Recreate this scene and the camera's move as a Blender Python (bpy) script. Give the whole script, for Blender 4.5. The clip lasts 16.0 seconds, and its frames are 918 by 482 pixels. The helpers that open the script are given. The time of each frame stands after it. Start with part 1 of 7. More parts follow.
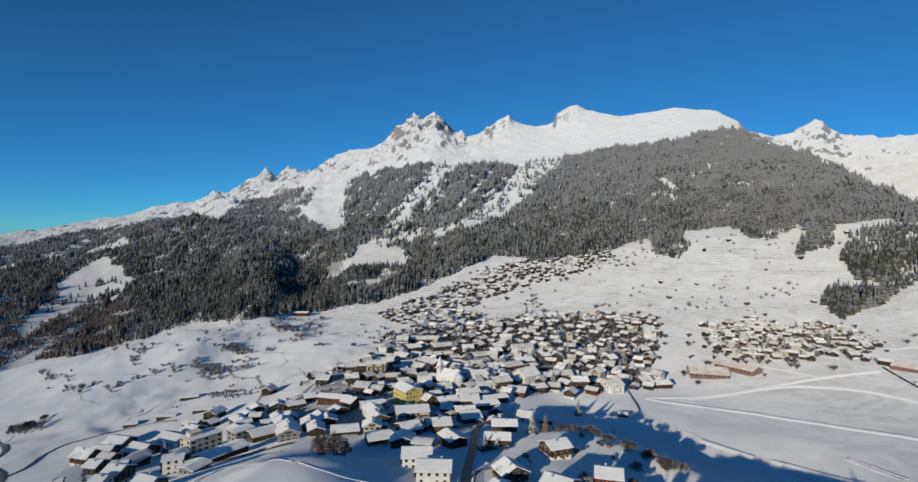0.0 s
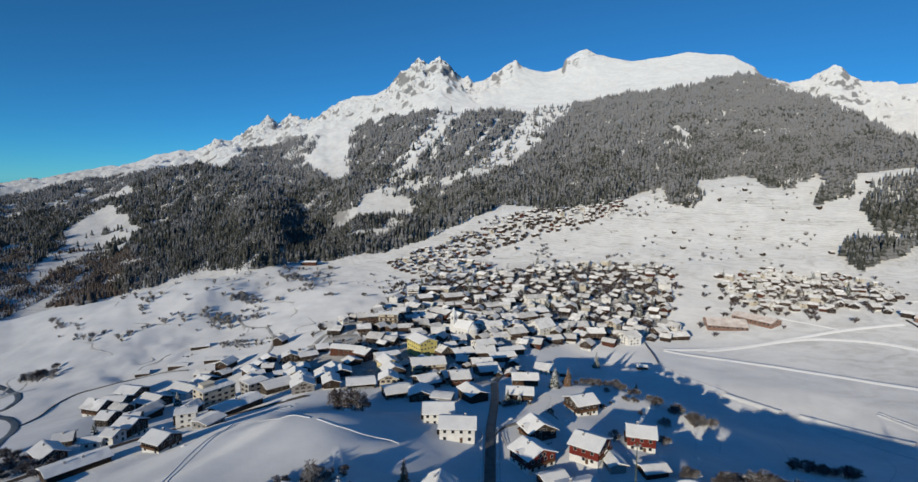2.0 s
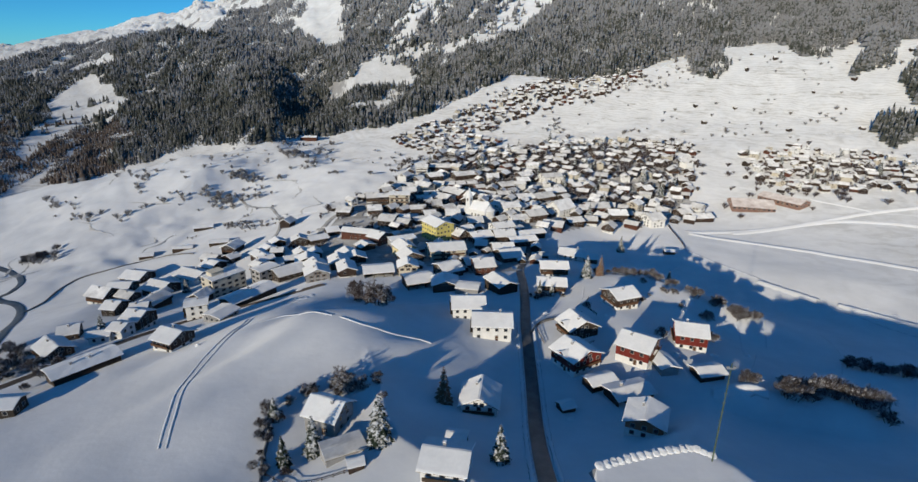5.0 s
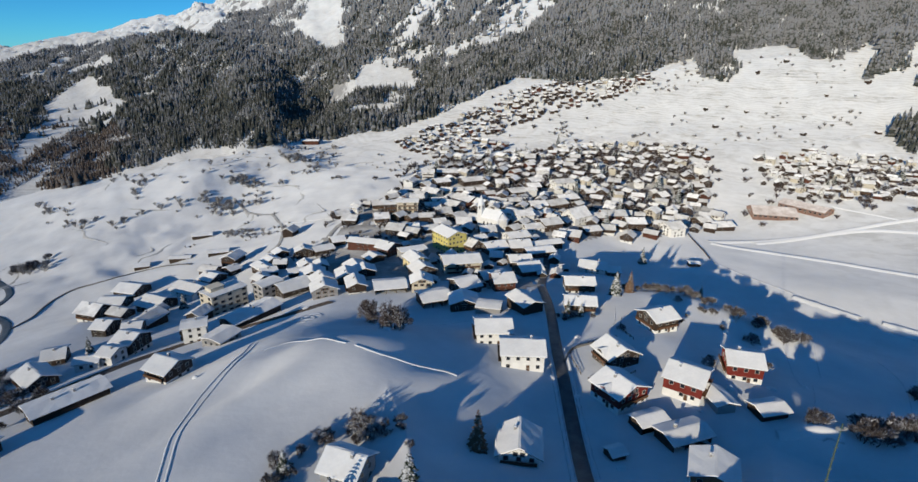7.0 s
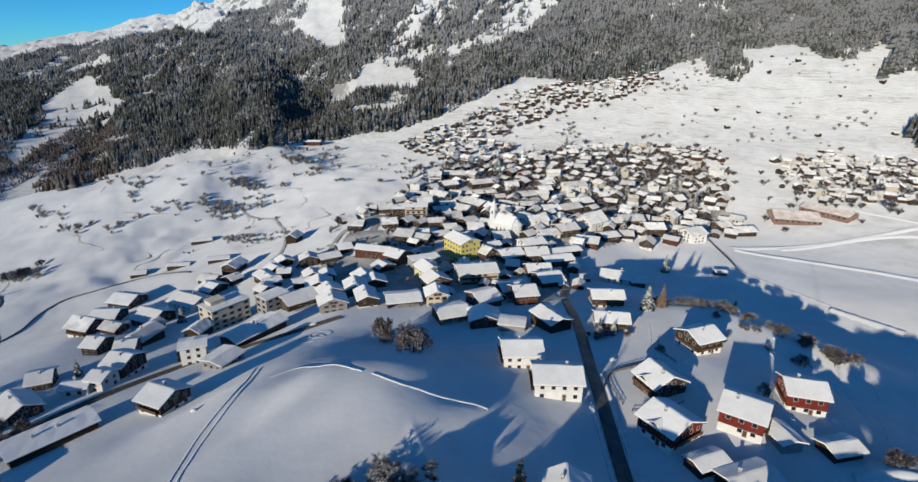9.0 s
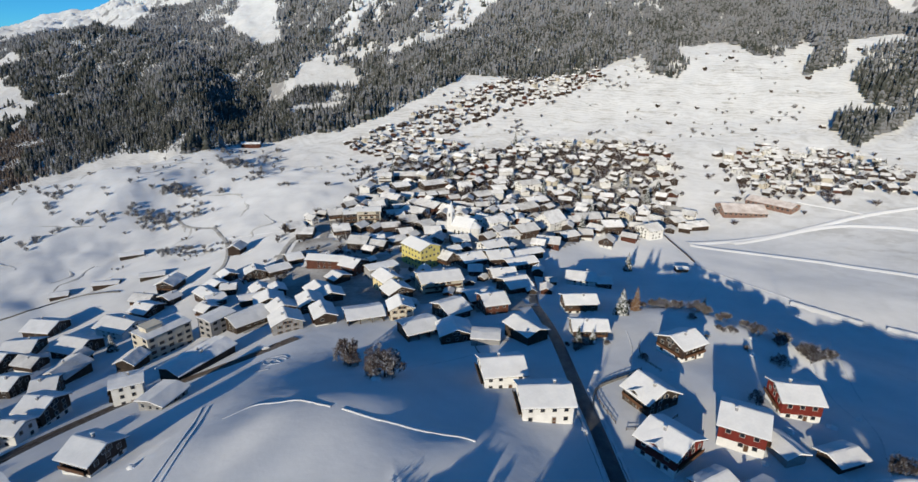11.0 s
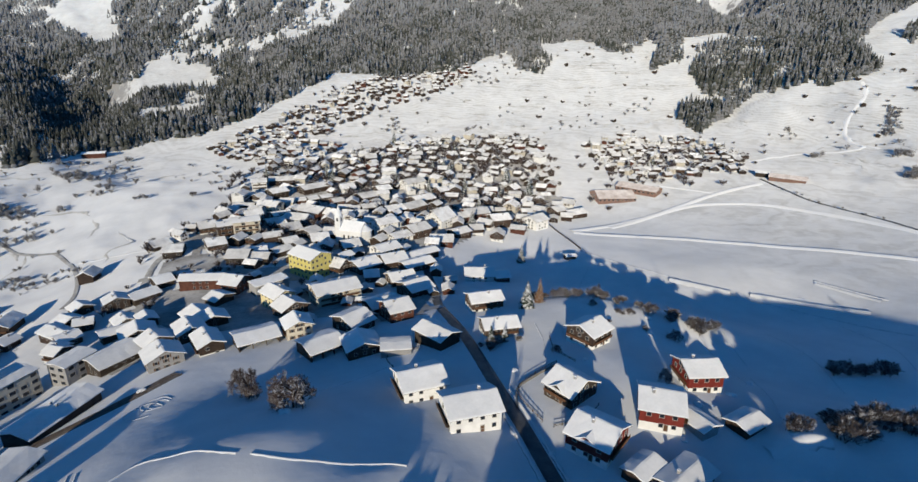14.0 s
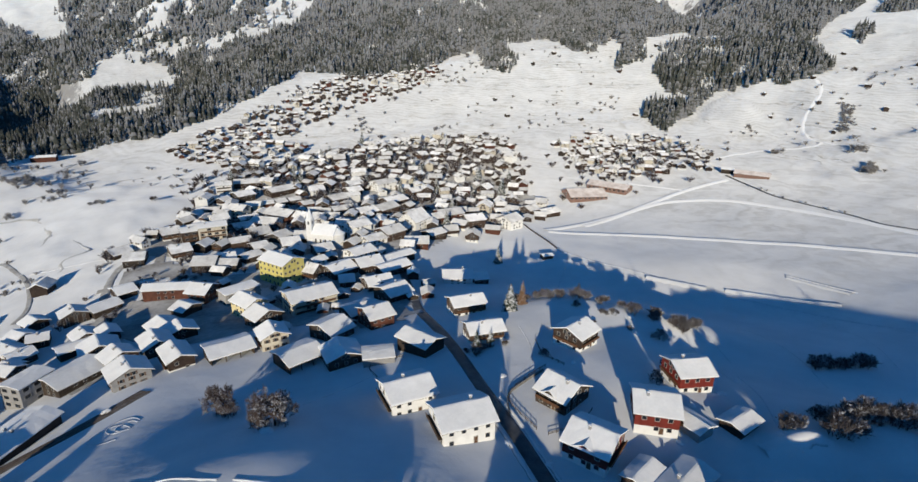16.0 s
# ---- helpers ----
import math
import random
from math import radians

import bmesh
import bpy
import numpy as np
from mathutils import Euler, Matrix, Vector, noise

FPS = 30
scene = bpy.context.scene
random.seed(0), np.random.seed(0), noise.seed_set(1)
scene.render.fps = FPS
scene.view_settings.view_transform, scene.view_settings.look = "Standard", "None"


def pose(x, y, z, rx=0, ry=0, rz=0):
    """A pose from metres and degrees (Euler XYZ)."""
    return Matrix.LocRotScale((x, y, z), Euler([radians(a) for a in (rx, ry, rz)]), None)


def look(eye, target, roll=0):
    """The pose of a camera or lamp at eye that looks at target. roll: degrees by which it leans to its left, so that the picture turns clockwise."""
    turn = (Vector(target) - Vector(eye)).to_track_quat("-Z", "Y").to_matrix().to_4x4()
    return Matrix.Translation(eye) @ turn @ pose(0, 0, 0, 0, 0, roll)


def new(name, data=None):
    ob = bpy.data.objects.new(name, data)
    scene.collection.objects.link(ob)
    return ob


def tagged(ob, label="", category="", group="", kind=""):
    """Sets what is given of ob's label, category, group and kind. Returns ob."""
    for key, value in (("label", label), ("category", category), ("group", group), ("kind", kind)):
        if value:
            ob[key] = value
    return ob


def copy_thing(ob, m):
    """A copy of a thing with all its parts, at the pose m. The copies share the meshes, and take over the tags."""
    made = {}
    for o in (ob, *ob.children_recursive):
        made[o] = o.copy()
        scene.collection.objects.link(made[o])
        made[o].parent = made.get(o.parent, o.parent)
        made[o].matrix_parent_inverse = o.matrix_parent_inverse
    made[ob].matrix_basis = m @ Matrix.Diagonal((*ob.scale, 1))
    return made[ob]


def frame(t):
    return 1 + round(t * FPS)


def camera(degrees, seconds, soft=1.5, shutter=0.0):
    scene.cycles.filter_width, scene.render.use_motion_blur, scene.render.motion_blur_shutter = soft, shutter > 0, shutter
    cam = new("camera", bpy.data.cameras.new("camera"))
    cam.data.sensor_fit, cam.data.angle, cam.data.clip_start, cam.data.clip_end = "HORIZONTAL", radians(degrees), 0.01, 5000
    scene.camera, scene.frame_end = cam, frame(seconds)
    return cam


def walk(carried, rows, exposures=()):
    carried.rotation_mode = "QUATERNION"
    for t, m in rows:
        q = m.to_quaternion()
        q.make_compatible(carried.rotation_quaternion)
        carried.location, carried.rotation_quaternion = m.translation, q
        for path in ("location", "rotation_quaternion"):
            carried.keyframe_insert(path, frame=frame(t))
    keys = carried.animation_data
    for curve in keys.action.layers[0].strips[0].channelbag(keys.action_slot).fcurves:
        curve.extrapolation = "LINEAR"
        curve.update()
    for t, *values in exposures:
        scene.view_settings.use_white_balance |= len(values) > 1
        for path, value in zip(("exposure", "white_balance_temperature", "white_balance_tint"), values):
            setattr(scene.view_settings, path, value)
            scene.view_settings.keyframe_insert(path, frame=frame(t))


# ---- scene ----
cam = camera(80.4, 16.0)
PATH = [
    (0.0, pose(32.66, -68.46, 105.64, 88.93, -0.34, -0.01)),
    (0.5, pose(30.51, -64.09, 105.39, 88.94, -0.37, 0.20)),
    (1.0, pose(28.47, -59.76, 104.92, 88.97, -0.41, 0.36)),
    (1.5, pose(26.24, -55.34, 103.95, 87.00, -0.41, 0.43)),
    (2.0, pose(23.88, -50.63, 103.73, 83.63, -0.48, 0.45)),
    (2.5, pose(21.81, -46.25, 103.49, 80.84, -0.48, 0.46)),
    (3.0, pose(19.36, -41.30, 103.20, 77.76, -0.53, 0.44)),
    (3.5, pose(16.82, -36.12, 102.86, 74.76, -0.53, 0.42)),
    (4.0, pose(14.55, -31.19, 102.40, 72.11, -0.57, 0.40)),
    (4.2, pose(13.67, -29.09, 102.24, 71.05, -0.57, 0.41)),
    (4.5, pose(12.22, -26.03, 102.01, 70.30, -0.58, 0.39)),
    (5.0, pose(9.79, -20.91, 101.63, 70.45, -0.62, 0.35)),
    (5.7, pose(6.40, -13.76, 101.08, 70.70, -0.67, 0.30)),
    (6.5, pose(2.52, -5.58, 100.47, 70.73, -0.72, 0.25)),
    (7.0, pose(0.00, -0.00, 100.00, 70.73, -0.72, 0.25)),
    (7.5, pose(-2.21, 4.81, 99.65, 70.72, -0.70, 0.23)),
    (8.0, pose(-4.43, 9.46, 99.17, 70.74, -0.76, 0.21)),
    (8.2, pose(-5.34, 11.40, 98.98, 70.77, -0.71, 0.22)),
    (9.0, pose(-8.98, 19.26, 98.24, 70.72, -0.76, 0.20)),
    (9.6, pose(-11.71, 25.15, 97.69, 70.68, -0.78, 0.02)),
    (10.0, pose(-13.53, 29.08, 97.32, 70.64, -0.80, -0.45)),
    (10.3, pose(-14.90, 32.03, 97.05, 70.61, -0.84, -1.44)),
    (10.5, pose(-15.75, 33.62, 97.03, 70.65, -0.76, -2.73)),
    (11.0, pose(-17.14, 36.21, 96.65, 70.64, -0.77, -5.91)),
    (11.5, pose(-18.45, 38.54, 96.29, 70.62, -0.77, -9.85)),
    (12.0, pose(-19.51, 40.48, 95.91, 70.64, -0.73, -13.51)),
    (12.5, pose(-20.58, 42.31, 95.76, 70.64, -0.73, -16.56)),
    (13.0, pose(-21.67, 44.10, 95.55, 70.63, -0.74, -18.17)),
    (13.5, pose(-22.53, 45.97, 95.35, 70.61, -0.73, -18.90)),
    (14.0, pose(-23.48, 47.76, 95.16, 70.61, -0.75, -19.26)),
    (14.5, pose(-24.24, 49.88, 94.97, 70.60, -0.74, -19.83)),
    (15.0, pose(-24.98, 51.70, 94.75, 70.60, -0.77, -20.83)),
    (15.5, pose(-25.83, 53.42, 94.67, 70.59, -0.81, -22.09)),
    (16.0, pose(-26.77, 55.34, 94.33, 70.61, -0.84, -22.91)),
]
walk(cam, PATH, exposures=[(0.0, 0.12, 7100, 10), (2.0, 0.17, 7100, 10), (4.0, 0.29, 7100, 10), (7.0, 0.41, 7100, 10), (12.0, 0.45, 7100, 10), (16.0, 0.42, 7100, 10)])

# ---- light ----
SUN_TRAVEL = Vector((0.50, 0.866, -0.225)).normalized()
sun_el = math.asin(-SUN_TRAVEL.z)
world = bpy.data.worlds.new("winter_sky")
scene.world = world
world.use_nodes = True
wn, wl = world.node_tree.nodes, world.node_tree.links
wn.clear()
sky = wn.new("ShaderNodeTexSky")
sky.sky_type = 'NISHITA'
sky.sun_disc = False
sky.sun_elevation = sun_el
sky.sun_rotation = math.atan2(-SUN_TRAVEL.x, -SUN_TRAVEL.y)
sky.altitude = 4800
sky.air_density, sky.dust_density, sky.ozone_density = 1.0, 0.3, 9.0
bg = wn.new("ShaderNodeBackground")
bg.inputs[1].default_value = 0.167
wo = wn.new("ShaderNodeOutputWorld")
deep = wn.new("ShaderNodeMix")  # the dry winter air lets little red through
deep.data_type, deep.blend_type = 'RGBA', 'MULTIPLY'
deep.inputs[0].default_value = 1.0
deep.inputs[7].default_value = (0.46, 0.80, 0.625, 1)
wl.new(sky.outputs[0], deep.inputs[6])
wl.new(deep.outputs[2], bg.inputs[0])
wl.new(bg.outputs[0], wo.inputs[0])
sun_data = bpy.data.lights.new("sun", 'SUN')
sun_data.energy = 2.35
sun_data.angle = radians(0.55)
sun_data.color = (1.0, 0.935, 0.78)
sun = new("sun", sun_data)
sun.matrix_world = look((0, 0, 400), Vector((0, 0, 400)) + SUN_TRAVEL)

scene.view_settings.exposure = 0.18


# ---- materials ----
def mat(name, rough=0.8):
    m = bpy.data.materials.new(name)
    m.use_nodes = True
    b = m.node_tree.nodes["Principled BSDF"]
    b.inputs["Roughness"].default_value = rough
    b.inputs["Specular IOR Level"].default_value = 0.25
    b.inputs["Diffuse Roughness"].default_value = 0.9
    return m, m.node_tree.nodes, m.node_tree.links, b


def ramp(nodes, stops):
    r = nodes.new("ShaderNodeValToRGB")
    while len(r.color_ramp.elements) < len(stops):
        r.color_ramp.elements.new(0.5)
    for e, (p, c) in zip(r.color_ramp.elements, stops):
        e.position, e.color = p, (*c, 1)
    return r


def noise_tex(nodes, links, scale, detail=4, coord=None, rough=0.55):
    n = nodes.new("ShaderNodeTexNoise")
    n.inputs["Scale"].default_value, n.inputs["Detail"].default_value = scale, detail
    n.inputs["Roughness"].default_value = rough
    if coord is not None:
        links.new(coord, n.inputs["Vector"])
    return n


def surface(name, a, b, scale=1.0, rough=0.8, bump=0.1, fine=8.0, per_object=0.0):
    """Two tones mixed at two scales, with a fine relief; per_object varies the value from thing to thing."""
    m, n, l, p = mat(name, rough)
    geo = n.new("ShaderNodeNewGeometry")
    big = noise_tex(n, l, scale, 5, geo.outputs["Position"])
    small = noise_tex(n, l, scale * fine, 3, geo.outputs["Position"])
    mix = n.new("ShaderNodeMath")
    mix.operation = 'MULTIPLY_ADD'
    l.new(small.outputs[0], mix.inputs[0])
    mix.inputs[1].default_value = 0.45
    l.new(big.outputs[0], mix.inputs[2])
    r = ramp(n, ((0.5, a), (0.95, b)))
    l.new(mix.outputs[0], r.inputs[0])
    out = r.outputs[0]
    if per_object:
        info = n.new("ShaderNodeObjectInfo")
        both = n.new("ShaderNodeMath")
        l.new(info.outputs["Random"], both.inputs[0])
        l.new(geo.outputs["Random Per Island"], both.inputs[1])
        chance = n.new("ShaderNodeMath")
        chance.operation = 'FRACT'
        l.new(both.outputs[0], chance.inputs[0])
        hsv = n.new("ShaderNodeHueSaturation")
        mr = n.new("ShaderNodeMapRange")
        l.new(chance.outputs[0], mr.inputs[0])
        mr.inputs[3].default_value, mr.inputs[4].default_value = 1 - per_object, 1 + per_object
        l.new(mr.outputs[0], hsv.inputs["Value"])
        l.new(out, hsv.inputs["Color"])
        out = hsv.outputs[0]
    l.new(out, p.inputs["Base Color"])
    if bump:
        bp = n.new("ShaderNodeBump")
        bp.inputs["Strength"].default_value = bump
        bp.inputs["Distance"].default_value = 0.05
        l.new(small.outputs[0], bp.inputs["Height"])
        l.new(bp.outputs[0], p.inputs["Normal"])
    return m


# ---- relief of the land ----
def bspline(u):
    u = np.abs(u)
    return np.where(u < 1, 2 / 3 - u ** 2 + u ** 3 / 2, np.where(u < 2, (2 - u) ** 3 / 6, 0))


# coarse relief of the shelf on which the village lies, a value each 200 m
RELIEF = np.array((
    (-46, -13, 8, 15, 19, 26, 32, 33, 33, 36),
    (-87, -42, 0, 17, 0, -1, 12, 24, 43, 64),
    (-118, -74, -24, 6, -17, -22, -2, 24, 56, 89),
    (-126, -87, -57, -36, -51, -33, -12, 30, 71, 107),
    (-112, -29, -36, -31, -27, -23, -17, 31, 76, 111),
    (-129, -44, -42, -38, -29, 1, 8, 27, 67, 104),
    (-151, -74, -30, -4, -12, 46, 67, 69, 85, 106),
    (-160, -94, -39, 0, 27, 88, 119, 129, 133, 139),
    (-169, -111, -52, 6, 65, 120, 161, 184, 194, 202)
), float)
# (x, y, height, radius): knolls and hollows of the shelf
KNOLLS = ((-125, 556, 9, 40), (-106, 690, -10, 50), (4, 348, -8, 50), (-302, 609, 11, 50), (-214, 535, -8, 45),
          (504, 666, -8, 60), (88, 238, 5, 30), (-50, 150, 6, 45), (-129, 250, -5, 40), (-196, 242, 5, 30), (96, 160, 3, 26),
          (-25, 178, 4, 18))
HOLLOWS = ((-22, 211, -4, 20), (36, 128, -4.5, 22), (76, 118, -4, 22), (150, 128, -5, 34), (140, 287, -7, 28), (185, 242, -8, 32), (228, 206, -6, 34), (112, 236, 4, 16), (140, 212, 3, 14), (124, 181, -4.5, 18), (136, 194, -2.5, 14), (684, 668, 9, 34), (114, 336, -4, 26), (76, 322, -3, 22), (-58, 163, 2.6, 17), (-28, 154, 2.6, 16))
# broad swells: the rise on which the old village stands, and the falls to the west and to the meadow
SWELLS = ((60, 385, 8.2, 60), (-70, 425, 9.0, 55), (-90, 700, 7.3, 80), (140, 690, 6.3, 80), (-225, 290, -6.2, 60), (-250, 500, -5.3, 80), (255, 440, -5.5, 50),
          (365, 680, 4.2, 60), (-20, 335, 1.8, 45), (690, 672, 14, 30), (655, 640, 8, 24), (640, 560, -6, 40), (664, 628, 9, 17), (640, 614, 6, 14), (610, 575, -4, 20), (101, 128.5, 3.4, 4), (107, 127, 3.2, 4), (128, 126, 3.2, 13), (140, 122, 3.4, 12), (122, 374, -5.5, 26))


# the bench at the foot of the slope, from which the ground drops away towards the houses: across, along, height of its brow
BENCH_U = (-160, -130, -112, -94, -84, -72, -59, -42, -30, -21, -9, 1, 8, 18, 60, 130, 220, 330)
BENCH_S = (-40, -52, -70, -85, -96, -105, -109, -112, -106, -91, -73, -76, -86, -94, -92, -76, -60, -50)
BENCH_Z = (-90, 2, 5.5, 9.5, 11.8, 13.1, 13.8, 15.6, 15.2, 12.6, 13, 13.8, 17.5, 21, 24, 22.5, 16, 0)


def bench(x, y, z):
    s = (x - 110) * 0.5 + (y - 145) * 0.866
    u = (x - 110) * 0.866 - (y - 145) * 0.5
    brow, level = np.interp(u, BENCH_U, BENCH_S), np.interp(u, BENCH_U, BENCH_Z)
    drop = np.where(s > brow, 0.36 * (s - brow), np.interp(u, (-70, -40), (0.13, 0.02)) * (brow - s))
    up = level - drop - z
    fade = np.clip((s + 260) / 120, 0, 1)
    return z + fade * np.where(up > 0, up * up / (up + 1.2), 0)


def shelf(x, y):
    x, y = np.asarray(x, float), np.asarray(y, float)
    bx = bspline((np.clip(x, -650, 1250)[..., None] - (-600 + 200 * np.arange(10))) / 200)
    by = bspline((np.clip(y, -250, 1450)[..., None] - (-200 + 200 * np.arange(9))) / 200)
    bx, by = bx / bx.sum(-1, keepdims=True), by / by.sum(-1, keepdims=True)
    z = np.einsum('...j,...i,ji->...', by, bx, RELIEF)
    for kx, ky, h, r in KNOLLS + HOLLOWS + SWELLS:
        z = z + h * np.exp(-((x - kx) ** 2 + (y - ky) ** 2) / (2 * r * r))
    return bench(x, y, z)


def value_noise(x, y, seed=0):
    xi, yi = np.floor(x), np.floor(y)
    fx, fy = x - xi, y - yi
    fx, fy = fx * fx * fx * (fx * (fx * 6 - 15) + 10), fy * fy * fy * (fy * (fy * 6 - 15) + 10)

    def h(a, b):
        s = np.sin(a * 127.1 + b * 311.7 + seed * 74.7) * 43758.5453
        return s - np.floor(s)
    top = h(xi, yi) * (1 - fx) + h(xi + 1, yi) * fx
    low = h(xi, yi + 1) * (1 - fx) + h(xi + 1, yi + 1) * fx
    return (top * (1 - fy) + low * fy) * 2 - 1


def fbm(x, y, octaves=4, seed=0, gain=0.5):
    out, amp = 0, 1.0
    for o in range(octaves):
        out = out + amp * value_noise(x * 2 ** o, y * 2 ** o, seed + o * 13)
        amp *= gain
    return out


# the mountains round the shelf, seen from its middle: a bearing in degrees, then seven
# distances and heights from the shelf's rim to the skyline
HUB = (32.7, -68.5)
FLANKS = []


def flank(bearing, *nodes):
    FLANKS.append((bearing, nodes[0::2], nodes[1::2]))


flank(-180, 900, 30, 1200, 40, 1500, 50, 1900, 60, 2400, 70, 3200, 80, 4600, 110)
flank(-150, 700, 0, 1000, -60, 1400, -100, 1900, -120, 2400, -120, 3200, -80, 4600, 60)
flank(-90, 650, -120, 950, -220, 1400, -250, 1900, -230, 2500, -150, 3300, 0, 4600, 200)
flank(-46.1, 890, -65, 1370, -210, 1870, -126, 2450, -124, 3030, -110, 3890, -26, 4750, 80)
flank(-40.2, 890, -74, 1370, -205, 1830, -144, 2490, -120, 3140, -89, 3930, -9, 4750, 112)
flank(-34.3, 870, -55, 1310, -205, 1730, -157, 2300, -110, 2850, -9, 3510, 42, 4750, 210)
flank(-30.4, 830, -42, 1260, -205, 1660, -134, 2260, -63, 2840, 78, 3420, 105, 4750, 259)
flank(-26.8, 810, -32, 1230, -210, 1620, -117, 2300, -28, 2870, 171, 3360, 120, 4750, 323)
flank(-24.0, 840, -32, 1230, -210, 1590, -103, 2190, -9, 2680, 136, 3340, 190, 4750, 431)
flank(-22.0, 860, -30, 1230, -205, 1560, -75, 2130, 25, 2570, 110, 3400, 240, 4750, 379)
flank(-19.5, 900, -30, 1230, -200, 1540, -70, 2050, 14, 2420, 76, 3400, 273, 4750, 620)
flank(-16.7, 970, -33, 1250, -190, 1510, -105, 1880, -58, 2300, 42, 3240, 328, 4700, 618)
flank(-14.4, 1010, -29, 1270, -170, 1530, -88, 1810, -72, 2270, 85, 3100, 354, 3820, 539)
flank(-11.2, 1040, -14, 1270, -90, 1530, -52, 1780, 20, 2190, 116, 2960, 370, 3780, 676)
flank(-8.2, 1050, -1, 1290, -80, 1550, -55, 1800, 30, 2170, 186, 2880, 427, 3780, 709)
flank(-5.2, 1050, 11, 1310, -60, 1560, -42, 1810, 41, 2160, 249, 2810, 467, 3780, 891)
flank(-2.4, 1080, 26, 1250, -5, 1520, 31, 1850, 125, 2300, 311, 2850, 513, 3800, 927)
flank(0.7, 1100, 40, 1250, 40, 1500, 78, 1950, 199, 2500, 388, 3000, 528, 3750, 751)
flank(5.2, 1120, 50, 1260, 61, 1510, 97, 2010, 213, 2610, 399, 3110, 572, 3740, 899)
flank(8.9, 1140, 55, 1270, 66, 1520, 107, 1980, 215, 2630, 407, 3190, 597, 3760, 833)
flank(12.2, 1160, 60, 1280, 74, 1530, 118, 1970, 217, 2660, 424, 3270, 639, 3800, 961)
flank(16.0, 1180, 75, 1300, 96, 1560, 154, 1930, 249, 2550, 440, 3220, 656, 3850, 882)
flank(20.5, 1200, 92, 1330, 117, 1600, 189, 1900, 276, 2450, 452, 3200, 670, 3950, 930)
flank(23.6, 1200, 97, 1350, 125, 1620, 193, 1920, 281, 2670, 519, 3220, 674, 3950, 923)
flank(25.9, 1200, 99, 1370, 133, 1610, 194, 1950, 284, 2890, 590, 3220, 673, 3900, 864)
flank(27.6, 1220, 104, 1380, 138, 1640, 199, 1980, 290, 2820, 549, 3220, 618, 3800, 743)
flank(31.4, 1250, 116, 1410, 148, 1700, 211, 2050, 307, 2640, 447, 3160, 330, 4300, 745)
flank(33.6, 1250, 122, 1420, 152, 1680, 203, 2020, 281, 2460, 374, 3000, 280, 4350, 835)
flank(36.1, 1240, 126, 1420, 156, 1670, 197, 1980, 248, 2290, 298, 2850, 240, 4400, 737)
flank(40.2, 1240, 125, 1370, 138, 1570, 152, 1770, 165, 1960, 178, 2490, 160, 4500, 716)
flank(48, 1060, 74, 1250, 108, 1420, 142, 1600, 186, 1800, 240, 2300, 390, 4600, 900)
flank(56, 1080, 86, 1280, 128, 1480, 176, 1700, 232, 2000, 312, 2600, 480, 4600, 1000)
flank(66, 1080, 98, 1280, 146, 1500, 198, 1800, 270, 2200, 360, 2800, 520, 4500, 1000)
flank(90, 1050, 80, 1280, 105, 1500, 135, 1800, 190, 2200, 270, 2800, 420, 4500, 800)
flank(140, 1000, 60, 1250, 75, 1500, 90, 1900, 120, 2400, 160, 3200, 220, 4600, 300)
flank(180, 900, 30, 1200, 40, 1500, 50, 1900, 60, 2400, 70, 3200, 80, 4600, 110)
F_B = np.array([f[0] for f in FLANKS], float)
F_R = np.array([f[1] for f in FLANKS], float)
F_Z = np.array([f[2] for f in FLANKS], float)

# the crest itself: bearing and height, ridge by ridge
WEST_RIDGE = ((-42.3, 29), (-40.5, 51), (-39.5, 75), (-38.5, 95), (-38.0, 83), (-36.8, 108), (-35.6, 138), (-34.3, 165), (-33.5, 183),
              (-32.2, 194), (-31.0, 217), (-29.9, 255), (-29.2, 278), (-28.3, 285), (-27.5, 314), (-26.1, 317), (-25.0, 357), (-24.3, 414),
              (-23.2, 399), (-21.9, 459), (-21.0, 524), (-20.3, 550), (-19.5, 615), (-19.1, 587), (-18.7, 544), (-18.1, 569), (-17.5, 623),
              (-16.7, 605), (-16.2, 551), (-15.5, 549), (-14.7, 525))
TWIN_PEAK = ((-14.0, 553), (-12.7, 629), (-11.2, 650), (-9.4, 662), (-8.1, 712), (-7.3, 762), (-6.4, 832), (-5.7, 849), (-4.7, 908),
             (-3.9, 878), (-3.3, 896), (-2.6, 926), (-1.8, 877), (-1.2, 839), (-0.3, 800), (0.3, 798), (0.8, 745), (1.9, 761),
             (3.1, 828), (4.0, 867), (5.1, 902), (5.7, 858), (6.4, 838), (8.0, 822), (9.2, 838), (9.8, 858))
EAST_RIDGE = ((10.0, 906), (11.5, 966), (12.1, 970), (13.0, 938), (14.7, 914), (16.4, 893), (18.7, 911), (20.3, 939), (21.4, 946),
              (24.0, 922), (25.3, 892), (26.0, 851), (27.1, 794), (27.8, 731), (29.9, 741), (31.5, 783), (32.4, 831), (33.0, 857),
              (33.7, 849), (34.3, 792), (35.1, 752), (36.2, 749), (37.5, 728), (38.7, 735), (40.1, 743), (42.6, 742))
CREST = np.array(WEST_RIDGE + TWIN_PEAK + EAST_RIDGE, float)


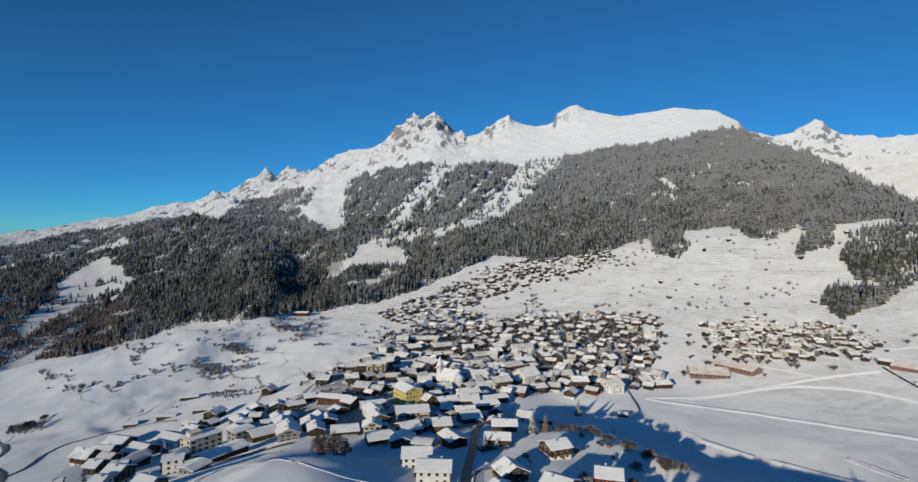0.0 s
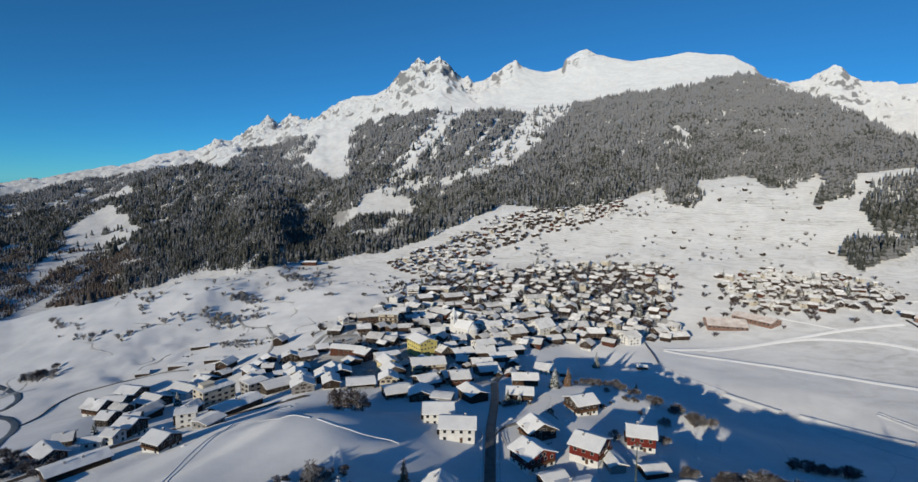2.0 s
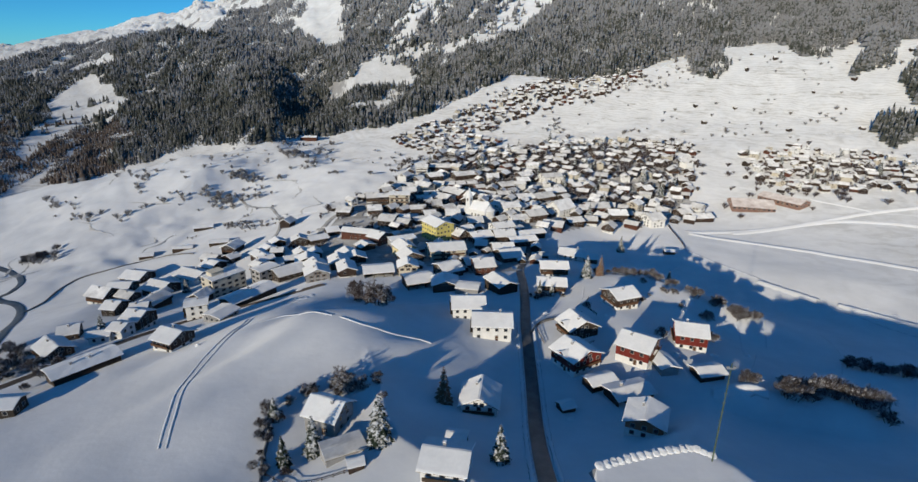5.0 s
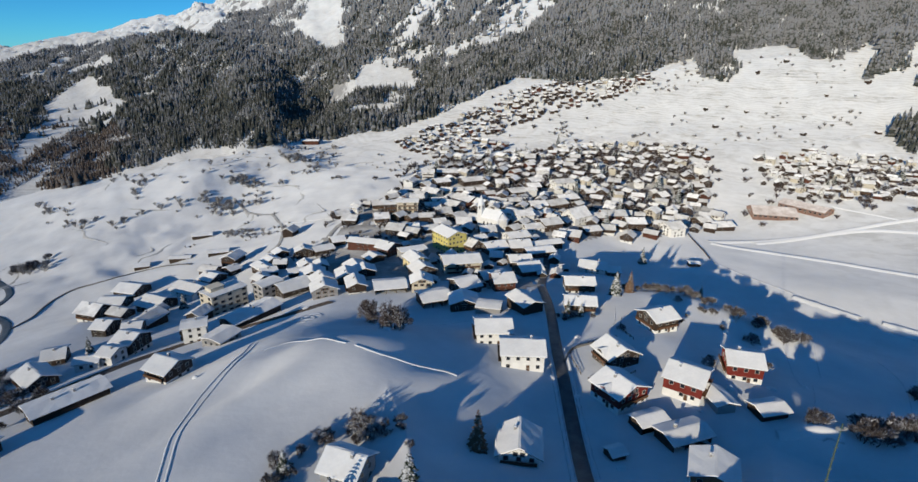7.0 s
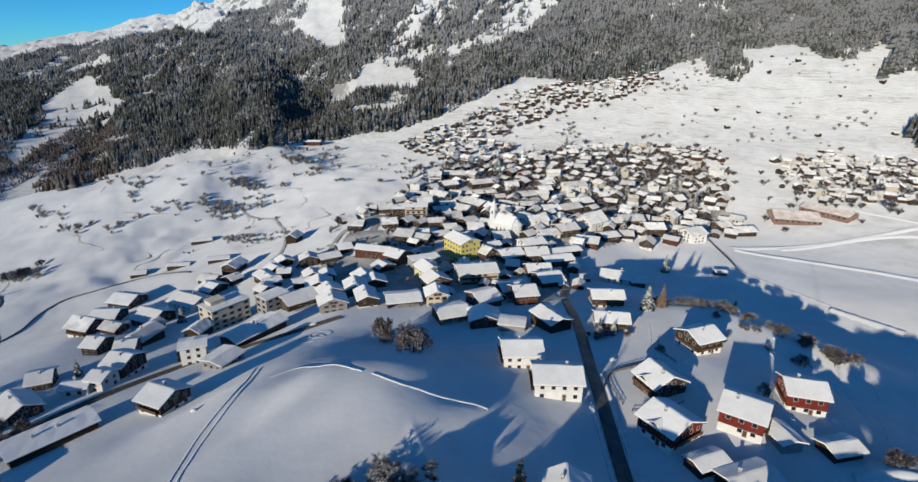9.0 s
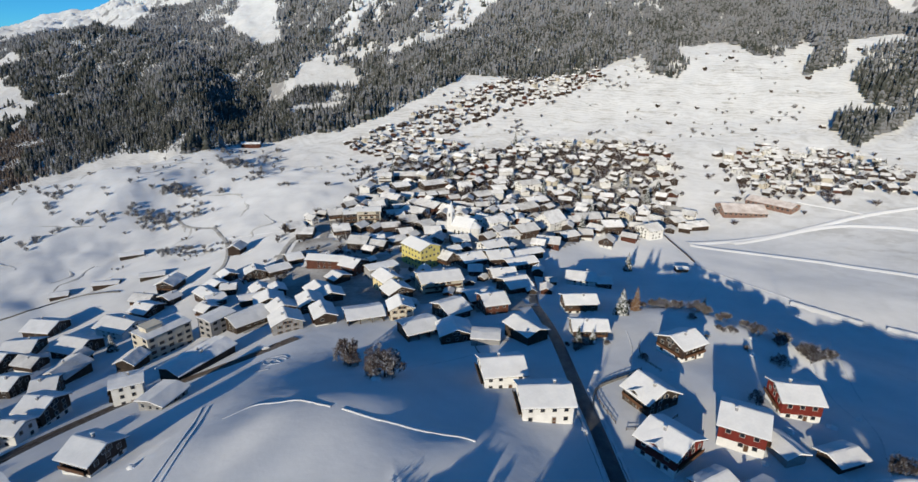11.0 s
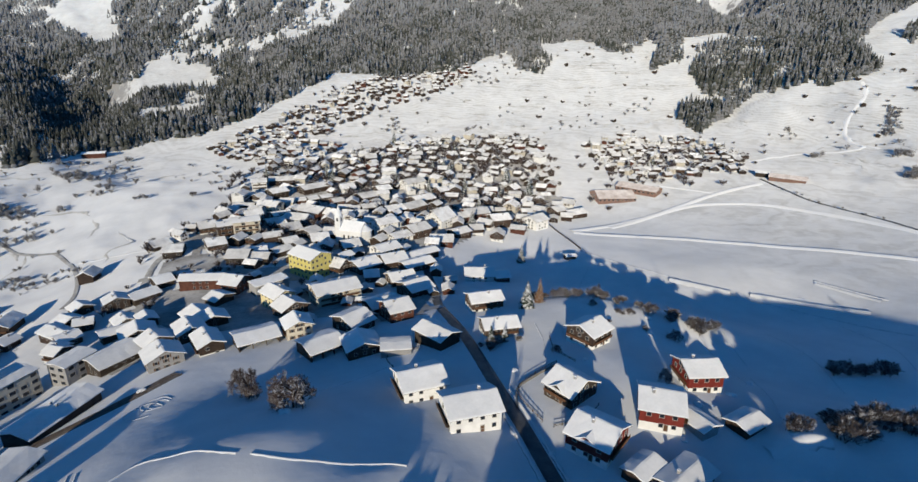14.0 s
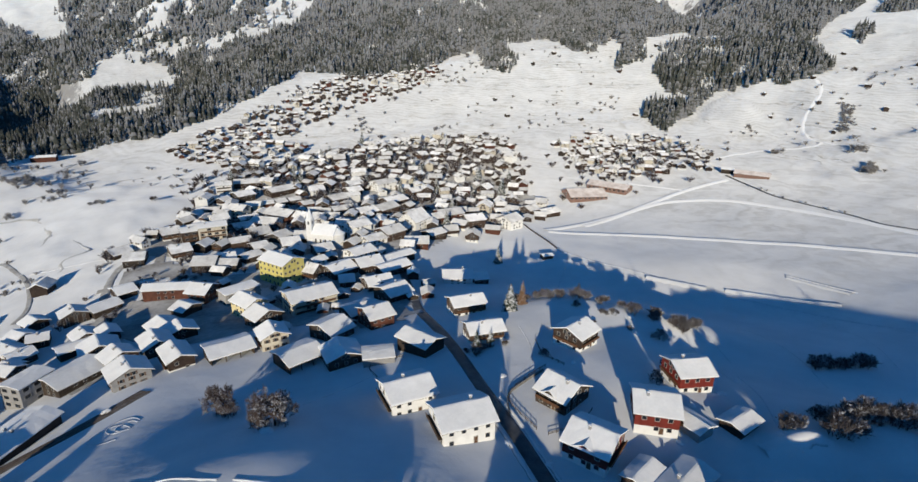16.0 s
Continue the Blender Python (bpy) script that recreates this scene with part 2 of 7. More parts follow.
def polar(x, y):
    dx, dy = np.asarray(x, float) - HUB[0], np.asarray(y, float) - HUB[1]
    return np.degrees(np.arctan2(dx, dy)), np.hypot(dx, dy)


def between(b, table):
    """Eases from bearing to bearing."""
    i = np.clip(np.searchsorted(F_B, b, side='right') - 1, 0, len(F_B) - 2)
    w = (b - F_B[i]) / (F_B[i + 1] - F_B[i])
    w = 0.5 * w + 0.5 * w * w * (3 - 2 * w)
    return table[i] * (1 - w)[..., None] + table[i + 1] * w[..., None]


def heights(x, y):
    """Height of the ground, and how far up the flanks it lies (0 at the rim, 6 on the skyline)."""
    b, r = polar(x, y)
    b = np.clip(b, -179.99, 179.99)
    b2 = np.clip(b + 0.5 * fbm(r / 260, b / 7, 2, 5), -179.99, 179.99)
    b2 = np.where(r > 1500, b + (b2 - b) * 0, b)
    nr, nz = between(b2, F_R), between(b2, F_Z)
    k = np.zeros_like(r) - 1 + r / np.maximum(nr[..., 0], 1)
    zm = nz[..., 0] + 0 * r
    # slopes at the nodes, for a smooth profile with no overshoot
    d = np.diff(nz, axis=-1) / np.diff(nr, axis=-1)
    t = np.zeros_like(nz)
    s = d[..., 1:] * d[..., :-1]
    t[..., 1:-1] = np.where(s > 0, 2 * d[..., 1:] * d[..., :-1] / np.where(s > 0, d[..., 1:] + d[..., :-1], 1), 0)
    t[..., 0], t[..., -1] = d[..., 0], d[..., -1]
    for n in range(6):
        r0, r1 = nr[..., n], nr[..., n + 1]
        w = np.clip((r - r0) / (r1 - r0), 0, 1)
        on = r >= r0
        h = r1 - r0
        z = ((1 + 2 * w) * (1 - w) ** 2 * nz[..., n] + w * (1 - w) ** 2 * h * t[..., n]
             + w * w * (3 - 2 * w) * nz[..., n + 1] + w * w * (w - 1) * h * t[..., n + 1])
        zm = np.where(on, z, zm)
        k = np.where(on, n + w, k)
    zm = np.where(r > nr[..., 6], nz[..., 6] - 0.5 * (r - nr[..., 6]), zm)
    k = np.where(r > nr[..., 6], 6 + (r - nr[..., 6]) / 400, k)
    w = np.clip((r / nr[..., 0] - 0.80) / 0.2, 0, 1)
    w = w * w * (3 - 2 * w)
    z = shelf(x, y) * (1 - w) + zm * w
    # gullies and ribs grow with height; soft folds of the snow on the shelf
    up = np.clip(k, 0, 6)
    rough = np.clip((up - 1) / 5, 0, 1)
    ribs = 1 - np.abs(fbm(x / 420 + 9, y / 420, 5, 3, 0.52))
    crest = np.clip((k - 5.3) / 0.7, 0, 1) ** 1.5 * np.clip((6.8 - k) / 0.6, 0, 1) * np.clip((b + 48) / 4, 0, 1) * np.clip((44 - b) / 3, 0, 1)
    bold = np.interp(b, (-60, -25, -8, 2, 6, 30, 34, 40), (70, 75, 80, 70, 26, 24, 60, 50))
    z = z + crest * (np.interp(b, CREST[:, 0], CREST[:, 1]) - nz[..., 6])
    z = z + (ribs - 0.75) * bold * (1 - crest) * rough ** 1.6 * np.clip((6.5 - k) / 0.5, 0, 1) * np.where(k < 5.2, 1, 0.75)
    crag = (1 - np.abs(fbm(x / 125 + 4, y / 125, 5, 91, 0.6))) ** 2
    z = z + (crag - 0.5) * bold * (1 - 0.6 * crest) * np.clip((up - 4.9) / 0.9, 0, 1) ** 1.5 * np.interp(b, (-45, -27, -21, -15, -10, -6, 3, 7, 11, 14, 27, 31, 37, 45), (0.5, 0.5, 1.15, 1.0, 0.45, 1.0, 0.95, 0.45, 0.5, 0.1, 0.1, 0.9, 0.9, 0.5)) * np.clip((6.6 - k) / 0.6, 0, 1)
    z = z + fbm(x / 160, y / 160, 4, 21) * 5 * np.clip(up, 0, 1)
    # old field terraces on the slope above the village, and hummocks west of it
    tw = np.exp(-((x - 230) / 260) ** 4 - ((y - 860) / 120) ** 4)
    zs = z / 3.2 + 0.35 * fbm(x / 90, y / 90, 2, 61)
    step = zs - np.floor(zs)
    z = z + tw * 2.3 * (np.clip((step - 0.75) / 0.25, 0, 1) - step)
    hw = np.exp(-((x + 300) / 240) ** 4 - ((y - 560) / 260) ** 4)
    z = z + hw * (4.0 * fbm(x / 82, y / 82, 3, 51) + 1.2 * fbm(x / 27, y / 27, 3, 57))
    hw = np.exp(-((x - 820) / 330) ** 4 - ((y - 600) / 300) ** 4)
    z = z + hw * 5.5 * fbm(x / 70, y / 70, 4, 55) + hw * np.clip((x - 640) / 200, 0, 1) * 5.0 * fbm(x / 130, y / 60, 3, 56)
    hw = np.exp(-((x - 330) / 330) ** 4 - ((y - 880) / 190) ** 4)
    z = z + hw * (2.4 * fbm(x / 62, y / 40, 3, 58) + 0.8 * fbm(x / 19, y / 13, 2, 59))
    dome = np.exp(-((x + 45) / 55) ** 4 - ((y - 128) / 45) ** 4)
    z = z + dome * 2.6 * fbm((x * 0.8 - y * 0.6) / 21, (x * 0.6 + y * 0.8) / 70, 2, 81)
    z = z + (fbm(x / 95, y / 95, 2, 31) * 1.0 + fbm(x / 28, y / 28, 3, 41) * 0.22) * np.clip((r - 60) / 60, 0, 1)
    return z, k


def ground_z(x, y):
    return float(heights(np.array([x], float), np.array([y], float))[0][0])


# ---- ground sheet ----
def snow_material():
    m, n, l, p = mat("snow_ground", 0.75)
    p.inputs["Specular IOR Level"].default_value = 0.15
    geo = n.new("ShaderNodeNewGeometry")
    a = noise_tex(n, l, 0.012, 6, geo.outputs["Position"])
    b = noise_tex(n, l, 0.25, 5, geo.outputs["Position"])
    col = ramp(n, ((0.3, (0.73, 0.74, 0.76)), (0.7, (0.87, 0.875, 0.885))))
    streak = noise_tex(n, l, 0.045, 5, geo.outputs["Position"], 0.6)
    tone = n.new("ShaderNodeMath")
    tone.operation = 'MULTIPLY_ADD'
    l.new(streak.outputs[0], tone.inputs[0])
    tone.inputs[1].default_value = 0.9
    half = n.new("ShaderNodeMath")
    half.operation = 'MULTIPLY_ADD'
    l.new(a.outputs[0], half.inputs[0])
    half.inputs[1].default_value, half.inputs[2].default_value = 0.6, -0.25
    l.new(half.outputs[0], tone.inputs[2])
    l.new(tone.outputs[0], col.inputs[0])
    # bare rock where the ground is too steep for snow
    sep = n.new("ShaderNodeSeparateXYZ")
    l.new(geo.outputs["Normal"], sep.inputs[0])
    c = noise_tex(n, l, 0.05, 9, geo.outputs["Position"], 0.7)
    add = n.new("ShaderNodeMath")
    add.operation = 'MULTIPLY_ADD'
    l.new(c.outputs[0], add.inputs[0])
    add.inputs[1].default_value = 0.5
    l.new(sep.outputs[2], add.inputs[2])
    # the high crests are blown bare sooner
    place = n.new("ShaderNodeSeparateXYZ")
    l.new(geo.outputs["Position"], place.inputs[0])
    high = n.new("ShaderNodeMapRange")
    l.new(place.outputs[2], high.inputs[0])
    high.inputs[1].default_value, high.inputs[2].default_value = 560, 900
    high.inputs[3].default_value, high.inputs[4].default_value = 0.0, -0.05
    bare = n.new("ShaderNodeMath")
    l.new(add.outputs[0], bare.inputs[0])
    l.new(high.outputs[0], bare.inputs[1])
    rock = ramp(n, ((0.90, (1, 1, 1)), (0.97, (0, 0, 0))))
    l.new(bare.outputs[0], rock.inputs[0])
    mix = n.new("ShaderNodeMix")
    mix.data_type = 'RGBA'
    l.new(rock.outputs[0], mix.inputs[0])
    l.new(col.outputs[0], mix.inputs[6])
    mix.inputs[7].default_value = (0.30, 0.30, 0.31, 1)
    # withered grass shows through the shallow snow of the hay slopes; its grey also stands for weaker sunlight
    slope = n.new("ShaderNodeMapRange")
    l.new(place.outputs[1], slope.inputs[0])
    slope.inputs[1].default_value, slope.inputs[2].default_value = 600, 780
    # the eastern snow is greyed as well, a painted dimming of its sunlit slopes
    east = n.new("ShaderNodeMapRange")
    l.new(place.outputs[0], east.inputs[0])
    east.inputs[1].default_value, east.inputs[2].default_value = 200, 330
    greyed = n.new("ShaderNodeMath")
    greyed.operation = 'MAXIMUM'
    l.new(slope.outputs[0], greyed.inputs[0])
    l.new(east.outputs[0], greyed.inputs[1])
    mowed = n.new("ShaderNodeMapRange")
    grass = noise_tex(n, l, 0.035, 7, geo.outputs["Position"], 0.7)
    l.new(grass.outputs[0], mowed.inputs[0])
    mowed.inputs[1].default_value, mowed.inputs[2].default_value = 0.42, 0.68
    # the low end is an even dimming, the rest grass in patches
    mowed.inputs[3].default_value, mowed.inputs[4].default_value = 0.20, 0.50
    # old terraces: more grass on their steps, which follow the contours
    bend = n.new("ShaderNodeMath")
    bend.operation = 'MULTIPLY_ADD'
    l.new(a.outputs[0], bend.inputs[0])
    bend.inputs[1].default_value = 34.0
    l.new(place.outputs[2], bend.inputs[2])
    step = n.new("ShaderNodeMath")
    step.operation = 'PINGPONG'
    l.new(bend.outputs[0], step.inputs[0])
    step.inputs[1].default_value = 1.6
    tread = n.new("ShaderNodeMapRange")
    l.new(step.outputs[0], tread.inputs[0])
    tread.inputs[1].default_value, tread.inputs[2].default_value = 0.5, 1.3
    tread.inputs[3].default_value, tread.inputs[4].default_value = 0.6, 1.3
    terrace = n.new("ShaderNodeMath")
    terrace.operation = 'MULTIPLY'
    l.new(mowed.outputs[0], terrace.inputs[0])
    l.new(tread.outputs[0], terrace.inputs[1])
    low = n.new("ShaderNodeMapRange")
    l.new(place.outputs[2], low.inputs[0])
    low.inputs[1].default_value, low.inputs[2].default_value = 130, 200
    low.inputs[3].default_value, low.inputs[4].default_value = 1.0, 0.0
    both = n.new("ShaderNodeMath")
    both.operation = 'MULTIPLY'
    l.new(greyed.outputs[0], both.inputs[0])
    l.new(terrace.outputs[0], both.inputs[1])
    share = n.new("ShaderNodeMath")
    share.operation = 'MULTIPLY'
    l.new(both.outputs[0], share.inputs[0])
    l.new(low.outputs[0], share.inputs[1])
    hay = n.new("ShaderNodeMix")
    hay.data_type = 'RGBA'
    l.new(share.outputs[0], hay.inputs[0])
    l.new(mix.outputs[2], hay.inputs[6])
    hay.inputs[7].default_value = (0.42, 0.41, 0.39, 1)
    l.new(hay.outputs[2], p.inputs["Base Color"])
    bp = n.new("ShaderNodeBump")
    bp.inputs["Strength"].default_value = 0.28
    bp.inputs["Distance"].default_value = 0.4
    l.new(b.outputs[0], bp.inputs["Height"])
    # ribs and gullies of the peaks, too fine for the mesh
    peak = n.new("ShaderNodeMapRange")
    l.new(place.outputs[2], peak.inputs[0])
    peak.inputs[1].default_value, peak.inputs[2].default_value = 480, 760
    ribs = n.new("ShaderNodeTexNoise")
    ribs.noise_type = 'RIDGED_MULTIFRACTAL'
    ribs.inputs["Scale"].default_value, ribs.inputs["Detail"].default_value = 0.011, 7
    l.new(geo.outputs["Position"], ribs.inputs["Vector"])
    cut = n.new("ShaderNodeMath")
    cut.operation = 'MULTIPLY'
    l.new(ribs.outputs[0], cut.inputs[0])
    l.new(peak.outputs[0], cut.inputs[1])
    bp2 = n.new("ShaderNodeBump")
    bp2.inputs["Strength"].default_value = 0.7
    bp2.inputs["Distance"].default_value = 26.0
    l.new(cut.outputs[0], bp2.inputs["Height"])
    l.new(bp.outputs[0], bp2.inputs["Normal"])
    l.new(bp2.outputs[0], p.inputs["Normal"])
    return m


SNOW = snow_material()


def mesh_object(name, verts, faces, material, smooth=True):
    me = bpy.data.meshes.new(name)
    verts = np.asarray(verts, np.float32)
    faces = np.asarray(faces, np.int32)
    me.vertices.add(len(verts))
    me.vertices.foreach_set("co", verts.ravel())
    me.loops.add(faces.size)
    me.loops.foreach_set("vertex_index", faces.ravel())
    me.polygons.add(len(faces))
    me.polygons.foreach_set("loop_start", np.arange(len(faces), dtype=np.int32) * faces.shape[1])
    me.update(calc_edges=True)
    if smooth:
        me.polygons.foreach_set("use_smooth", np.ones(len(faces), bool))
    me.materials.append(material)
    return new(name, me)


def build_ground():
    b = np.concatenate([np.arange(-180, -52, 3.0), np.arange(-52, 68, 0.15), np.arange(68, 180, 3.0)])
    r = np.concatenate([[0.5, 15], 30 * 1.0112 ** np.arange(0, 458)])
    r = np.concatenate([r[r < 2900], np.arange(2900, 4880, 18.0)])
    B, Rr = np.meshgrid(np.radians(b), r)
    x, y = HUB[0] + Rr * np.sin(B), HUB[1] + Rr * np.cos(B)
    z = heights(x, y)[0]
    nb, nr = len(b), len(r)
    i = np.arange((nr - 1) * nb).reshape(nr - 1, nb)
    j = np.roll(i, -1, axis=1)
    faces = np.stack([i, i + nb, j + nb, j], -1).reshape(-1, 4)
    ob = mesh_object("ground", np.stack([x, y, z], -1).reshape(-1, 3), faces, SNOW)
    return tagged(ob, "snow-covered alpine shelf, valley and mountain slopes", "ground", kind="structure")


ground = build_ground()


# ---- woods ----
def wood_material(name, pale, rime, tones=((0.036, 0.041, 0.037), (0.064, 0.067, 0.059), (0.096, 0.095, 0.088))):
    m, n, l, p = mat(name, 0.9)
    p.inputs["Specular IOR Level"].default_value = 0.1
    geo = n.new("ShaderNodeNewGeometry")
    isl = ramp(n, [(at, tuple(c * pale for c in tone)) for at, tone in zip((0.0, 0.6, 1.0), tones)])
    l.new(geo.outputs["Random Per Island"], isl.inputs[0])
    a = noise_tex(n, l, 0.08, 6, geo.outputs["Position"], 0.7)
    patch = noise_tex(n, l, 0.011, 4, geo.outputs["Position"])
    sep = n.new("ShaderNodeSeparateXYZ")
    l.new(geo.outputs["Normal"], sep.inputs[0])
    # rime lies on what looks upwards, more of it in some stands than in others
    up = n.new("ShaderNodeMath")
    up.operation = 'MULTIPLY_ADD'
    l.new(sep.outputs[2], up.inputs[0])
    up.inputs[1].default_value = 0.35
    l.new(a.outputs[0], up.inputs[2])
    up2 = n.new("ShaderNodeMath")
    up2.operation = 'MULTIPLY_ADD'
    l.new(patch.outputs[0], up2.inputs[0])
    up2.inputs[1].default_value = 1.0
    l.new(up.outputs[0], up2.inputs[2])
    place = n.new("ShaderNodeSeparateXYZ")
    l.new(geo.outputs["Position"], place.inputs[0])
    high = n.new("ShaderNodeMapRange")
    l.new(place.outputs[2], high.inputs[0])
    high.inputs[1].default_value, high.inputs[2].default_value = -60, 420
    high.inputs[3].default_value, high.inputs[4].default_value = -0.64 + rime, -0.28 + rime
    up3 = n.new("ShaderNodeMath")
    l.new(up2.outputs[0], up3.inputs[0])
    l.new(high.outputs[0], up3.inputs[1])
    own = n.new("ShaderNodeMath")
    own.operation = 'MULTIPLY_ADD'
    l.new(geo.outputs["Random Per Island"], own.inputs[0])
    own.inputs[1].default_value = 0.3
    l.new(up3.outputs[0], own.inputs[2])
    fr = ramp(n, ((0.82, (0, 0, 0)), (1.0, (1, 1, 1))))
    l.new(own.outputs[0], fr.inputs[0])
    mix = n.new("ShaderNodeMix")
    mix.data_type = 'RGBA'
    l.new(fr.outputs[0], mix.inputs[0])
    l.new(isl.outputs[0], mix.inputs[6])
    mix.inputs[7].default_value = (0.255, 0.26, 0.275, 1)
    l.new(mix.outputs[2], p.inputs["Base Color"])
    return m


NEEDLES = wood_material("frosted_needles", 1.5, 0.03)
# paler copy for the wood behind the hill: rime plus distance haze in the colour
HAZED_RIMED = wood_material("rimed_and_hazed_needles", 1.9, 0.16)
LARCH_WOOD = wood_material("leafless_larch_twigs", 1.0, 0.0, ((0.10, 0.078, 0.066), (0.15, 0.118, 0.10), (0.22, 0.185, 0.165)))


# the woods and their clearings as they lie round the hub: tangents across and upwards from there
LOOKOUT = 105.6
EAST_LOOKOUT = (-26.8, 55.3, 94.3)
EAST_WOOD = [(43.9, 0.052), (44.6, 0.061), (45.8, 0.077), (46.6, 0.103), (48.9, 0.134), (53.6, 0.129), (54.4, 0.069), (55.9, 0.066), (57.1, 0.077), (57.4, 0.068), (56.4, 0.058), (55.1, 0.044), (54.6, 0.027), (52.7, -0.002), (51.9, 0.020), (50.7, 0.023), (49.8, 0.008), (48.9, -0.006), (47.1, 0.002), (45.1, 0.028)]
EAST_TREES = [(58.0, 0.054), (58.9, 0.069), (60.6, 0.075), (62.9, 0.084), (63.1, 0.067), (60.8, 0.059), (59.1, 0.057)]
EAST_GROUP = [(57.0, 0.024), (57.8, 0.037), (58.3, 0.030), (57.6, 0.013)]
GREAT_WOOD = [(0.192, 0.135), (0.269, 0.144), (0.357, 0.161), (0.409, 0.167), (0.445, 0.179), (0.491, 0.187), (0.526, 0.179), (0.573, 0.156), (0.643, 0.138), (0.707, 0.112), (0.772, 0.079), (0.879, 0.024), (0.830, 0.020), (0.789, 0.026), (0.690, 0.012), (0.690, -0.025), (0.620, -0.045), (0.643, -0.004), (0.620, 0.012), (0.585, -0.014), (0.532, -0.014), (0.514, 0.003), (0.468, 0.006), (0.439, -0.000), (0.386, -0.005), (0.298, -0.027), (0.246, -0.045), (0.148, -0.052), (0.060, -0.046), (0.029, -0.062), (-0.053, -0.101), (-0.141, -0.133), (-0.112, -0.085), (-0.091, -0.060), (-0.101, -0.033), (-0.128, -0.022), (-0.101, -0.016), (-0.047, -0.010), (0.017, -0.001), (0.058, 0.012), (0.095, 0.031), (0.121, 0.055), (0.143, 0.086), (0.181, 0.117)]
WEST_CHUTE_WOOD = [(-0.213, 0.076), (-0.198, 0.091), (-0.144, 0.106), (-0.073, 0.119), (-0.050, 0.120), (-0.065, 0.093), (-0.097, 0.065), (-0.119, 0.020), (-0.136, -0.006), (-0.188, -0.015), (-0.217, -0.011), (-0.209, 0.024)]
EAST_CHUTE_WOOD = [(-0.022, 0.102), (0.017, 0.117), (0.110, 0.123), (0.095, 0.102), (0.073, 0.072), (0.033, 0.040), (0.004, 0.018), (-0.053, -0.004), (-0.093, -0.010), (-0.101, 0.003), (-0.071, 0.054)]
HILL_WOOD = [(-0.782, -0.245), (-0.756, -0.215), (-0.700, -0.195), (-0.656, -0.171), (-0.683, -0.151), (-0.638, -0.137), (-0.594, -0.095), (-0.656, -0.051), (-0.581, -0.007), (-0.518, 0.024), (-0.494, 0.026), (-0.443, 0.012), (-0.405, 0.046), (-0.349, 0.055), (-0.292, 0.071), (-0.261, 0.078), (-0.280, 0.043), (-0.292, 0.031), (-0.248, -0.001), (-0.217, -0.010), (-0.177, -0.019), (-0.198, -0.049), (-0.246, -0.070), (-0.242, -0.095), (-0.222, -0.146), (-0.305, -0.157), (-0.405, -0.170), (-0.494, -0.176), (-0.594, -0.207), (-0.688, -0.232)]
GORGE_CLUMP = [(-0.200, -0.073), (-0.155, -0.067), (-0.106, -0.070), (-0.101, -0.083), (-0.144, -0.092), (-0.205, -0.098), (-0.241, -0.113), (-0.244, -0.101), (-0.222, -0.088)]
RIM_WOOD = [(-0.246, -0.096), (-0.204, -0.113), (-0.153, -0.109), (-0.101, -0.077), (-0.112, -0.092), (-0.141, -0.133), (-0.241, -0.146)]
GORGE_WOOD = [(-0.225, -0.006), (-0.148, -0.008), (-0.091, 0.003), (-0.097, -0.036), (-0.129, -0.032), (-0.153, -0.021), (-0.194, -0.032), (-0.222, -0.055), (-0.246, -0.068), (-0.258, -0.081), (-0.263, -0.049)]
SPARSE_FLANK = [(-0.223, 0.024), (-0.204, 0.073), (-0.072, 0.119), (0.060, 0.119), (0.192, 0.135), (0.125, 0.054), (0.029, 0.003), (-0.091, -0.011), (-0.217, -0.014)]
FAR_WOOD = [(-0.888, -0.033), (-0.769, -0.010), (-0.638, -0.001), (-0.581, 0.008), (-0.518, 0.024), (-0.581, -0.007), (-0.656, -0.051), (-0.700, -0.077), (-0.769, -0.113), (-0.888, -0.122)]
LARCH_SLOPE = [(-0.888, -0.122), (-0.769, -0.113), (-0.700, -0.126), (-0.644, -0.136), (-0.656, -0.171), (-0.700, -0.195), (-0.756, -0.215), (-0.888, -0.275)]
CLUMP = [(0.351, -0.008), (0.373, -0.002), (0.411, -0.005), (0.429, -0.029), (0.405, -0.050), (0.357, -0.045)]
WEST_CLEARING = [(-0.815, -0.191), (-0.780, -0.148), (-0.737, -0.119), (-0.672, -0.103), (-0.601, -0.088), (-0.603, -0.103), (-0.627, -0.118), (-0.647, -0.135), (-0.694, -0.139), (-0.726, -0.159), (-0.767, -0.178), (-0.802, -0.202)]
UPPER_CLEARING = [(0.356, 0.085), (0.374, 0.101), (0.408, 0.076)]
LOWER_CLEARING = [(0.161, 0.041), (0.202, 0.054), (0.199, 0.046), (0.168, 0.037)]


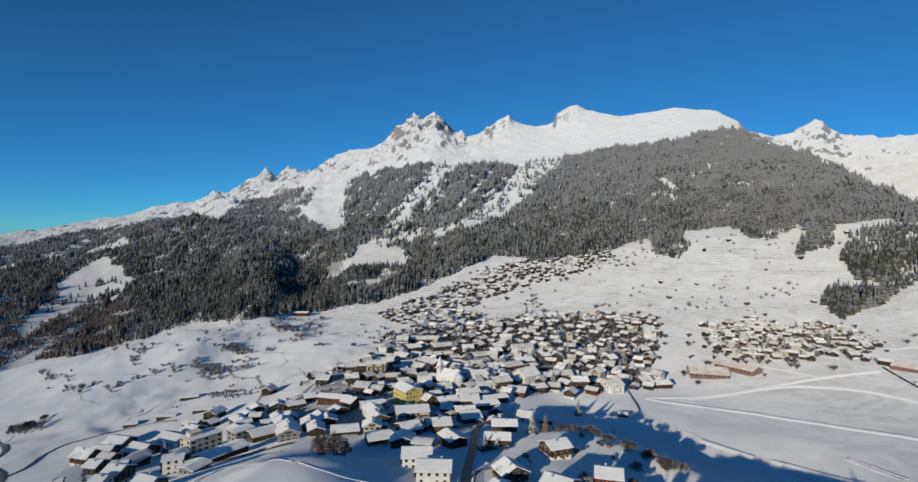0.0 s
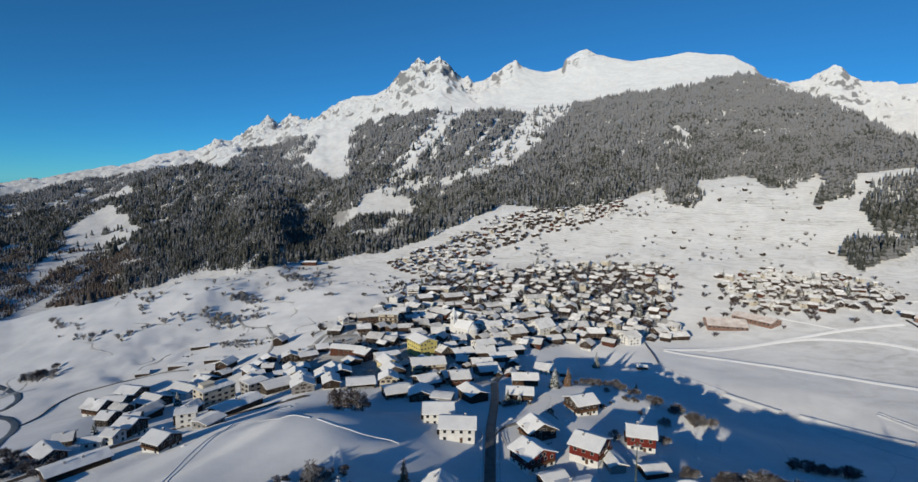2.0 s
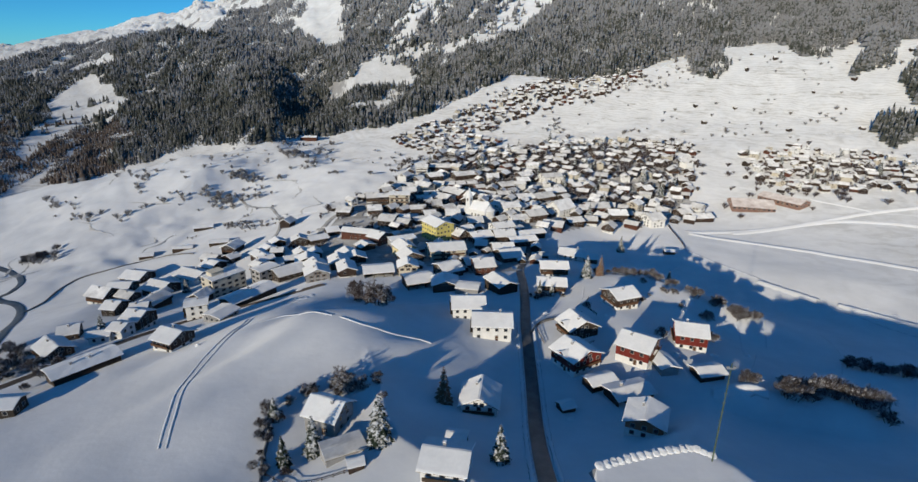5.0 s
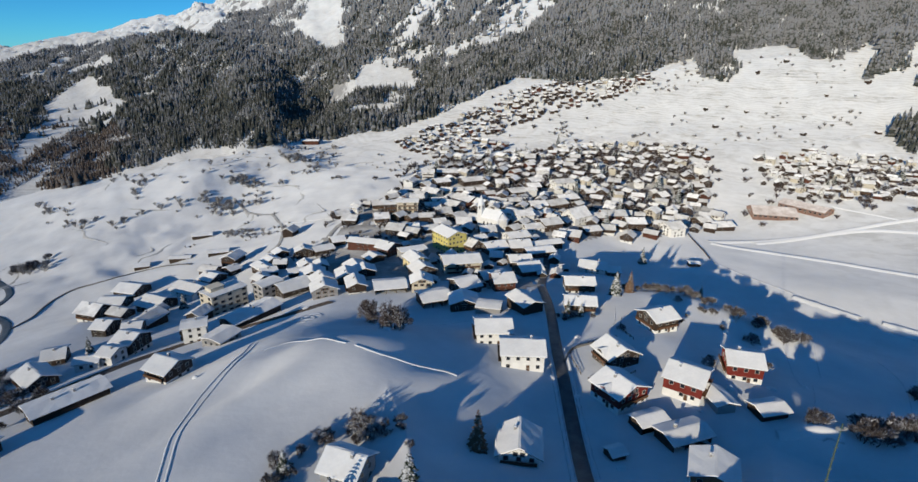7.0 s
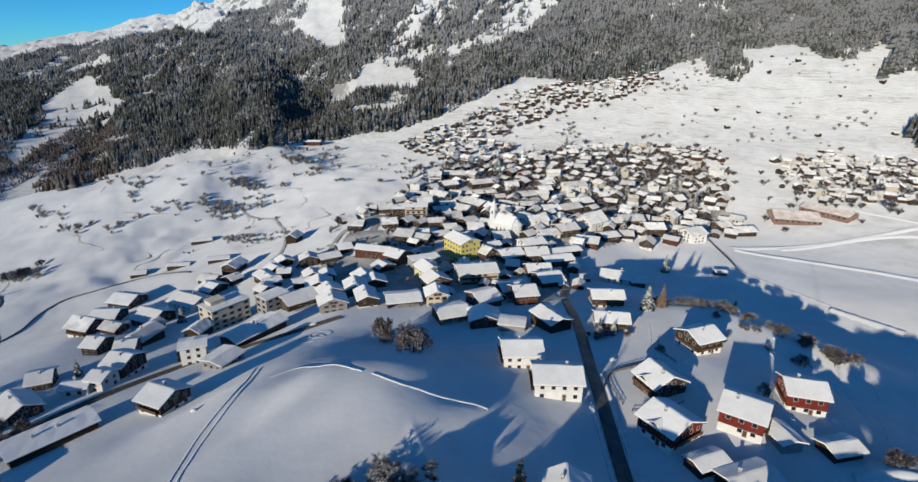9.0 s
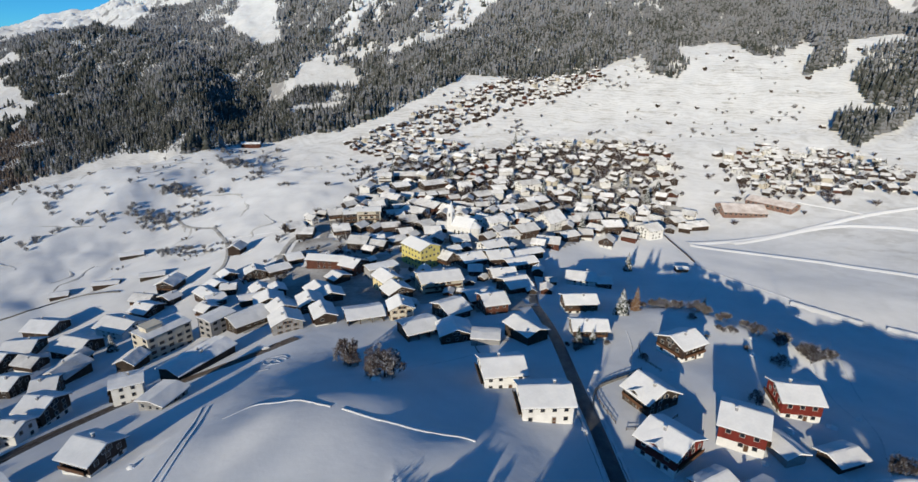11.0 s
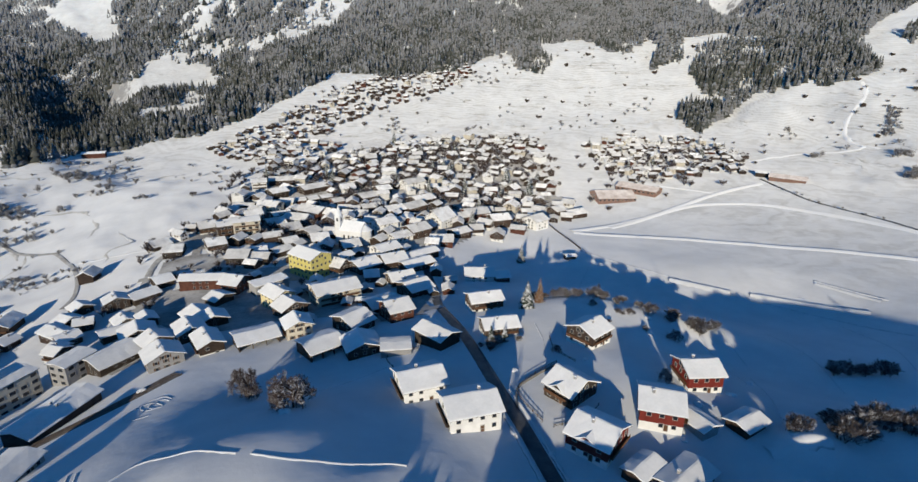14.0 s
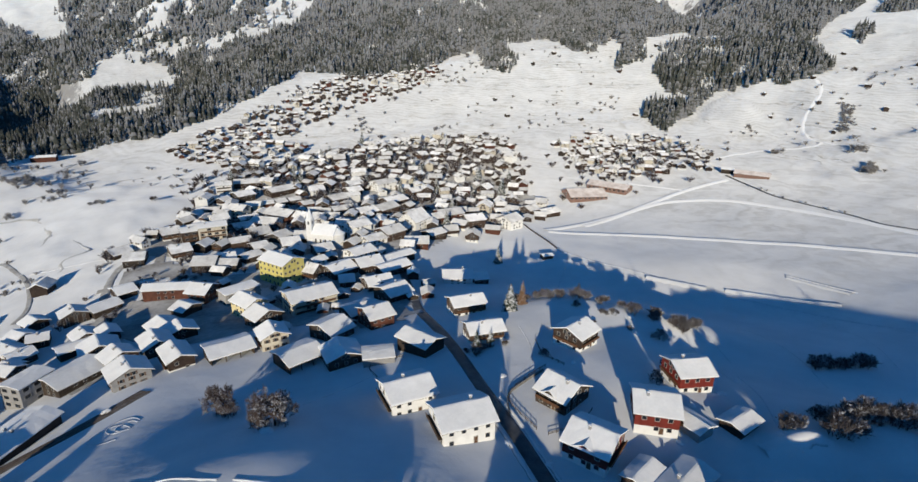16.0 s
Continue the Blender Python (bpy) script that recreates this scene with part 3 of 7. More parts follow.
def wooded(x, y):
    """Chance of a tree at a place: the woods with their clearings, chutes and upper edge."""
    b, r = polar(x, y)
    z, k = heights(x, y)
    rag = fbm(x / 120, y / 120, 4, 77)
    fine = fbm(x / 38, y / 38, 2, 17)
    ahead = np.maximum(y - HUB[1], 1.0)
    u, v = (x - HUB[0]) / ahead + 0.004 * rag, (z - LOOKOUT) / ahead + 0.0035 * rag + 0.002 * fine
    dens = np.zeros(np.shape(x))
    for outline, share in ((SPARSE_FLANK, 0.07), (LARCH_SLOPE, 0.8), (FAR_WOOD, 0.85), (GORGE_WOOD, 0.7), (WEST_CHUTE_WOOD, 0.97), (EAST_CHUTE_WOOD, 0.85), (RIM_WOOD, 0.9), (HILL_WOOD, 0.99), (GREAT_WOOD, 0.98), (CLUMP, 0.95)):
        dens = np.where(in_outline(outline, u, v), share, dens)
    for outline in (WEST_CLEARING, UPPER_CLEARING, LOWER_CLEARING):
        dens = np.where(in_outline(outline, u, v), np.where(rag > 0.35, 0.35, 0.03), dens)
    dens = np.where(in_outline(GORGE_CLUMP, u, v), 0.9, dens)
    # narrow meadows on the far side of the valley, and avalanche tracks through the woods under the ridge
    for u0, v0, u1, v1, wide in ((-0.676, -0.043, -0.612, -0.023, 0.006), (-0.713, -0.033, -0.682, -0.025, 0.004), (-0.763, -0.054, -0.728, -0.047, 0.004), (-0.845, -0.064, -0.807, -0.056, 0.005),
                                 (-0.845, -0.078, -0.820, -0.070, 0.004), (-0.581, -0.088, -0.546, -0.077, 0.004), (-0.02, 0.10, -0.07, 0.03, 0.0025), (0.06, 0.11, 0.0, 0.04, 0.003), (0.09, 0.10, 0.03, 0.045, 0.0025), (-0.85, -0.135, -0.79, -0.120, 0.005), (-0.72, -0.19, -0.69, -0.175, 0.004), (-0.82, -0.17, -0.80, -0.15, 0.004),
                                 (-0.30, 0.042, -0.27, 0.037, 0.004), (0.39, 0.075, 0.392, 0.058, 0.0022)):
        t = np.clip(((u - u0) * (u1 - u0) + (v - v0) * (v1 - v0)) / ((u1 - u0) ** 2 + (v1 - v0) ** 2), 0, 1)
        off = np.hypot(u - u0 - t * (u1 - u0), v - v0 - t * (v1 - v0))
        dens = np.where(off < wide * (1 + 0.8 * rag), dens * 0.06, dens)
    dens = np.where((fine > 0.6) & (u > -0.2), dens * 0.25, dens)
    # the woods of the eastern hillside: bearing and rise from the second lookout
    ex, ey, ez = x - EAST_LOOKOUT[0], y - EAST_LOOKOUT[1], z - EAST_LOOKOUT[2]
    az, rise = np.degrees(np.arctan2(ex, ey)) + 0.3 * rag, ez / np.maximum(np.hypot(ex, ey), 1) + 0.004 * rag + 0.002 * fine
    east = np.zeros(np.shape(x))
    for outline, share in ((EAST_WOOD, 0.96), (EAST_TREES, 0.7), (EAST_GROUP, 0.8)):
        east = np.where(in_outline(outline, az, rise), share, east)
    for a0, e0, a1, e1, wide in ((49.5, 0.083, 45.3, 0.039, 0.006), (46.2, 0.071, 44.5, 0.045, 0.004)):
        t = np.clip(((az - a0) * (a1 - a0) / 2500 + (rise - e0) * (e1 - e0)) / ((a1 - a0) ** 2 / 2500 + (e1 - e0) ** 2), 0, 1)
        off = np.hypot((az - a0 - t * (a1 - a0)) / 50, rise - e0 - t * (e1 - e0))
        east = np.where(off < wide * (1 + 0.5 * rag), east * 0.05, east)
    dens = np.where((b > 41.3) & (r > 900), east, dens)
    dens = np.where((b < -42.5) & (k > 0.3) & (k < 4.9), 0.8, dens)
    # the wood on the knoll at the meadow's end, and two spurs of the wood above it
    for outline in (KNOLL_WOOD, KNOLL_LOBE):
        dens = np.where(in_outline(outline, x + 9 * rag, y + 8 * rag), 0.95, dens)
    for cx, cy, rx, ry, turn in SPURS:
        c, s = math.cos(radians(turn)), math.sin(radians(turn))
        p, q = ((x - cx) * c + (y - cy) * s) / rx, (-(x - cx) * s + (y - cy) * c) / ry
        dens = np.where(np.hypot(p, q) + 0.3 * rag < 1, 1.0, dens)
    return dens, z


SPURS = ((1000, 960, 150, 60, 15), (1180, 1040, 200, 110, 12))
KNOLL_WOOD = [(652, 770), (690, 745), (715, 728), (722, 700), (732, 668), (748, 636), (785, 618), (850, 640), (930, 720), (870, 790), (800, 860), (705, 865), (668, 830)]
KNOLL_LOBE = [(552, 660), (566, 729), (603, 768), (650, 737), (700, 724), (655, 703), (594, 692)]


def in_outline(poly, x, y):
    hit = np.zeros(np.shape(x), bool)
    for (xa, ya), (xb, yb) in zip(poly, poly[1:] + poly[:1]):
        if ya != yb:
            hit ^= ((ya > y) != (yb > y)) & (x < (xb - xa) * (y - ya) / (yb - ya) + xa)
    return hit



def spruce_mesh(sides, tiers, rng, slim=0.2):
    """Unit spruce of ragged skirts; the trunk's foot shows below."""
    v, f = [], []
    for t in range(tiers):
        z0 = 0.07 + 0.86 * t / tiers
        z1 = min(1.0, z0 + 1.25 * 0.93 / tiers) if t < tiers - 1 else 1.0
        rad = slim * (1 - t / tiers) ** 0.85
        base = len(v)
        for s in range(sides):
            a = 2 * math.pi * (s + 0.5 * (t % 2) + rng.uniform(-0.2, 0.2)) / sides
            q = rad * rng.uniform(0.72, 1.18)
            v.append((q * math.cos(a), q * math.sin(a), z0 - rng.uniform(0, 0.035)))
        v.append((0, 0, z1))
        for s in range(sides):
            f.append((base + s, base + (s + 1) % sides, base + sides))
    return np.array(v), np.array(f)


def scatter(name, label, spacing, x0, x1, y0, y1, keep, sides, tiers, tall, seed, needles=NEEDLES, girth=0.19):
    rng = np.random.default_rng(seed)
    gx, gy = np.meshgrid(np.arange(x0, x1, spacing), np.arange(y0, y1, spacing))
    x = (gx + rng.uniform(-0.5, 0.5, gx.shape) * spacing).ravel()
    y = (gy + rng.uniform(-0.5, 0.5, gx.shape) * spacing).ravel()
    ok = keep(x, y)
    x, y = x[ok], y[ok]
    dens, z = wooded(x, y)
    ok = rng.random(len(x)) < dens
    x, y, z = x[ok], y[ok], z[ok]
    h = rng.uniform(tall[0], tall[1], len(x)) * np.clip(0.9 + 0.55 * fbm(x / 34, y / 34, 2, 9), 0.4, 1.5)
    pick = rng.integers(0, 5, len(x))
    prng = random.Random(seed)
    vs, fs, base = [], [], 0
    for n in range(5):
        v, f = spruce_mesh(sides, tiers, prng, girth + 0.014 * n)
        i = np.where(pick == n)[0]
        turn = rng.uniform(0, 6.28, len(i))
        c, s = np.cos(turn)[:, None], np.sin(turn)[:, None]
        hh = h[i][:, None]
        px = x[i][:, None] + hh * (v[:, 0] * c - v[:, 1] * s)
        py = y[i][:, None] + hh * (v[:, 0] * s + v[:, 1] * c)
        pz = z[i][:, None] - 0.4 + hh * v[:, 2]
        vs.append(np.stack([px, py, pz], -1).reshape(-1, 3))
        fs.append((f[None] + base + len(v) * np.arange(len(i))[:, None, None]).reshape(-1, 3))
        base += len(v) * len(i)
    ob = mesh_object(name, np.concatenate(vs), np.concatenate(fs), needles, smooth=False)
    return tagged(ob, label, "wood", kind="stuff")


def ring(lo, hi):
    def keep(x, y):
        b, r = polar(x, y)
        return (r > lo) & (r < hi) & (b > -52) & (b < 68)
    return keep


scatter("knoll_wood", "grey-green spruce wood on the knoll by the meadow", 6.0, 480, 1400, 600, 1200,
        lambda x, y: (np.hypot(x - 760, y - 780) < 290) & (polar(x, y)[1] < 1130), 7, 5, (17, 27), 4)
def larch_side(x, y):
    """The low side of the valley in the west, where larches grow instead of spruces."""
    b, r = polar(x, y)
    edge = 2.4 + 0.5 * fbm(x / 90, y / 90, 3, 81)
    return (b < -31.5 + 2.5 * fbm(x / 70, y / 70, 2, 82)) & (heights(x, y)[1] < edge) & (r < 2200)


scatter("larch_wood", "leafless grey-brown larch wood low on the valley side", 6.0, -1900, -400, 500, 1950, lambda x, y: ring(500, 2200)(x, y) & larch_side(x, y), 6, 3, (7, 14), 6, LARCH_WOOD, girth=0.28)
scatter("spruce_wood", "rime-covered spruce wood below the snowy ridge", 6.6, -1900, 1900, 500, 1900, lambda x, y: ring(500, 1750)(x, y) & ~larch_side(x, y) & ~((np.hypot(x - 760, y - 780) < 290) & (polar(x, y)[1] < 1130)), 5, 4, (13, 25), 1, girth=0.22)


def behind_hill(x, y):
    """The slopes beyond the dark wooded hill in the west."""
    return (polar(x, y)[0] < -11) & (heights(x, y)[1] > 4.03)


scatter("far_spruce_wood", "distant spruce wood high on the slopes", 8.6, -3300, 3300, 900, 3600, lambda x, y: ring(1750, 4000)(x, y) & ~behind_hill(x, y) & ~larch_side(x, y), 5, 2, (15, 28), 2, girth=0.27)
# its lighter needles carry painted haze as well as rime
scatter("rimed_spruce_wood", "distant rimed spruce wood behind the hill, paled as by haze", 11, -3300, 0, 900, 3600, lambda x, y: ring(1750, 4000)(x, y) & behind_hill(x, y), 5, 2, (15, 26), 3, HAZED_RIMED, girth=0.29)


# ---- house materials ----
ROOF_SNOW = surface("roof_snow", (0.80, 0.805, 0.815), (0.93, 0.93, 0.93), 0.22, 0.8, 0.25, 6, 0.06)
THIN_SNOW = surface("thin_roof_snow", (0.60, 0.592, 0.588), (0.93, 0.925, 0.92), 0.16, 0.85, 0.25, 6, 0.2)
PLASTER = surface("white_plaster", (0.72, 0.715, 0.70), (0.84, 0.835, 0.82), 0.5, 0.9, 0.1, 8, 0.06)
CREAM = surface("cream_plaster", (0.60, 0.55, 0.46), (0.71, 0.66, 0.56), 0.5, 0.9, 0.1, 8, 0.08)
PALE = surface("pale_yellow_plaster", (0.70, 0.60, 0.34), (0.78, 0.68, 0.42), 0.5, 0.9, 0.1, 8)
YELLOW = surface("yellow_plaster", (0.60, 0.52, 0.17), (0.70, 0.62, 0.24), 0.5, 0.9, 0.1, 8)
GREY = surface("grey_render", (0.30, 0.30, 0.31), (0.42, 0.41, 0.40), 0.5, 0.9, 0.1, 8, 0.1)
RED = surface("red_boards", (0.15, 0.022, 0.016), (0.24, 0.038, 0.027), 0.6, 0.75, 0.3, 12, 0.1)
BRICK = surface("brick_red_render", (0.34, 0.13, 0.07), (0.42, 0.17, 0.10), 0.7, 0.85, 0.2, 10)
SHED_SNOW = surface("thin_snow_on_sheet", (0.50, 0.42, 0.385), (0.86, 0.80, 0.775), 0.12, 0.85, 0.2, 6)
RUST = surface("rusty_red_sheet", (0.25, 0.145, 0.11), (0.35, 0.22, 0.175), 0.15, 0.7, 0.1, 8)
BROWN = surface("brown_timber", (0.042, 0.029, 0.024), (0.096, 0.064, 0.049), 0.7, 0.8, 0.35, 12, 0.3)
DARK = surface("dark_timber", (0.036, 0.028, 0.024), (0.085, 0.064, 0.050), 0.7, 0.8, 0.35, 12, 0.3)
RUSSET = surface("russet_boards", (0.085, 0.032, 0.022), (0.17, 0.070, 0.048), 0.6, 0.8, 0.3, 12, 0.25)
EAVES = surface("eaves_boards", (0.05, 0.034, 0.024), (0.10, 0.07, 0.05), 0.8, 0.8, 0.2, 10)
FRAME = surface("window_frame_paint", (0.42, 0.40, 0.37), (0.58, 0.56, 0.52), 0.8, 0.6, 0.0)
METAL = surface("galvanised_metal", (0.18, 0.19, 0.20), (0.30, 0.31, 0.32), 0.8, 0.45, 0.0)
SHUTTER = surface("shutter_boards", (0.10, 0.05, 0.03), (0.17, 0.09, 0.05), 0.8, 0.7, 0.1)


def glass_material():
    m, n, l, p = mat("window_glass", 0.08)
    p.inputs["Base Color"].default_value = (0.025, 0.03, 0.04, 1)
    p.inputs["Specular IOR Level"].default_value = 0.6
    return m


GLASS = glass_material()


# ---- mesh helpers ----
def box(bm, x0, x1, y0, y1, z0, z1, mi=0):
    v = [bm.verts.new(c) for c in ((x0, y0, z0), (x1, y0, z0), (x1, y1, z0), (x0, y1, z0),
                                   (x0, y0, z1), (x1, y0, z1), (x1, y1, z1), (x0, y1, z1))]
    for f in ((0, 3, 2, 1), (4, 5, 6, 7), (0, 1, 5, 4), (1, 2, 6, 5), (2, 3, 7, 6), (3, 0, 4, 7)):
        bm.faces.new([v[i] for i in f]).material_index = mi


def extrude_x(bm, x0, x1, outline, mi=0, steps=1, wobble=None):
    """A solid with a (y, z) outline drawn along x."""
    rings = []
    for s in range(steps + 1):
        x = x0 + (x1 - x0) * s / steps
        rings.append([bm.verts.new((x, y, z + (wobble(s, i) if wobble else 0))) for i, (y, z) in enumerate(outline)])
    n = len(outline)
    for a, b in zip(rings, rings[1:]):
        for i in range(n):
            j = (i + 1) % n
            bm.faces.new((a[i], a[j], b[j], b[i])).material_index = mi
    bm.faces.new(list(reversed(rings[0]))).material_index = mi
    bm.faces.new(rings[-1]).material_index = mi


def finish(bm, name, materials):
    bmesh.ops.recalc_face_normals(bm, faces=bm.faces)
    me = bpy.data.meshes.new(name)
    bm.to_mesh(me)
    bm.free()
    for m in materials:
        me.materials.append(m)
    return me


def part(name, bm, material, parent, label=""):
    me = bm if isinstance(bm, bpy.types.Mesh) else finish(bm, name, material if isinstance(material, (list, tuple)) else [material])
    ob = new(name, me)
    ob.parent = parent
    if label:
        tagged(ob, label)
    return ob


def window_mesh(w, h, shutters):
    """Frame proud of the wall with the pane set back in it, one solid; along x, facing -y. Shutters widen the frame."""
    bm = bmesh.new()
    f = 0.10
    s = w * 0.45 if shutters else 0.0

    def loop(x, z, y):
        return [bm.verts.new(c) for c in ((-x, y, -z), (x, y, -z), (x, y, z), (-x, y, z))]
    rings = [loop(w / 2 + f + s, h / 2 + f, 0.06), loop(w / 2 + f + s, h / 2 + f, -0.07), loop(w / 2 + f, h / 2 + f * 0.9, -0.075),
             loop(w / 2, h / 2, -0.075), loop(w / 2, h / 2, -0.02)]
    for n, (a, b) in enumerate(zip(rings, rings[1:])):
        for i in range(4):
            j = (i + 1) % 4
            bm.faces.new((a[i], a[j], b[j], b[i])).material_index = 2 if shutters and n < 2 else 0
    bm.faces.new(rings[-1]).material_index = 1
    return finish(bm, "window", [FRAME, GLASS, SHUTTER])


WINDOW = window_mesh(1.15, 1.25, False)
WINDOW_SHUTTERED = window_mesh(1.0, 1.2, True)
WIDE_WINDOW = window_mesh(2.2, 1.4, False)


def door_mesh():
    bm = bmesh.new()

    def loop(x, z0, z1, y):
        return [bm.verts.new(c) for c in ((-x, y, z0), (x, y, z0), (x, y, z1), (-x, y, z1))]
    rings = [loop(0.64, 0, 2.18, 0.06), loop(0.64, 0, 2.18, -0.08), loop(0.5, 0.04, 2.05, -0.08), loop(0.5, 0.04, 2.05, -0.03)]
    for n, (a, b) in enumerate(zip(rings, rings[1:])):
        for i in range(4):
            j = (i + 1) % 4
            bm.faces.new((a[i], a[j], b[j], b[i])).material_index = 1
    bm.faces.new(rings[-1]).material_index = 0
    return finish(bm, "door", [SHUTTER, FRAME])


DOOR = door_mesh()

# what each finish is made of: lower wall, upper wall, share of the height that is the lower wall
FINISH = {
    "white": (PLASTER, PLASTER, 0.5), "cream": (CREAM, CREAM, 0.5), "pale": (PALE, PALE, 0.5), "yellow": (YELLOW, YELLOW, 0.5),
    "red": (PLASTER, RED, 0.36), "redbarn": (RUSSET, RUSSET, 0.5), "brick": (PLASTER, BRICK, 0.55), "chalet": (PLASTER, BROWN, 0.34),
    "brown": (BROWN, BROWN, 0.3), "dark": (DARK, DARK, 0.4), "timber": (BROWN, BROWN, 0.4), "grey": (GREY, GREY, 0.5),
    "rust": (RUST, RUST, 0.5),
}


def gable_house(name, L, W, h, pitch, finish_name, label="", storeys=2, windows="plain", balcony="", chimneys=1, over=0.9,
                deep=3.0, snow=0.4, seed=0, category="house", front_open=False, dormer=False, door=True, sides=4, most=9, cover=None):
    """A house with its ridge along x: walls, boarded roof under snow, windows storey by storey, balconies, chimneys."""
    rng = random.Random(seed * 7919 + 17)
    thing = new(name)
    lower, upper, share = FINISH[finish_name]
    t = math.tan(radians(pitch))
    rise = W / 2 * t
    # walls
    bm = bmesh.new()
    hs = h * share
    if front_open:
        box(bm, -L / 2, L / 2, W / 2 - 0.25, W / 2, -deep, h)
        box(bm, -L / 2, -L / 2 + 0.3, -W / 2, W / 2 - 0.25, -deep, h)
        box(bm, L / 2 - 0.3, L / 2, -W / 2, W / 2 - 0.25, -deep, h)
        box(bm, -L / 2 + 0.3, L / 2 - 0.3, -W / 2 + 0.2, W / 2 - 0.25, -deep, 0.05)
        bays = max(2, int(L / 4))
        for i in range(1, bays):
            x = -L / 2 + L * i / bays
            box(bm, x - 0.15, x + 0.15, -W / 2, -W / 2 + 0.3, 0.05, h)
        extrude_x(bm, -L / 2, -L / 2 + 0.3, ((-W / 2, h), (W / 2, h), (0, h + rise)))
        extrude_x(bm, L / 2 - 0.3, L / 2, ((-W / 2, h), (W / 2, h), (0, h + rise)))
        part("wall", bm, upper, thing)
    else:
        box(bm, -L / 2, L / 2, -W / 2, W / 2, -deep, hs)
        part("wall", bm, lower, thing)
        bm = bmesh.new()
        e = 0.06 if lower is not upper else 0.0
        extrude_x(bm, -L / 2 - e, L / 2 + e, ((-W / 2 - e, hs), (W / 2 + e, hs), (W / 2 + e, h), (0, h + rise + e * t), (-W / 2 - e, h)))
        part("upper_wall", bm, upper, thing)
    # roof boards
    d = 0.16
    ye, ze = W / 2 + over, h - over * t
    bm = bmesh.new()
    extrude_x(bm, -L / 2 - over * 0.8, L / 2 + over * 0.8,
              ((-ye, ze), (0, h + rise), (ye, ze), (ye, ze + d), (0, h + rise + d), (-ye, ze + d)))
    roof = part("roof", bm, EAVES, thing)
    # snow on it, thinner towards the edge, uneven along the eaves
    bm = bmesh.new()
    sn = snow
    top = [(-ye - 0.08, ze + d + 0.004), (-ye - 0.10, ze + d + sn * 0.6), (-ye + 0.25, ze + d + 0.25 * t + sn), (-ye * 0.5, (ze + h + rise) / 2 + d + sn * 1.05),
           (-0.3, h + rise + d + sn * 0.85), (0.3, h + rise + d + sn * 0.85), (ye * 0.5, (ze + h + rise) / 2 + d + sn * 1.05),
           (ye - 0.25, ze + d + 0.25 * t + sn), (ye + 0.10, ze + d + sn * 0.6), (ye + 0.08, ze + d + 0.004), (0, h + rise + d + 0.004)]
    steps = max(3, int(L / 2.2))
    jig = [[rng.uniform(-0.09, 0.07) if 0 < i < 9 else 0 for i in range(11)] for s in range(steps + 1)]
    extrude_x(bm, -L / 2 - over * 0.8 - 0.04, L / 2 + over * 0.8 + 0.04, top, 0, steps, lambda s, i: jig[s][i])
    part("snow_cover", bm, cover or ROOF_SNOW, roof, "thick uneven snow")
    # windows
    if windows and not front_open:
        mesh = {"plain": WINDOW, "shutters": WINDOW_SHUTTERED, "wide": WIDE_WINDOW}[windows]
        gap = 3.4 if windows == "wide" else 2.7
        e = 0.064 if lower is not upper else 0.004
        sh = h / storeys
        for s in range(storeys):
            z = s * sh + sh * 0.55
            off = e if z > hs else 0.004
            for side, length, reach in ((0, L, W / 2), (90, W, L / 2), (-90, W, L / 2), (180, L, W / 2))[:sides]:
                n = min(most, max(1, int((length - 1.2) / gap)))
                for i in range(n):
                    if rng.random() < 0.14:
                        continue
                    u = (i - (n - 1) / 2) * gap * min(1.25, (length - 1.5) / max(n * gap, 0.1) + 0.1)
                    part("window", mesh, None, thing).matrix_basis = pose(0, 0, 0, 0, 0, side) @ pose(u, -reach - off, z)
        if rise > 1.9:
            for side in (90, -90):
                for u in ((-0.9, 0.9) if W > 9 else (0,)):
                    part("window", mesh, None, thing).matrix_basis = pose(0, 0, 0, 0, 0, side) @ pose(u, -L / 2 - e, h + 0.55)
        if door:
            part("door", DOOR, None, thing).matrix_basis = pose(L * 0.12, -W / 2 - 0.008, 0.02)
    # balconies: e / w on the gable ends, s on the long front
    for side in balcony:
        bm = bmesh.new()
        turn, length, reach = {"s": (0, L, W / 2), "n": (180, L, W / 2), "e": (90, W, L / 2), "w": (-90, W, L / 2)}[side]
        x0, x1 = -length * 0.44, length * 0.44
        levels = [h * 0.5] if storeys < 3 else [h / storeys * i for i in range(1, storeys)]
        for zb in levels:
            # floor, boarded front and its rail in one folded outline
            extrude_x(bm, x0, x1, ((-reach - 0.07, zb - 0.12), (-reach - 0.07, zb), (-reach - 1.07, zb), (-reach - 1.07, zb + 0.80), (-reach - 1.02, zb + 0.82),
                                   (-reach - 1.02, zb + 0.92), (-reach - 1.18, zb + 0.92), (-reach - 1.18, zb + 0.82), (-reach - 1.13, zb + 0.80), (-reach - 1.13, zb - 0.12)))
        ob = part("balcony", bm, SHUTTER if upper is not PLASTER else EAVES, thing, "boarded timber balcony")
        ob.matrix_basis = pose(0, 0, 0, 0, 0, turn)
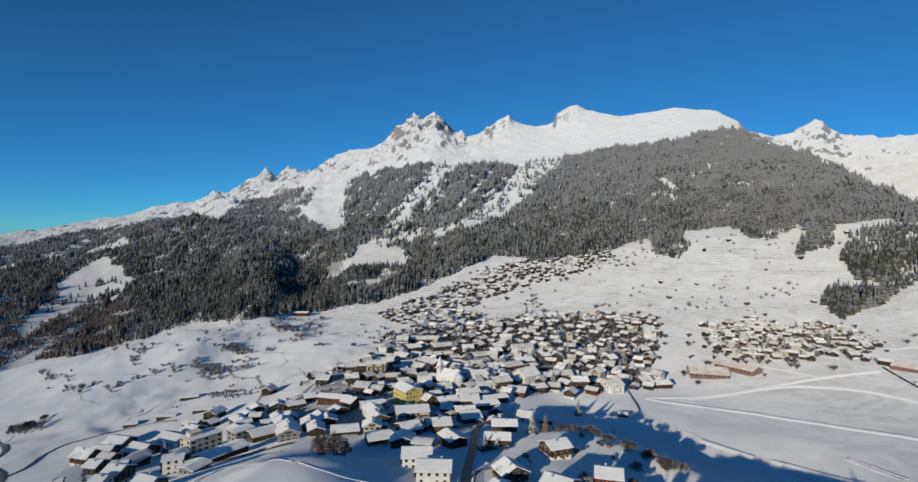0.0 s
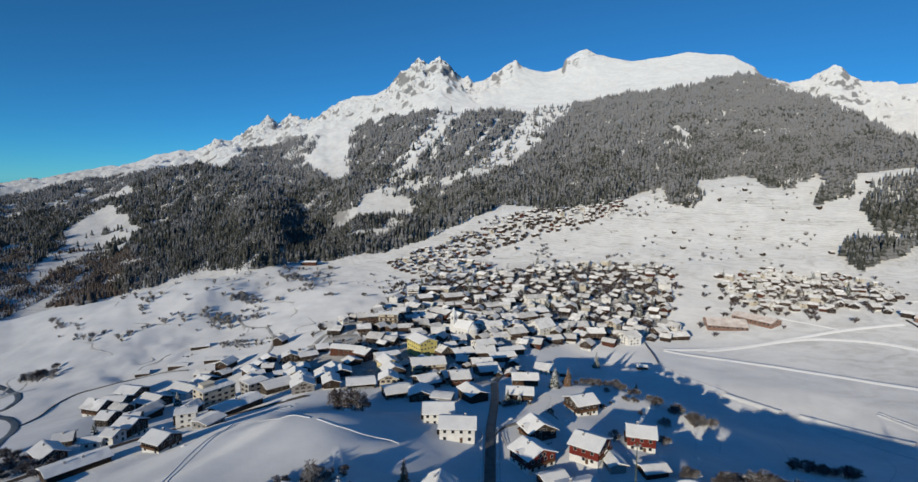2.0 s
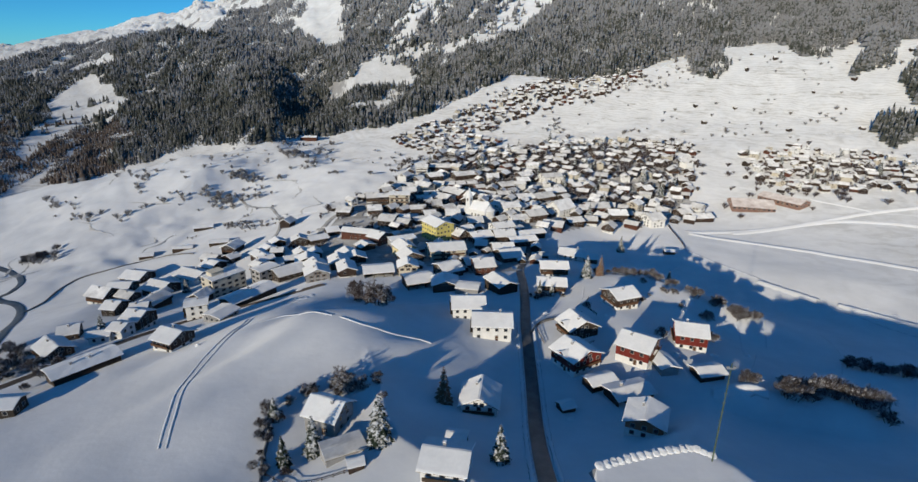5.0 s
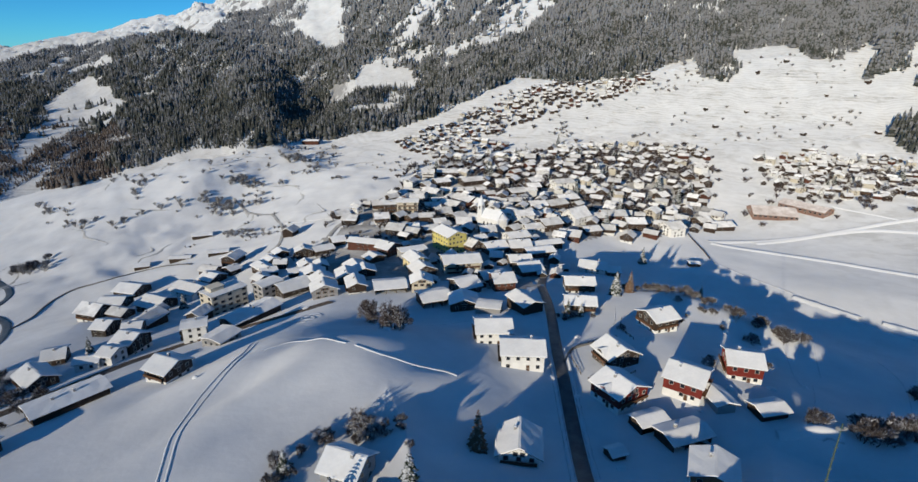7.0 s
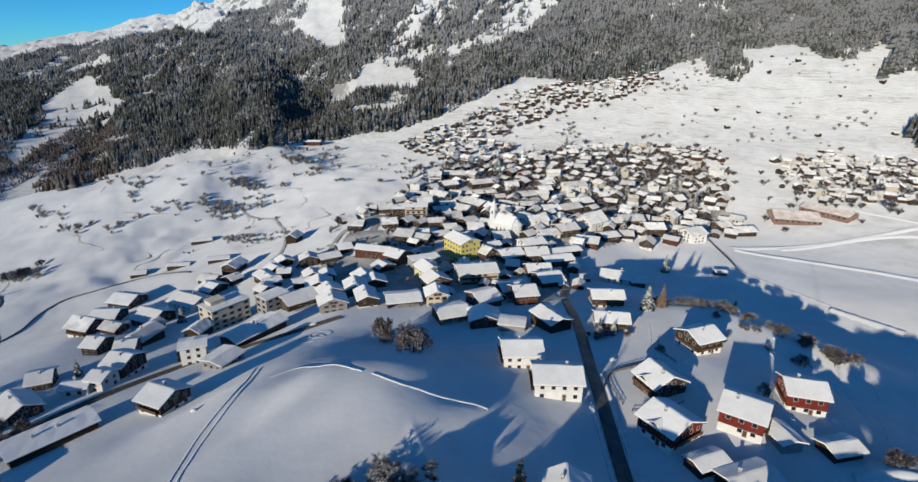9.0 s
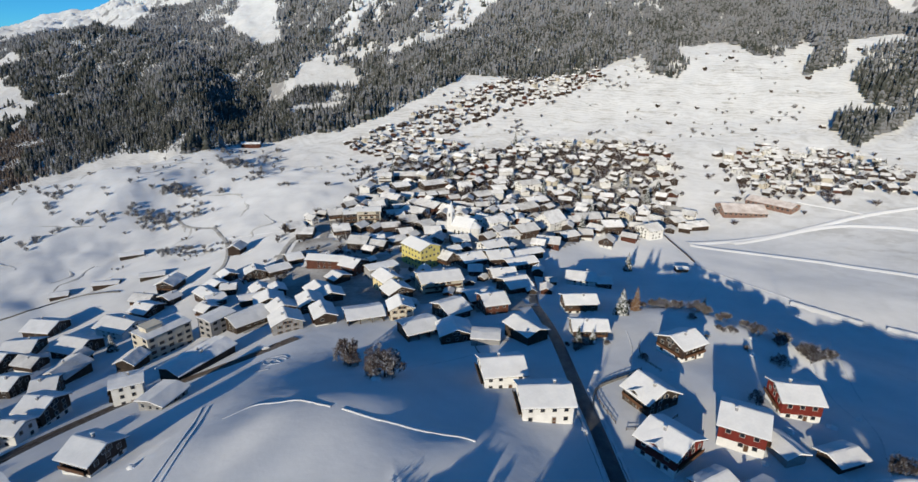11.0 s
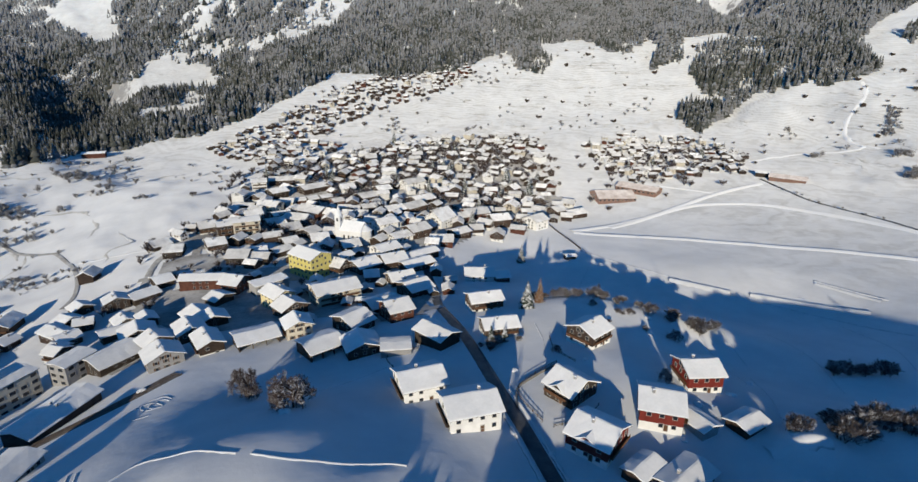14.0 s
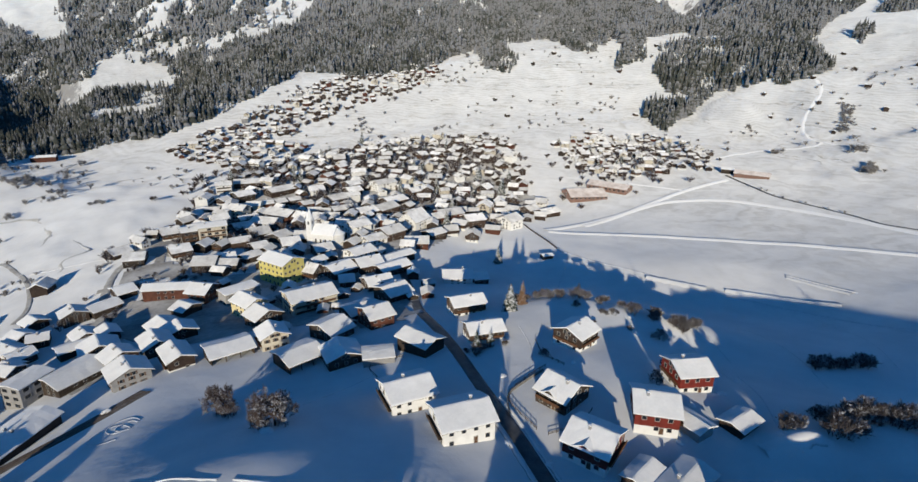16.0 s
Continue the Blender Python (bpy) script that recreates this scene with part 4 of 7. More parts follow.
    # chimneys
    for c in range(chimneys):
        x, y = rng.uniform(-0.25, 0.25) * L, rng.choice((-1, 1)) * W * 0.12
        zr = h + rise - abs(y) * t
        bm = bmesh.new()
        box(bm, x - 0.35, x + 0.35, y - 0.3, y + 0.3, zr - 0.3, zr + 1.35)
        box(bm, x - 0.43, x + 0.43, y - 0.38, y + 0.38, zr + 1.35, zr + 1.47)
        ch = part("chimney", bm, GREY, thing)
        bm = bmesh.new()
        box(bm, x - 0.40, x + 0.40, y - 0.35, y + 0.35, zr + 1.475, zr + 1.66)
        part("snow_cap", bm, ROOF_SNOW, ch)
    if dormer:
        # a cross gable over the long front
        bm = bmesh.new()
        w2, dz = W * 0.21, 0.21 * W * t * 1.15
        y0 = -W / 2 - 0.5
        vs = [(-w2, y0, h + 0.1), (w2, y0, h + 0.1), (0, y0, h + 0.1 + dz * 1.05), (-w2, 0.2, h + 0.1), (w2, 0.2, h + 0.1), (0, 0.2, h + 0.1 + dz * 1.05)]
        v = [bm.verts.new(c) for c in vs]
        for f in ((0, 1, 2), (5, 4, 3), (0, 2, 5, 3), (1, 4, 5, 2), (0, 3, 4, 1)):
            bm.faces.new([v[i] for i in f])
        dm = part("cross_gable", bm, upper, thing)
        bm = bmesh.new()
        for sgn in (-1, 1):
            a = [(0, y0 - 0.5, h + 0.2 + dz * 1.05), (0, 0.8, h + 0.2 + dz * 1.05), (sgn * (w2 + 0.6), 0.8, h - 0.15), (sgn * (w2 + 0.6), y0 - 0.5, h - 0.15)]
            lo = [bm.verts.new(c) for c in a]
            hi = [bm.verts.new((c[0], c[1], c[2] + 0.26)) for c in a]
            for f in ((lo[0], lo[1], lo[2], lo[3]), (hi[3], hi[2], hi[1], hi[0])):
                bm.faces.new(f)
            for i in range(4):
                bm.faces.new((lo[i], lo[(i + 1) % 4], hi[(i + 1) % 4], hi[i]))
        part("snow_cover", bm, ROOF_SNOW, dm)
    if label:
        tagged(thing, label, category)
    return thing


def set_on_ground(ob, x, y, turn, lift=0.0):
    ob.matrix_basis = pose(x, y, ground_z(x, y) + lift, 0, 0, turn)
    return ob


HOUSES = []  # (x, y, reach) of what stands, so that nothing is set into it


def stand(x, y, turn, L, W, h, pitch, finish_name, label, name="house", lift=0.0, **more):
    ob = gable_house(name, L, W, h, pitch, finish_name, label, seed=len(HOUSES), **more)
    HOUSES.append((x, y, 0.5 * math.hypot(L, W)))
    return set_on_ground(ob, x, y, turn, lift)


# ---- houses by the road at the foot of the village ----
stand(13.5, 186.5, 3, 13.2, 12.8, 5.6, 20, "white", "white two-storey apartment house with corner balconies in snow", balcony="w", windows="plain")
stand(22.5, 166.8, -2, 14.4, 12.4, 6.0, 20, "white", "white plastered apartment house with snow-laden roof beside the road", balcony="w", windows="plain")
stand(51.3, 147.2, -58, 11.6, 12.6, 5.6, 22, "red", "red boarded chalet on a white base above the garages", balcony="e", dormer=True)
stand(74.2, 151, -35, 11.4, 13.0, 6.2, 20, "red", "red boarded chalet on a white plinth beside a garage", balcony="e")
stand(97.6, 162.4, -15, 10.8, 11.6, 6.4, 20, "red", "red boarded chalet with flower-box balcony at the slope's edge", balcony="w")
stand(81, 198.6, 22, 11.2, 11.4, 5.8, 22, "chalet", "dark timber chalet on a white base with carved balconies", balcony="ws")
stand(56.2, 169.2, -69, 10.4, 12.0, 4.4, 27, "dark", "dark weathered chalet with half-cleared snow roof", balcony="s", dormer=True)
stand(81.5, 144, -81, 9, 6, 2.7, 16, "grey", "low garage with a grey snow-covered roof", "garage", category="garage", storeys=1, windows="", chimneys=0)
stand(95, 140, 12, 9, 6.5, 2.4, 16, "timber", "small snow-covered shed beside a hedge", "shed", category="shed", storeys=1, windows="", chimneys=0)
stand(57, 135, 22, 9.5, 6, 2.6, 16, "timber", "open timber carport under deep snow", "carport", category="carport", front_open=True, storeys=1, chimneys=0, over=0.6)
stand(65, 129, 20, 13.5, 8, 2.8, 14, "timber", "long open shed with a sagging snow roof", "shed", category="shed", front_open=True, storeys=1, chimneys=1, over=0.8)
stand(62.4, 106, 66, 10, 9.8, 4.6, 20, "brick", "low house with a brick-red gable and snow roof", lift=1.4)
stand(43, 120, 20, 4.5, 4, 1.8, 24, "timber", "small garden hut half buried in snow", "garden_hut", category="hut", storeys=1, windows="", chimneys=0, over=0.4)
stand(-25, 101.6, -20, 9.2, 9.2, 5.0, 30, "grey", "tall grey house with a snow roof among bare trees")
stand(16.4, 116.4, 83, 11, 10.5, 3.6, 27, "white", "steep-roofed chalet beside a leafless larch", balcony="w")
stand(7.4, 75.6, -10, 9.6, 9.4, 4.6, 20, "white", "white house with balcony under an even sheet of snow", balcony="s")
stand(9.6, 90.4, -11, 4.8, 4.6, 2.0, 20, "timber", "little square hut with a snowy roof", "garden_hut", category="hut", storeys=1, windows="", chimneys=0, over=0.4)
stand(-14, 81, 20, 3.6, 3.2, 1.8, 20, "timber", "tiny timber hut between garden spruces", "garden_hut", category="hut", storeys=1, windows="", chimneys=0, over=0.35)

stand(-18.5, 88, 28, 10, 6.5, 1.9, 5, "grey", "low grey garage with a flat snowy roof in the garden", "garage", cover=THIN_SNOW, category="garage", storeys=1, windows="", chimneys=0, over=0.3)

# ---- along the railway ----
hotel = stand(-123, 259.4, 53.7, 20, 11.5, 11.4, 4, "cream", "five-storey cream hotel with rows of balconies and a flat snowy roof", "hotel", storeys=4, category="hotel", windows="wide", over=0.5, snow=0.3, chimneys=0)
bm = bmesh.new()
box(bm, -7.5, -0.5, -1.5, 4.0, 11.5, 14.0)
box(bm, -7.9, -0.1, -1.9, 4.4, 14.0, 14.3)
part("roof_storey", bm, CREAM, hotel, "cream rooftop storey")
stand(-103.5, 270.5, 54, 13, 9, 8.5, 8, "grey", "grey-blue guest house in the hotel's shadow", "guest_house", storeys=3, category="hotel", windows="wide", over=0.5, chimneys=0)
stand(-111, 204, 22, 9, 8, 8, 10, "white", "tall narrow white house with balconies", storeys=3, balcony="w")
stand(-6.6, 354.5, -55, 19.5, 15, 13, 20, "yellow", "bright yellow four-storey school house", "school", storeys=4, category="school", windows="plain", over=0.7)
stand(-26, 306, -60, 13, 11, 7.5, 24, "pale", "pale yellow house with a steep gable", storeys=3)
stand(-30, 330.5, 24, 18, 9, 7, 4, "grey", "flat-roofed grey building beside the yellow school", storeys=2, windows="wide", chimneys=0, over=0.4)
stand(30, 222, -62, 14, 10, 5, 18, "dark", "dark barn with a broad white roof beside the road", "barn", category="barn", windows="", chimneys=0)
stand(14, 222, -11, 11, 9, 3, 6, "grey", "flat garage roof behind a snowy wall", "garage", category="garage", storeys=1, windows="", chimneys=0, over=0.3)
stand(60, 249, -2, 14, 10, 5.2, 22, "chalet", "chalet behind bare shrubs on the terrace", balcony="s")
stand(54, 219, -6, 13, 9.5, 4.5, 22, "chalet", "chalet half hidden by frosted garden trees", balcony="s")

# ---- houses of the village, one by one ----
VILLAGE_LABELS = {
    "brown": "sun-browned timber house with a broad snow-covered roof", "dark": "nearly black timber barn with snow on its roof",
    "chalet": "timber chalet on a white base with a snowy roof", "white": "white plastered house under a thick snow roof",
    "cream": "cream plastered house with rows of windows and snow roof", "grey": "grey rendered house with a stepped snow-laden roof",
    "redbarn": "reddish-brown boarded house with a white roof", "timber": "low brown timber shed under a sheet of snow",
}


def village_house(x, y, turn, L, W, h, pitch, finish_name, **more):
    barn = finish_name in ("dark", "timber") and h < 4.6
    name = "barn" if barn else "house"
    look_of = dict(windows="" if barn and h < 4 else "shutters" if finish_name in ("cream", "grey") else "plain", chimneys=0 if barn else 1,
                   balcony="s" if finish_name in ("chalet", "cream") else "", storeys=1 if h < 4.2 else 2 if h < 6.5 else 3 if h < 9 else 4)
    look_of.update(more)
    return stand(x, y, turn, L * 1.07, W * 1.07, h, pitch, finish_name, VILLAGE_LABELS[finish_name], name, category=name, sides=3, most=3, door=False,
                 snow=0.3 + 0.02 * (int(x * 7 + y * 3) % 9), cover=THIN_SNOW if y > 380 else None, **look_of)


village_house(-104.2, 342.3, -70, 8.0, 10.2, 5, 22, "brown")
village_house(-92.6, 346.5, 34, 12.1, 8.9, 3.5, 16, "dark")
village_house(-85.7, 361.5, 27, 8.3, 10.7, 3, 16, "dark")
village_house(-121.3, 345.8, -53, 7.0, 8.3, 4, 22, "dark")
village_house(-122.8, 330.6, -42, 7.0, 9.5, 4, 22, "dark")
village_house(-114.4, 324.9, 7, 7.0, 7.5, 4, 20, "brown")
village_house(-124.3, 319.7, -45, 12.0, 8.5, 4, 20, "brown")
village_house(-117.8, 311.2, 35, 8.3, 8.3, 4, 18, "brown")
village_house(-116.6, 294.8, -34, 5.8, 7.4, 5, 22, "chalet")
village_house(-94.6, 313.7, -64, 7.7, 8.4, 4, 24, "brown")
village_house(-84.5, 309.4, -68, 8.6, 6.6, 4, 22, "dark")
village_house(-85.6, 294.6, -74, 10.1, 12.6, 4, 22, "dark")
village_house(-96.4, 304.9, 26, 12.3, 6.4, 3.5, 16, "dark")
village_house(-89.9, 272.3, 41, 17.1, 13.1, 4.5, 14, "dark")
village_house(-75.4, 276.3, -60, 8.1, 10.4, 5, 24, "brown")
village_house(-68.9, 254.8, -70, 9.5, 11.7, 5, 24, "grey")
village_house(-62.7, 280.8, -71, 11.2, 10.2, 5, 22, "brown")
village_house(-53.5, 259.6, -72, 11.9, 8.4, 5, 22, "chalet")
village_house(-61.8, 302.0, -64, 9.7, 11.3, 4, 22, "dark")
village_house(-54.8, 292.6, -74, 8.4, 10.7, 4, 20, "dark")
village_house(-54.2, 322.8, -47, 7.7, 10.0, 3.5, 18, "dark")
village_house(-63.5, 347.9, -14, 20.5, 8.3, 6, 20, "redbarn")
village_house(-47.0, 338.0, -32, 9.9, 12.4, 6, 22, "redbarn")
village_house(-97.6, 430.9, 31, 10.2, 12.8, 3.5, 16, "dark")
village_house(-85.0, 406.9, -4, 10.3, 12.9, 4, 18, "dark")
village_house(-69.7, 451.7, 16, 10.4, 12.7, 5.5, 22, "chalet")
village_house(-58.5, 458.9, 16, 10.6, 9.2, 5, 20, "dark")
stand(-42.5, 430, 4, 17, 12, 12.5, 10, "cream", "tall cream hotel with balconies on every floor", "hotel", storeys=4, category="hotel", windows="wide", balcony="s", over=0.8)
stand(-56.5, 432, 12, 10, 11, 10, 10, "chalet", "narrow timbered hotel wing with balconies", "hotel", storeys=3, category="hotel", windows="wide", balcony="s", over=0.8)
village_house(-38.9, 478.1, 13, 10.7, 13.3, 6, 22, "white")
village_house(-46.9, 527.6, -19, 16.4, 6.8, 4, 18, "dark")
village_house(-28.7, 520.6, -12, 12.9, 14.0, 5, 20, "brown")
village_house(-19.0, 484.3, 17, 12.7, 9.0, 4, 18, "brown")
village_house(-6.8, 463.8, -34, 17.2, 14.0, 5, 20, "white")
village_house(-24.0, 456.3, 15, 11.6, 14.0, 4, 18, "redbarn")
village_house(6.0, 477.8, -47, 21.0, 14.0, 7, 22, "redbarn")
village_house(-14.0, 436.3, 13, 11.6, 14.0, 4.5, 20, "dark")
village_house(-26.5, 420.5, 10, 11.4, 9.8, 4, 18, "brown")
village_house(-15.9, 408.2, 17, 8.6, 10.9, 3.5, 18, "dark")
village_house(-22.1, 391.5, 31, 11.1, 8.4, 3.5, 16, "dark")
village_house(-1.4, 424.3, 43, 10.6, 12.8, 4, 18, "dark")
village_house(3.3, 405.4, 5, 10.4, 12.9, 5, 22, "chalet")
village_house(-46.0, 384.4, -16, 11.7, 14.0, 4.5, 20, "dark")
village_house(-35.0, 391.4, 7, 8.0, 10.3, 4, 16, "grey")
village_house(-61.4, 408.5, 16, 10.1, 12.6, 5, 20, "chalet")
village_house(-21.0, 289.6, -64, 9.5, 11.9, 5, 24, "brown")
village_house(-19.2, 258.2, -81, 9.1, 9.5, 6, 24, "cream")
stand(-35.5, 257.2, 14, 15.7, 12.4, 3.8, 14, "dark", "open-fronted farm shed under a white roof", "farm_shed", storeys=1, category="shed", front_open=True, chimneys=0)
stand(-11.9, 236.7, 21, 13.6, 12.9, 4, 14, "timber", "open garage shed with four bays", "garage_shed", storeys=1, category="garage", front_open=True, chimneys=0)
village_house(1.0, 302.0, 12, 20.4, 15.0, 8, 16, "cream")
village_house(3.4, 255.1, 28, 10.6, 13.2, 4.5, 18, "dark")
village_house(2.4, 229.2, -86, 10.8, 11.4, 4, 20, "dark")
village_house(19.1, 275.1, 17, 13.1, 10.7, 4, 16, "timber")
village_house(22.5, 258.2, 11, 9.9, 12.4, 6, 20, "redbarn")
village_house(40.1, 293.0, 18, 12.0, 14.0, 5, 18, "dark")
village_house(40.9, 349.1, 9, 13.3, 14.0, 5, 20, "brown")
village_house(37.6, 314.0, 8, 12.5, 10.7, 5, 22, "chalet", dormer=True)
village_house(23.9, 349.5, 23, 14.1, 14.0, 4.5, 18, "brown")
village_house(24.5, 329.9, -7, 7.0, 9.5, 4, 22, "dark")
village_house(60.2, 354.9, 21, 20.1, 8.2, 4, 16, "dark")
village_house(52.9, 339.2, 18, 17.8, 10.8, 4, 16, "timber")
village_house(41.0, 369.8, 24, 14.7, 12.1, 5, 18, "white")
village_house(21.0, 387.5, 9, 10.3, 12.7, 4.5, 20, "redbarn")
village_house(14.1, 362.0, 29, 7.9, 6.4, 7, 20, "white")
village_house(50.5, 416.8, 17, 13.3, 13.1, 8, 18, "white")
village_house(69.0, 399.3, 24, 14.8, 13.6, 6, 20, "brown")
village_house(55.7, 392.7, 23, 13.9, 11.0, 4, 18, "white")
village_house(94.9, 424.8, 39, 18.0, 14.0, 7, 38, "white")
village_house(82.1, 380.4, -20, 14.1, 14.0, 4, 18, "redbarn")
village_house(113.0, 434.2, 14, 13.6, 11.6, 5, 20, "redbarn")
village_house(129.4, 440.8, 1, 18.3, 13.4, 6, 20, "redbarn")
village_house(142.4, 422.8, 0, 13.7, 14.0, 6, 20, "brown")
village_house(101.3, 399.9, 20, 12.2, 11.0, 4, 18, "brown")
village_house(83.7, 315.0, -17, 14.9, 14.0, 4.5, 16, "white")
village_house(94.8, 309.0, -8, 7.0, 9.5, 4, 18, "dark")
village_house(170.6, 415.4, 23, 13.7, 14.0, 7, 24, "white")
village_house(212.0, 455.5, 16, 11.3, 12.4, 4, 20, "brown")
village_house(224.1, 444.9, 10, 16.8, 12.4, 4, 20, "brown")
village_house(85.8, 475.0, 30, 18.7, 14.0, 5, 20, "brown")
village_house(54.8, 517.5, 22, 14.8, 14.0, 6, 18, "brown")
village_house(50.7, 483.9, 7, 11.0, 10.7, 4.5, 18, "brown")
village_house(-19.7, 557.8, 26, 14.3, 14.0, 6, 18, "dark")
village_house(12.4, 566.0, 26, 22.7, 14.0, 5, 18, "brown")
village_house(-11.6, 602.8, -7, 25.0, 14.0, 5, 18, "brown")
village_house(-2.0, 525.8, 3, 9.0, 9.1, 5, 18, "redbarn")
village_house(8.7, 528.5, 21, 8.1, 9.7, 4.5, 18, "brown")
village_house(20.8, 531.5, 17, 9.2, 8.2, 4.5, 18, "brown")
village_house(28.8, 515.2, 18, 8.6, 9.7, 4.5, 18, "redbarn")
village_house(43.7, 554.6, 3, 11.5, 14.0, 5, 20, "white")
village_house(78.9, 560.7, 22, 14.6, 14.0, 5, 18, "brown")
village_house(74.1, 540.2, 13, 12.1, 12.9, 5, 18, "brown")
village_house(105.2, 548.0, 19, 19.8, 14.0, 7, 18, "white")
village_house(100.3, 497.7, 21, 18.5, 14.0, 5, 18, "brown")
village_house(68.7, 469.3, 16, 14.3, 14.0, 4.5, 18, "brown")
village_house(-98.0, 159.5, -22, 8.9, 10.1, 4.6, 22, "chalet")
village_house(-135.4, 198.6, -13, 8.3, 10.7, 6.5, 22, "chalet")
village_house(-149.3, 222.4, 15, 7.0, 9.3, 5, 20, "brown")
village_house(-165.9, 228.0, -8, 7.0, 9.5, 5, 22, "dark")
village_house(-196.3, 280.6, 3, 12.1, 14.0, 5, 20, "chalet")
village_house(-208.0, 316.3, -12, 13.9, 14.0, 4.5, 20, "brown")
village_house(-166.7, 271.8, -20, 13.1, 14.0, 4.5, 22, "dark")
village_house(-157.5, 293.2, -25, 16.9, 14.0, 5, 20, "white")
village_house(-154.5, 313.8, -24, 9.7, 12.2, 4, 20, "brown")
stand(-96.8, 228.2, 58, 25.5, 11.0, 4.6, 14, "dark", "long dark goods shed under a snow roof", "goods_shed", storeys=1, windows="", category="shed", chimneys=2)
stand(-95.3, 193.8, 68, 10.8, 9.4, 3.2, 10, "grey", "flat-roofed annex under snow", "annex", storeys=1, category="annex", chimneys=0)
village_house(-135.2, 185.6, -10, 5.8, 7.4, 5, 20, "white")
village_house(-147.0, 325.8, 57, 7.0, 7.9, 4, 20, "brown")
village_house(-118.4, 301.4, -36, 5.7, 7.0, 4, 20, "dark")
village_house(-151.9, 168.2, -36, 11.7, 9.0, 4.2, 26, "chalet")
stand(-123.3, 145.3, 52, 21.0, 9.0, 3.8, 14, "dark", "long dark railway shed with a snowy roof", "railway_shed", storeys=1, windows="", category="shed", chimneys=2)
village_house(-141.9, 181.5, 14, 7.5, 5.5, 4, 18, "white")
village_house(-164.3, 193.7, 25, 7.0, 9.5, 4, 20, "brown")
village_house(-129.3, 118.6, 8, 7.7, 6.4, 4, 18, "dark")

# ---- outlying buildings ----
stand(-222, 808, 3, 24, 11, 5.5, 14, "redbarn", "red barn alone on the rim of the shelf", "red_barn", category="barn", storeys=1, chimneys=0, windows="")
stand(284, 476, -14, 36, 27, 3.0, 19, "rust", "broad red-brown riding hall with a snowy roof", "hall", cover=SHED_SNOW, category="hall", storeys=1, chimneys=0, over=0.6, windows="wide")
stand(317, 481, -58, 40, 18, 4.0, 18, "rust", "long rust-red hall beside the meadow", "hall", cover=SHED_SNOW, category="hall", storeys=1, chimneys=0, over=0.6, windows="wide")
stand(462, 440, -55, 32, 14, 3.2, 18, "rust", "low rust-red stable at the stream", "stable", cover=SHED_SNOW, category="stable", storeys=1, chimneys=0, windows="")
stand(455, 464, -55, 12, 9, 4, 16, "dark", "dark barn beside the rust-red stable", "barn", category="barn", storeys=1, chimneys=0, windows="")
stand(-228, 456, 22, 16, 8, 2.8, 16, "dark", "dark field barn half sunk in snow", "field_barn", category="barn", storeys=1, chimneys=0, windows="")
stand(-181, 383, 18, 14, 7, 2.8, 14, "dark", "dark cattle shed at the village edge", "field_barn", category="barn", storeys=1, chimneys=0, windows="")
stand(-214, 389.5, 10, 15, 6, 2.6, 14, "timber", "low timber shed beside the field road", "field_barn", category="barn", storeys=1, chimneys=0, windows="")
stand(-242, 385, 20, 10, 7, 2.6, 18, "timber", "small hay barn with a snowy roof", "field_barn", category="barn", storeys=1, chimneys=0, windows="")
stand(156.8, 337.6, -6, 7, 5, 2.2, 14, "timber", "little lift shelter on the shaded meadow", "shelter", category="shelter", storeys=1, chimneys=0, windows="", over=0.5)


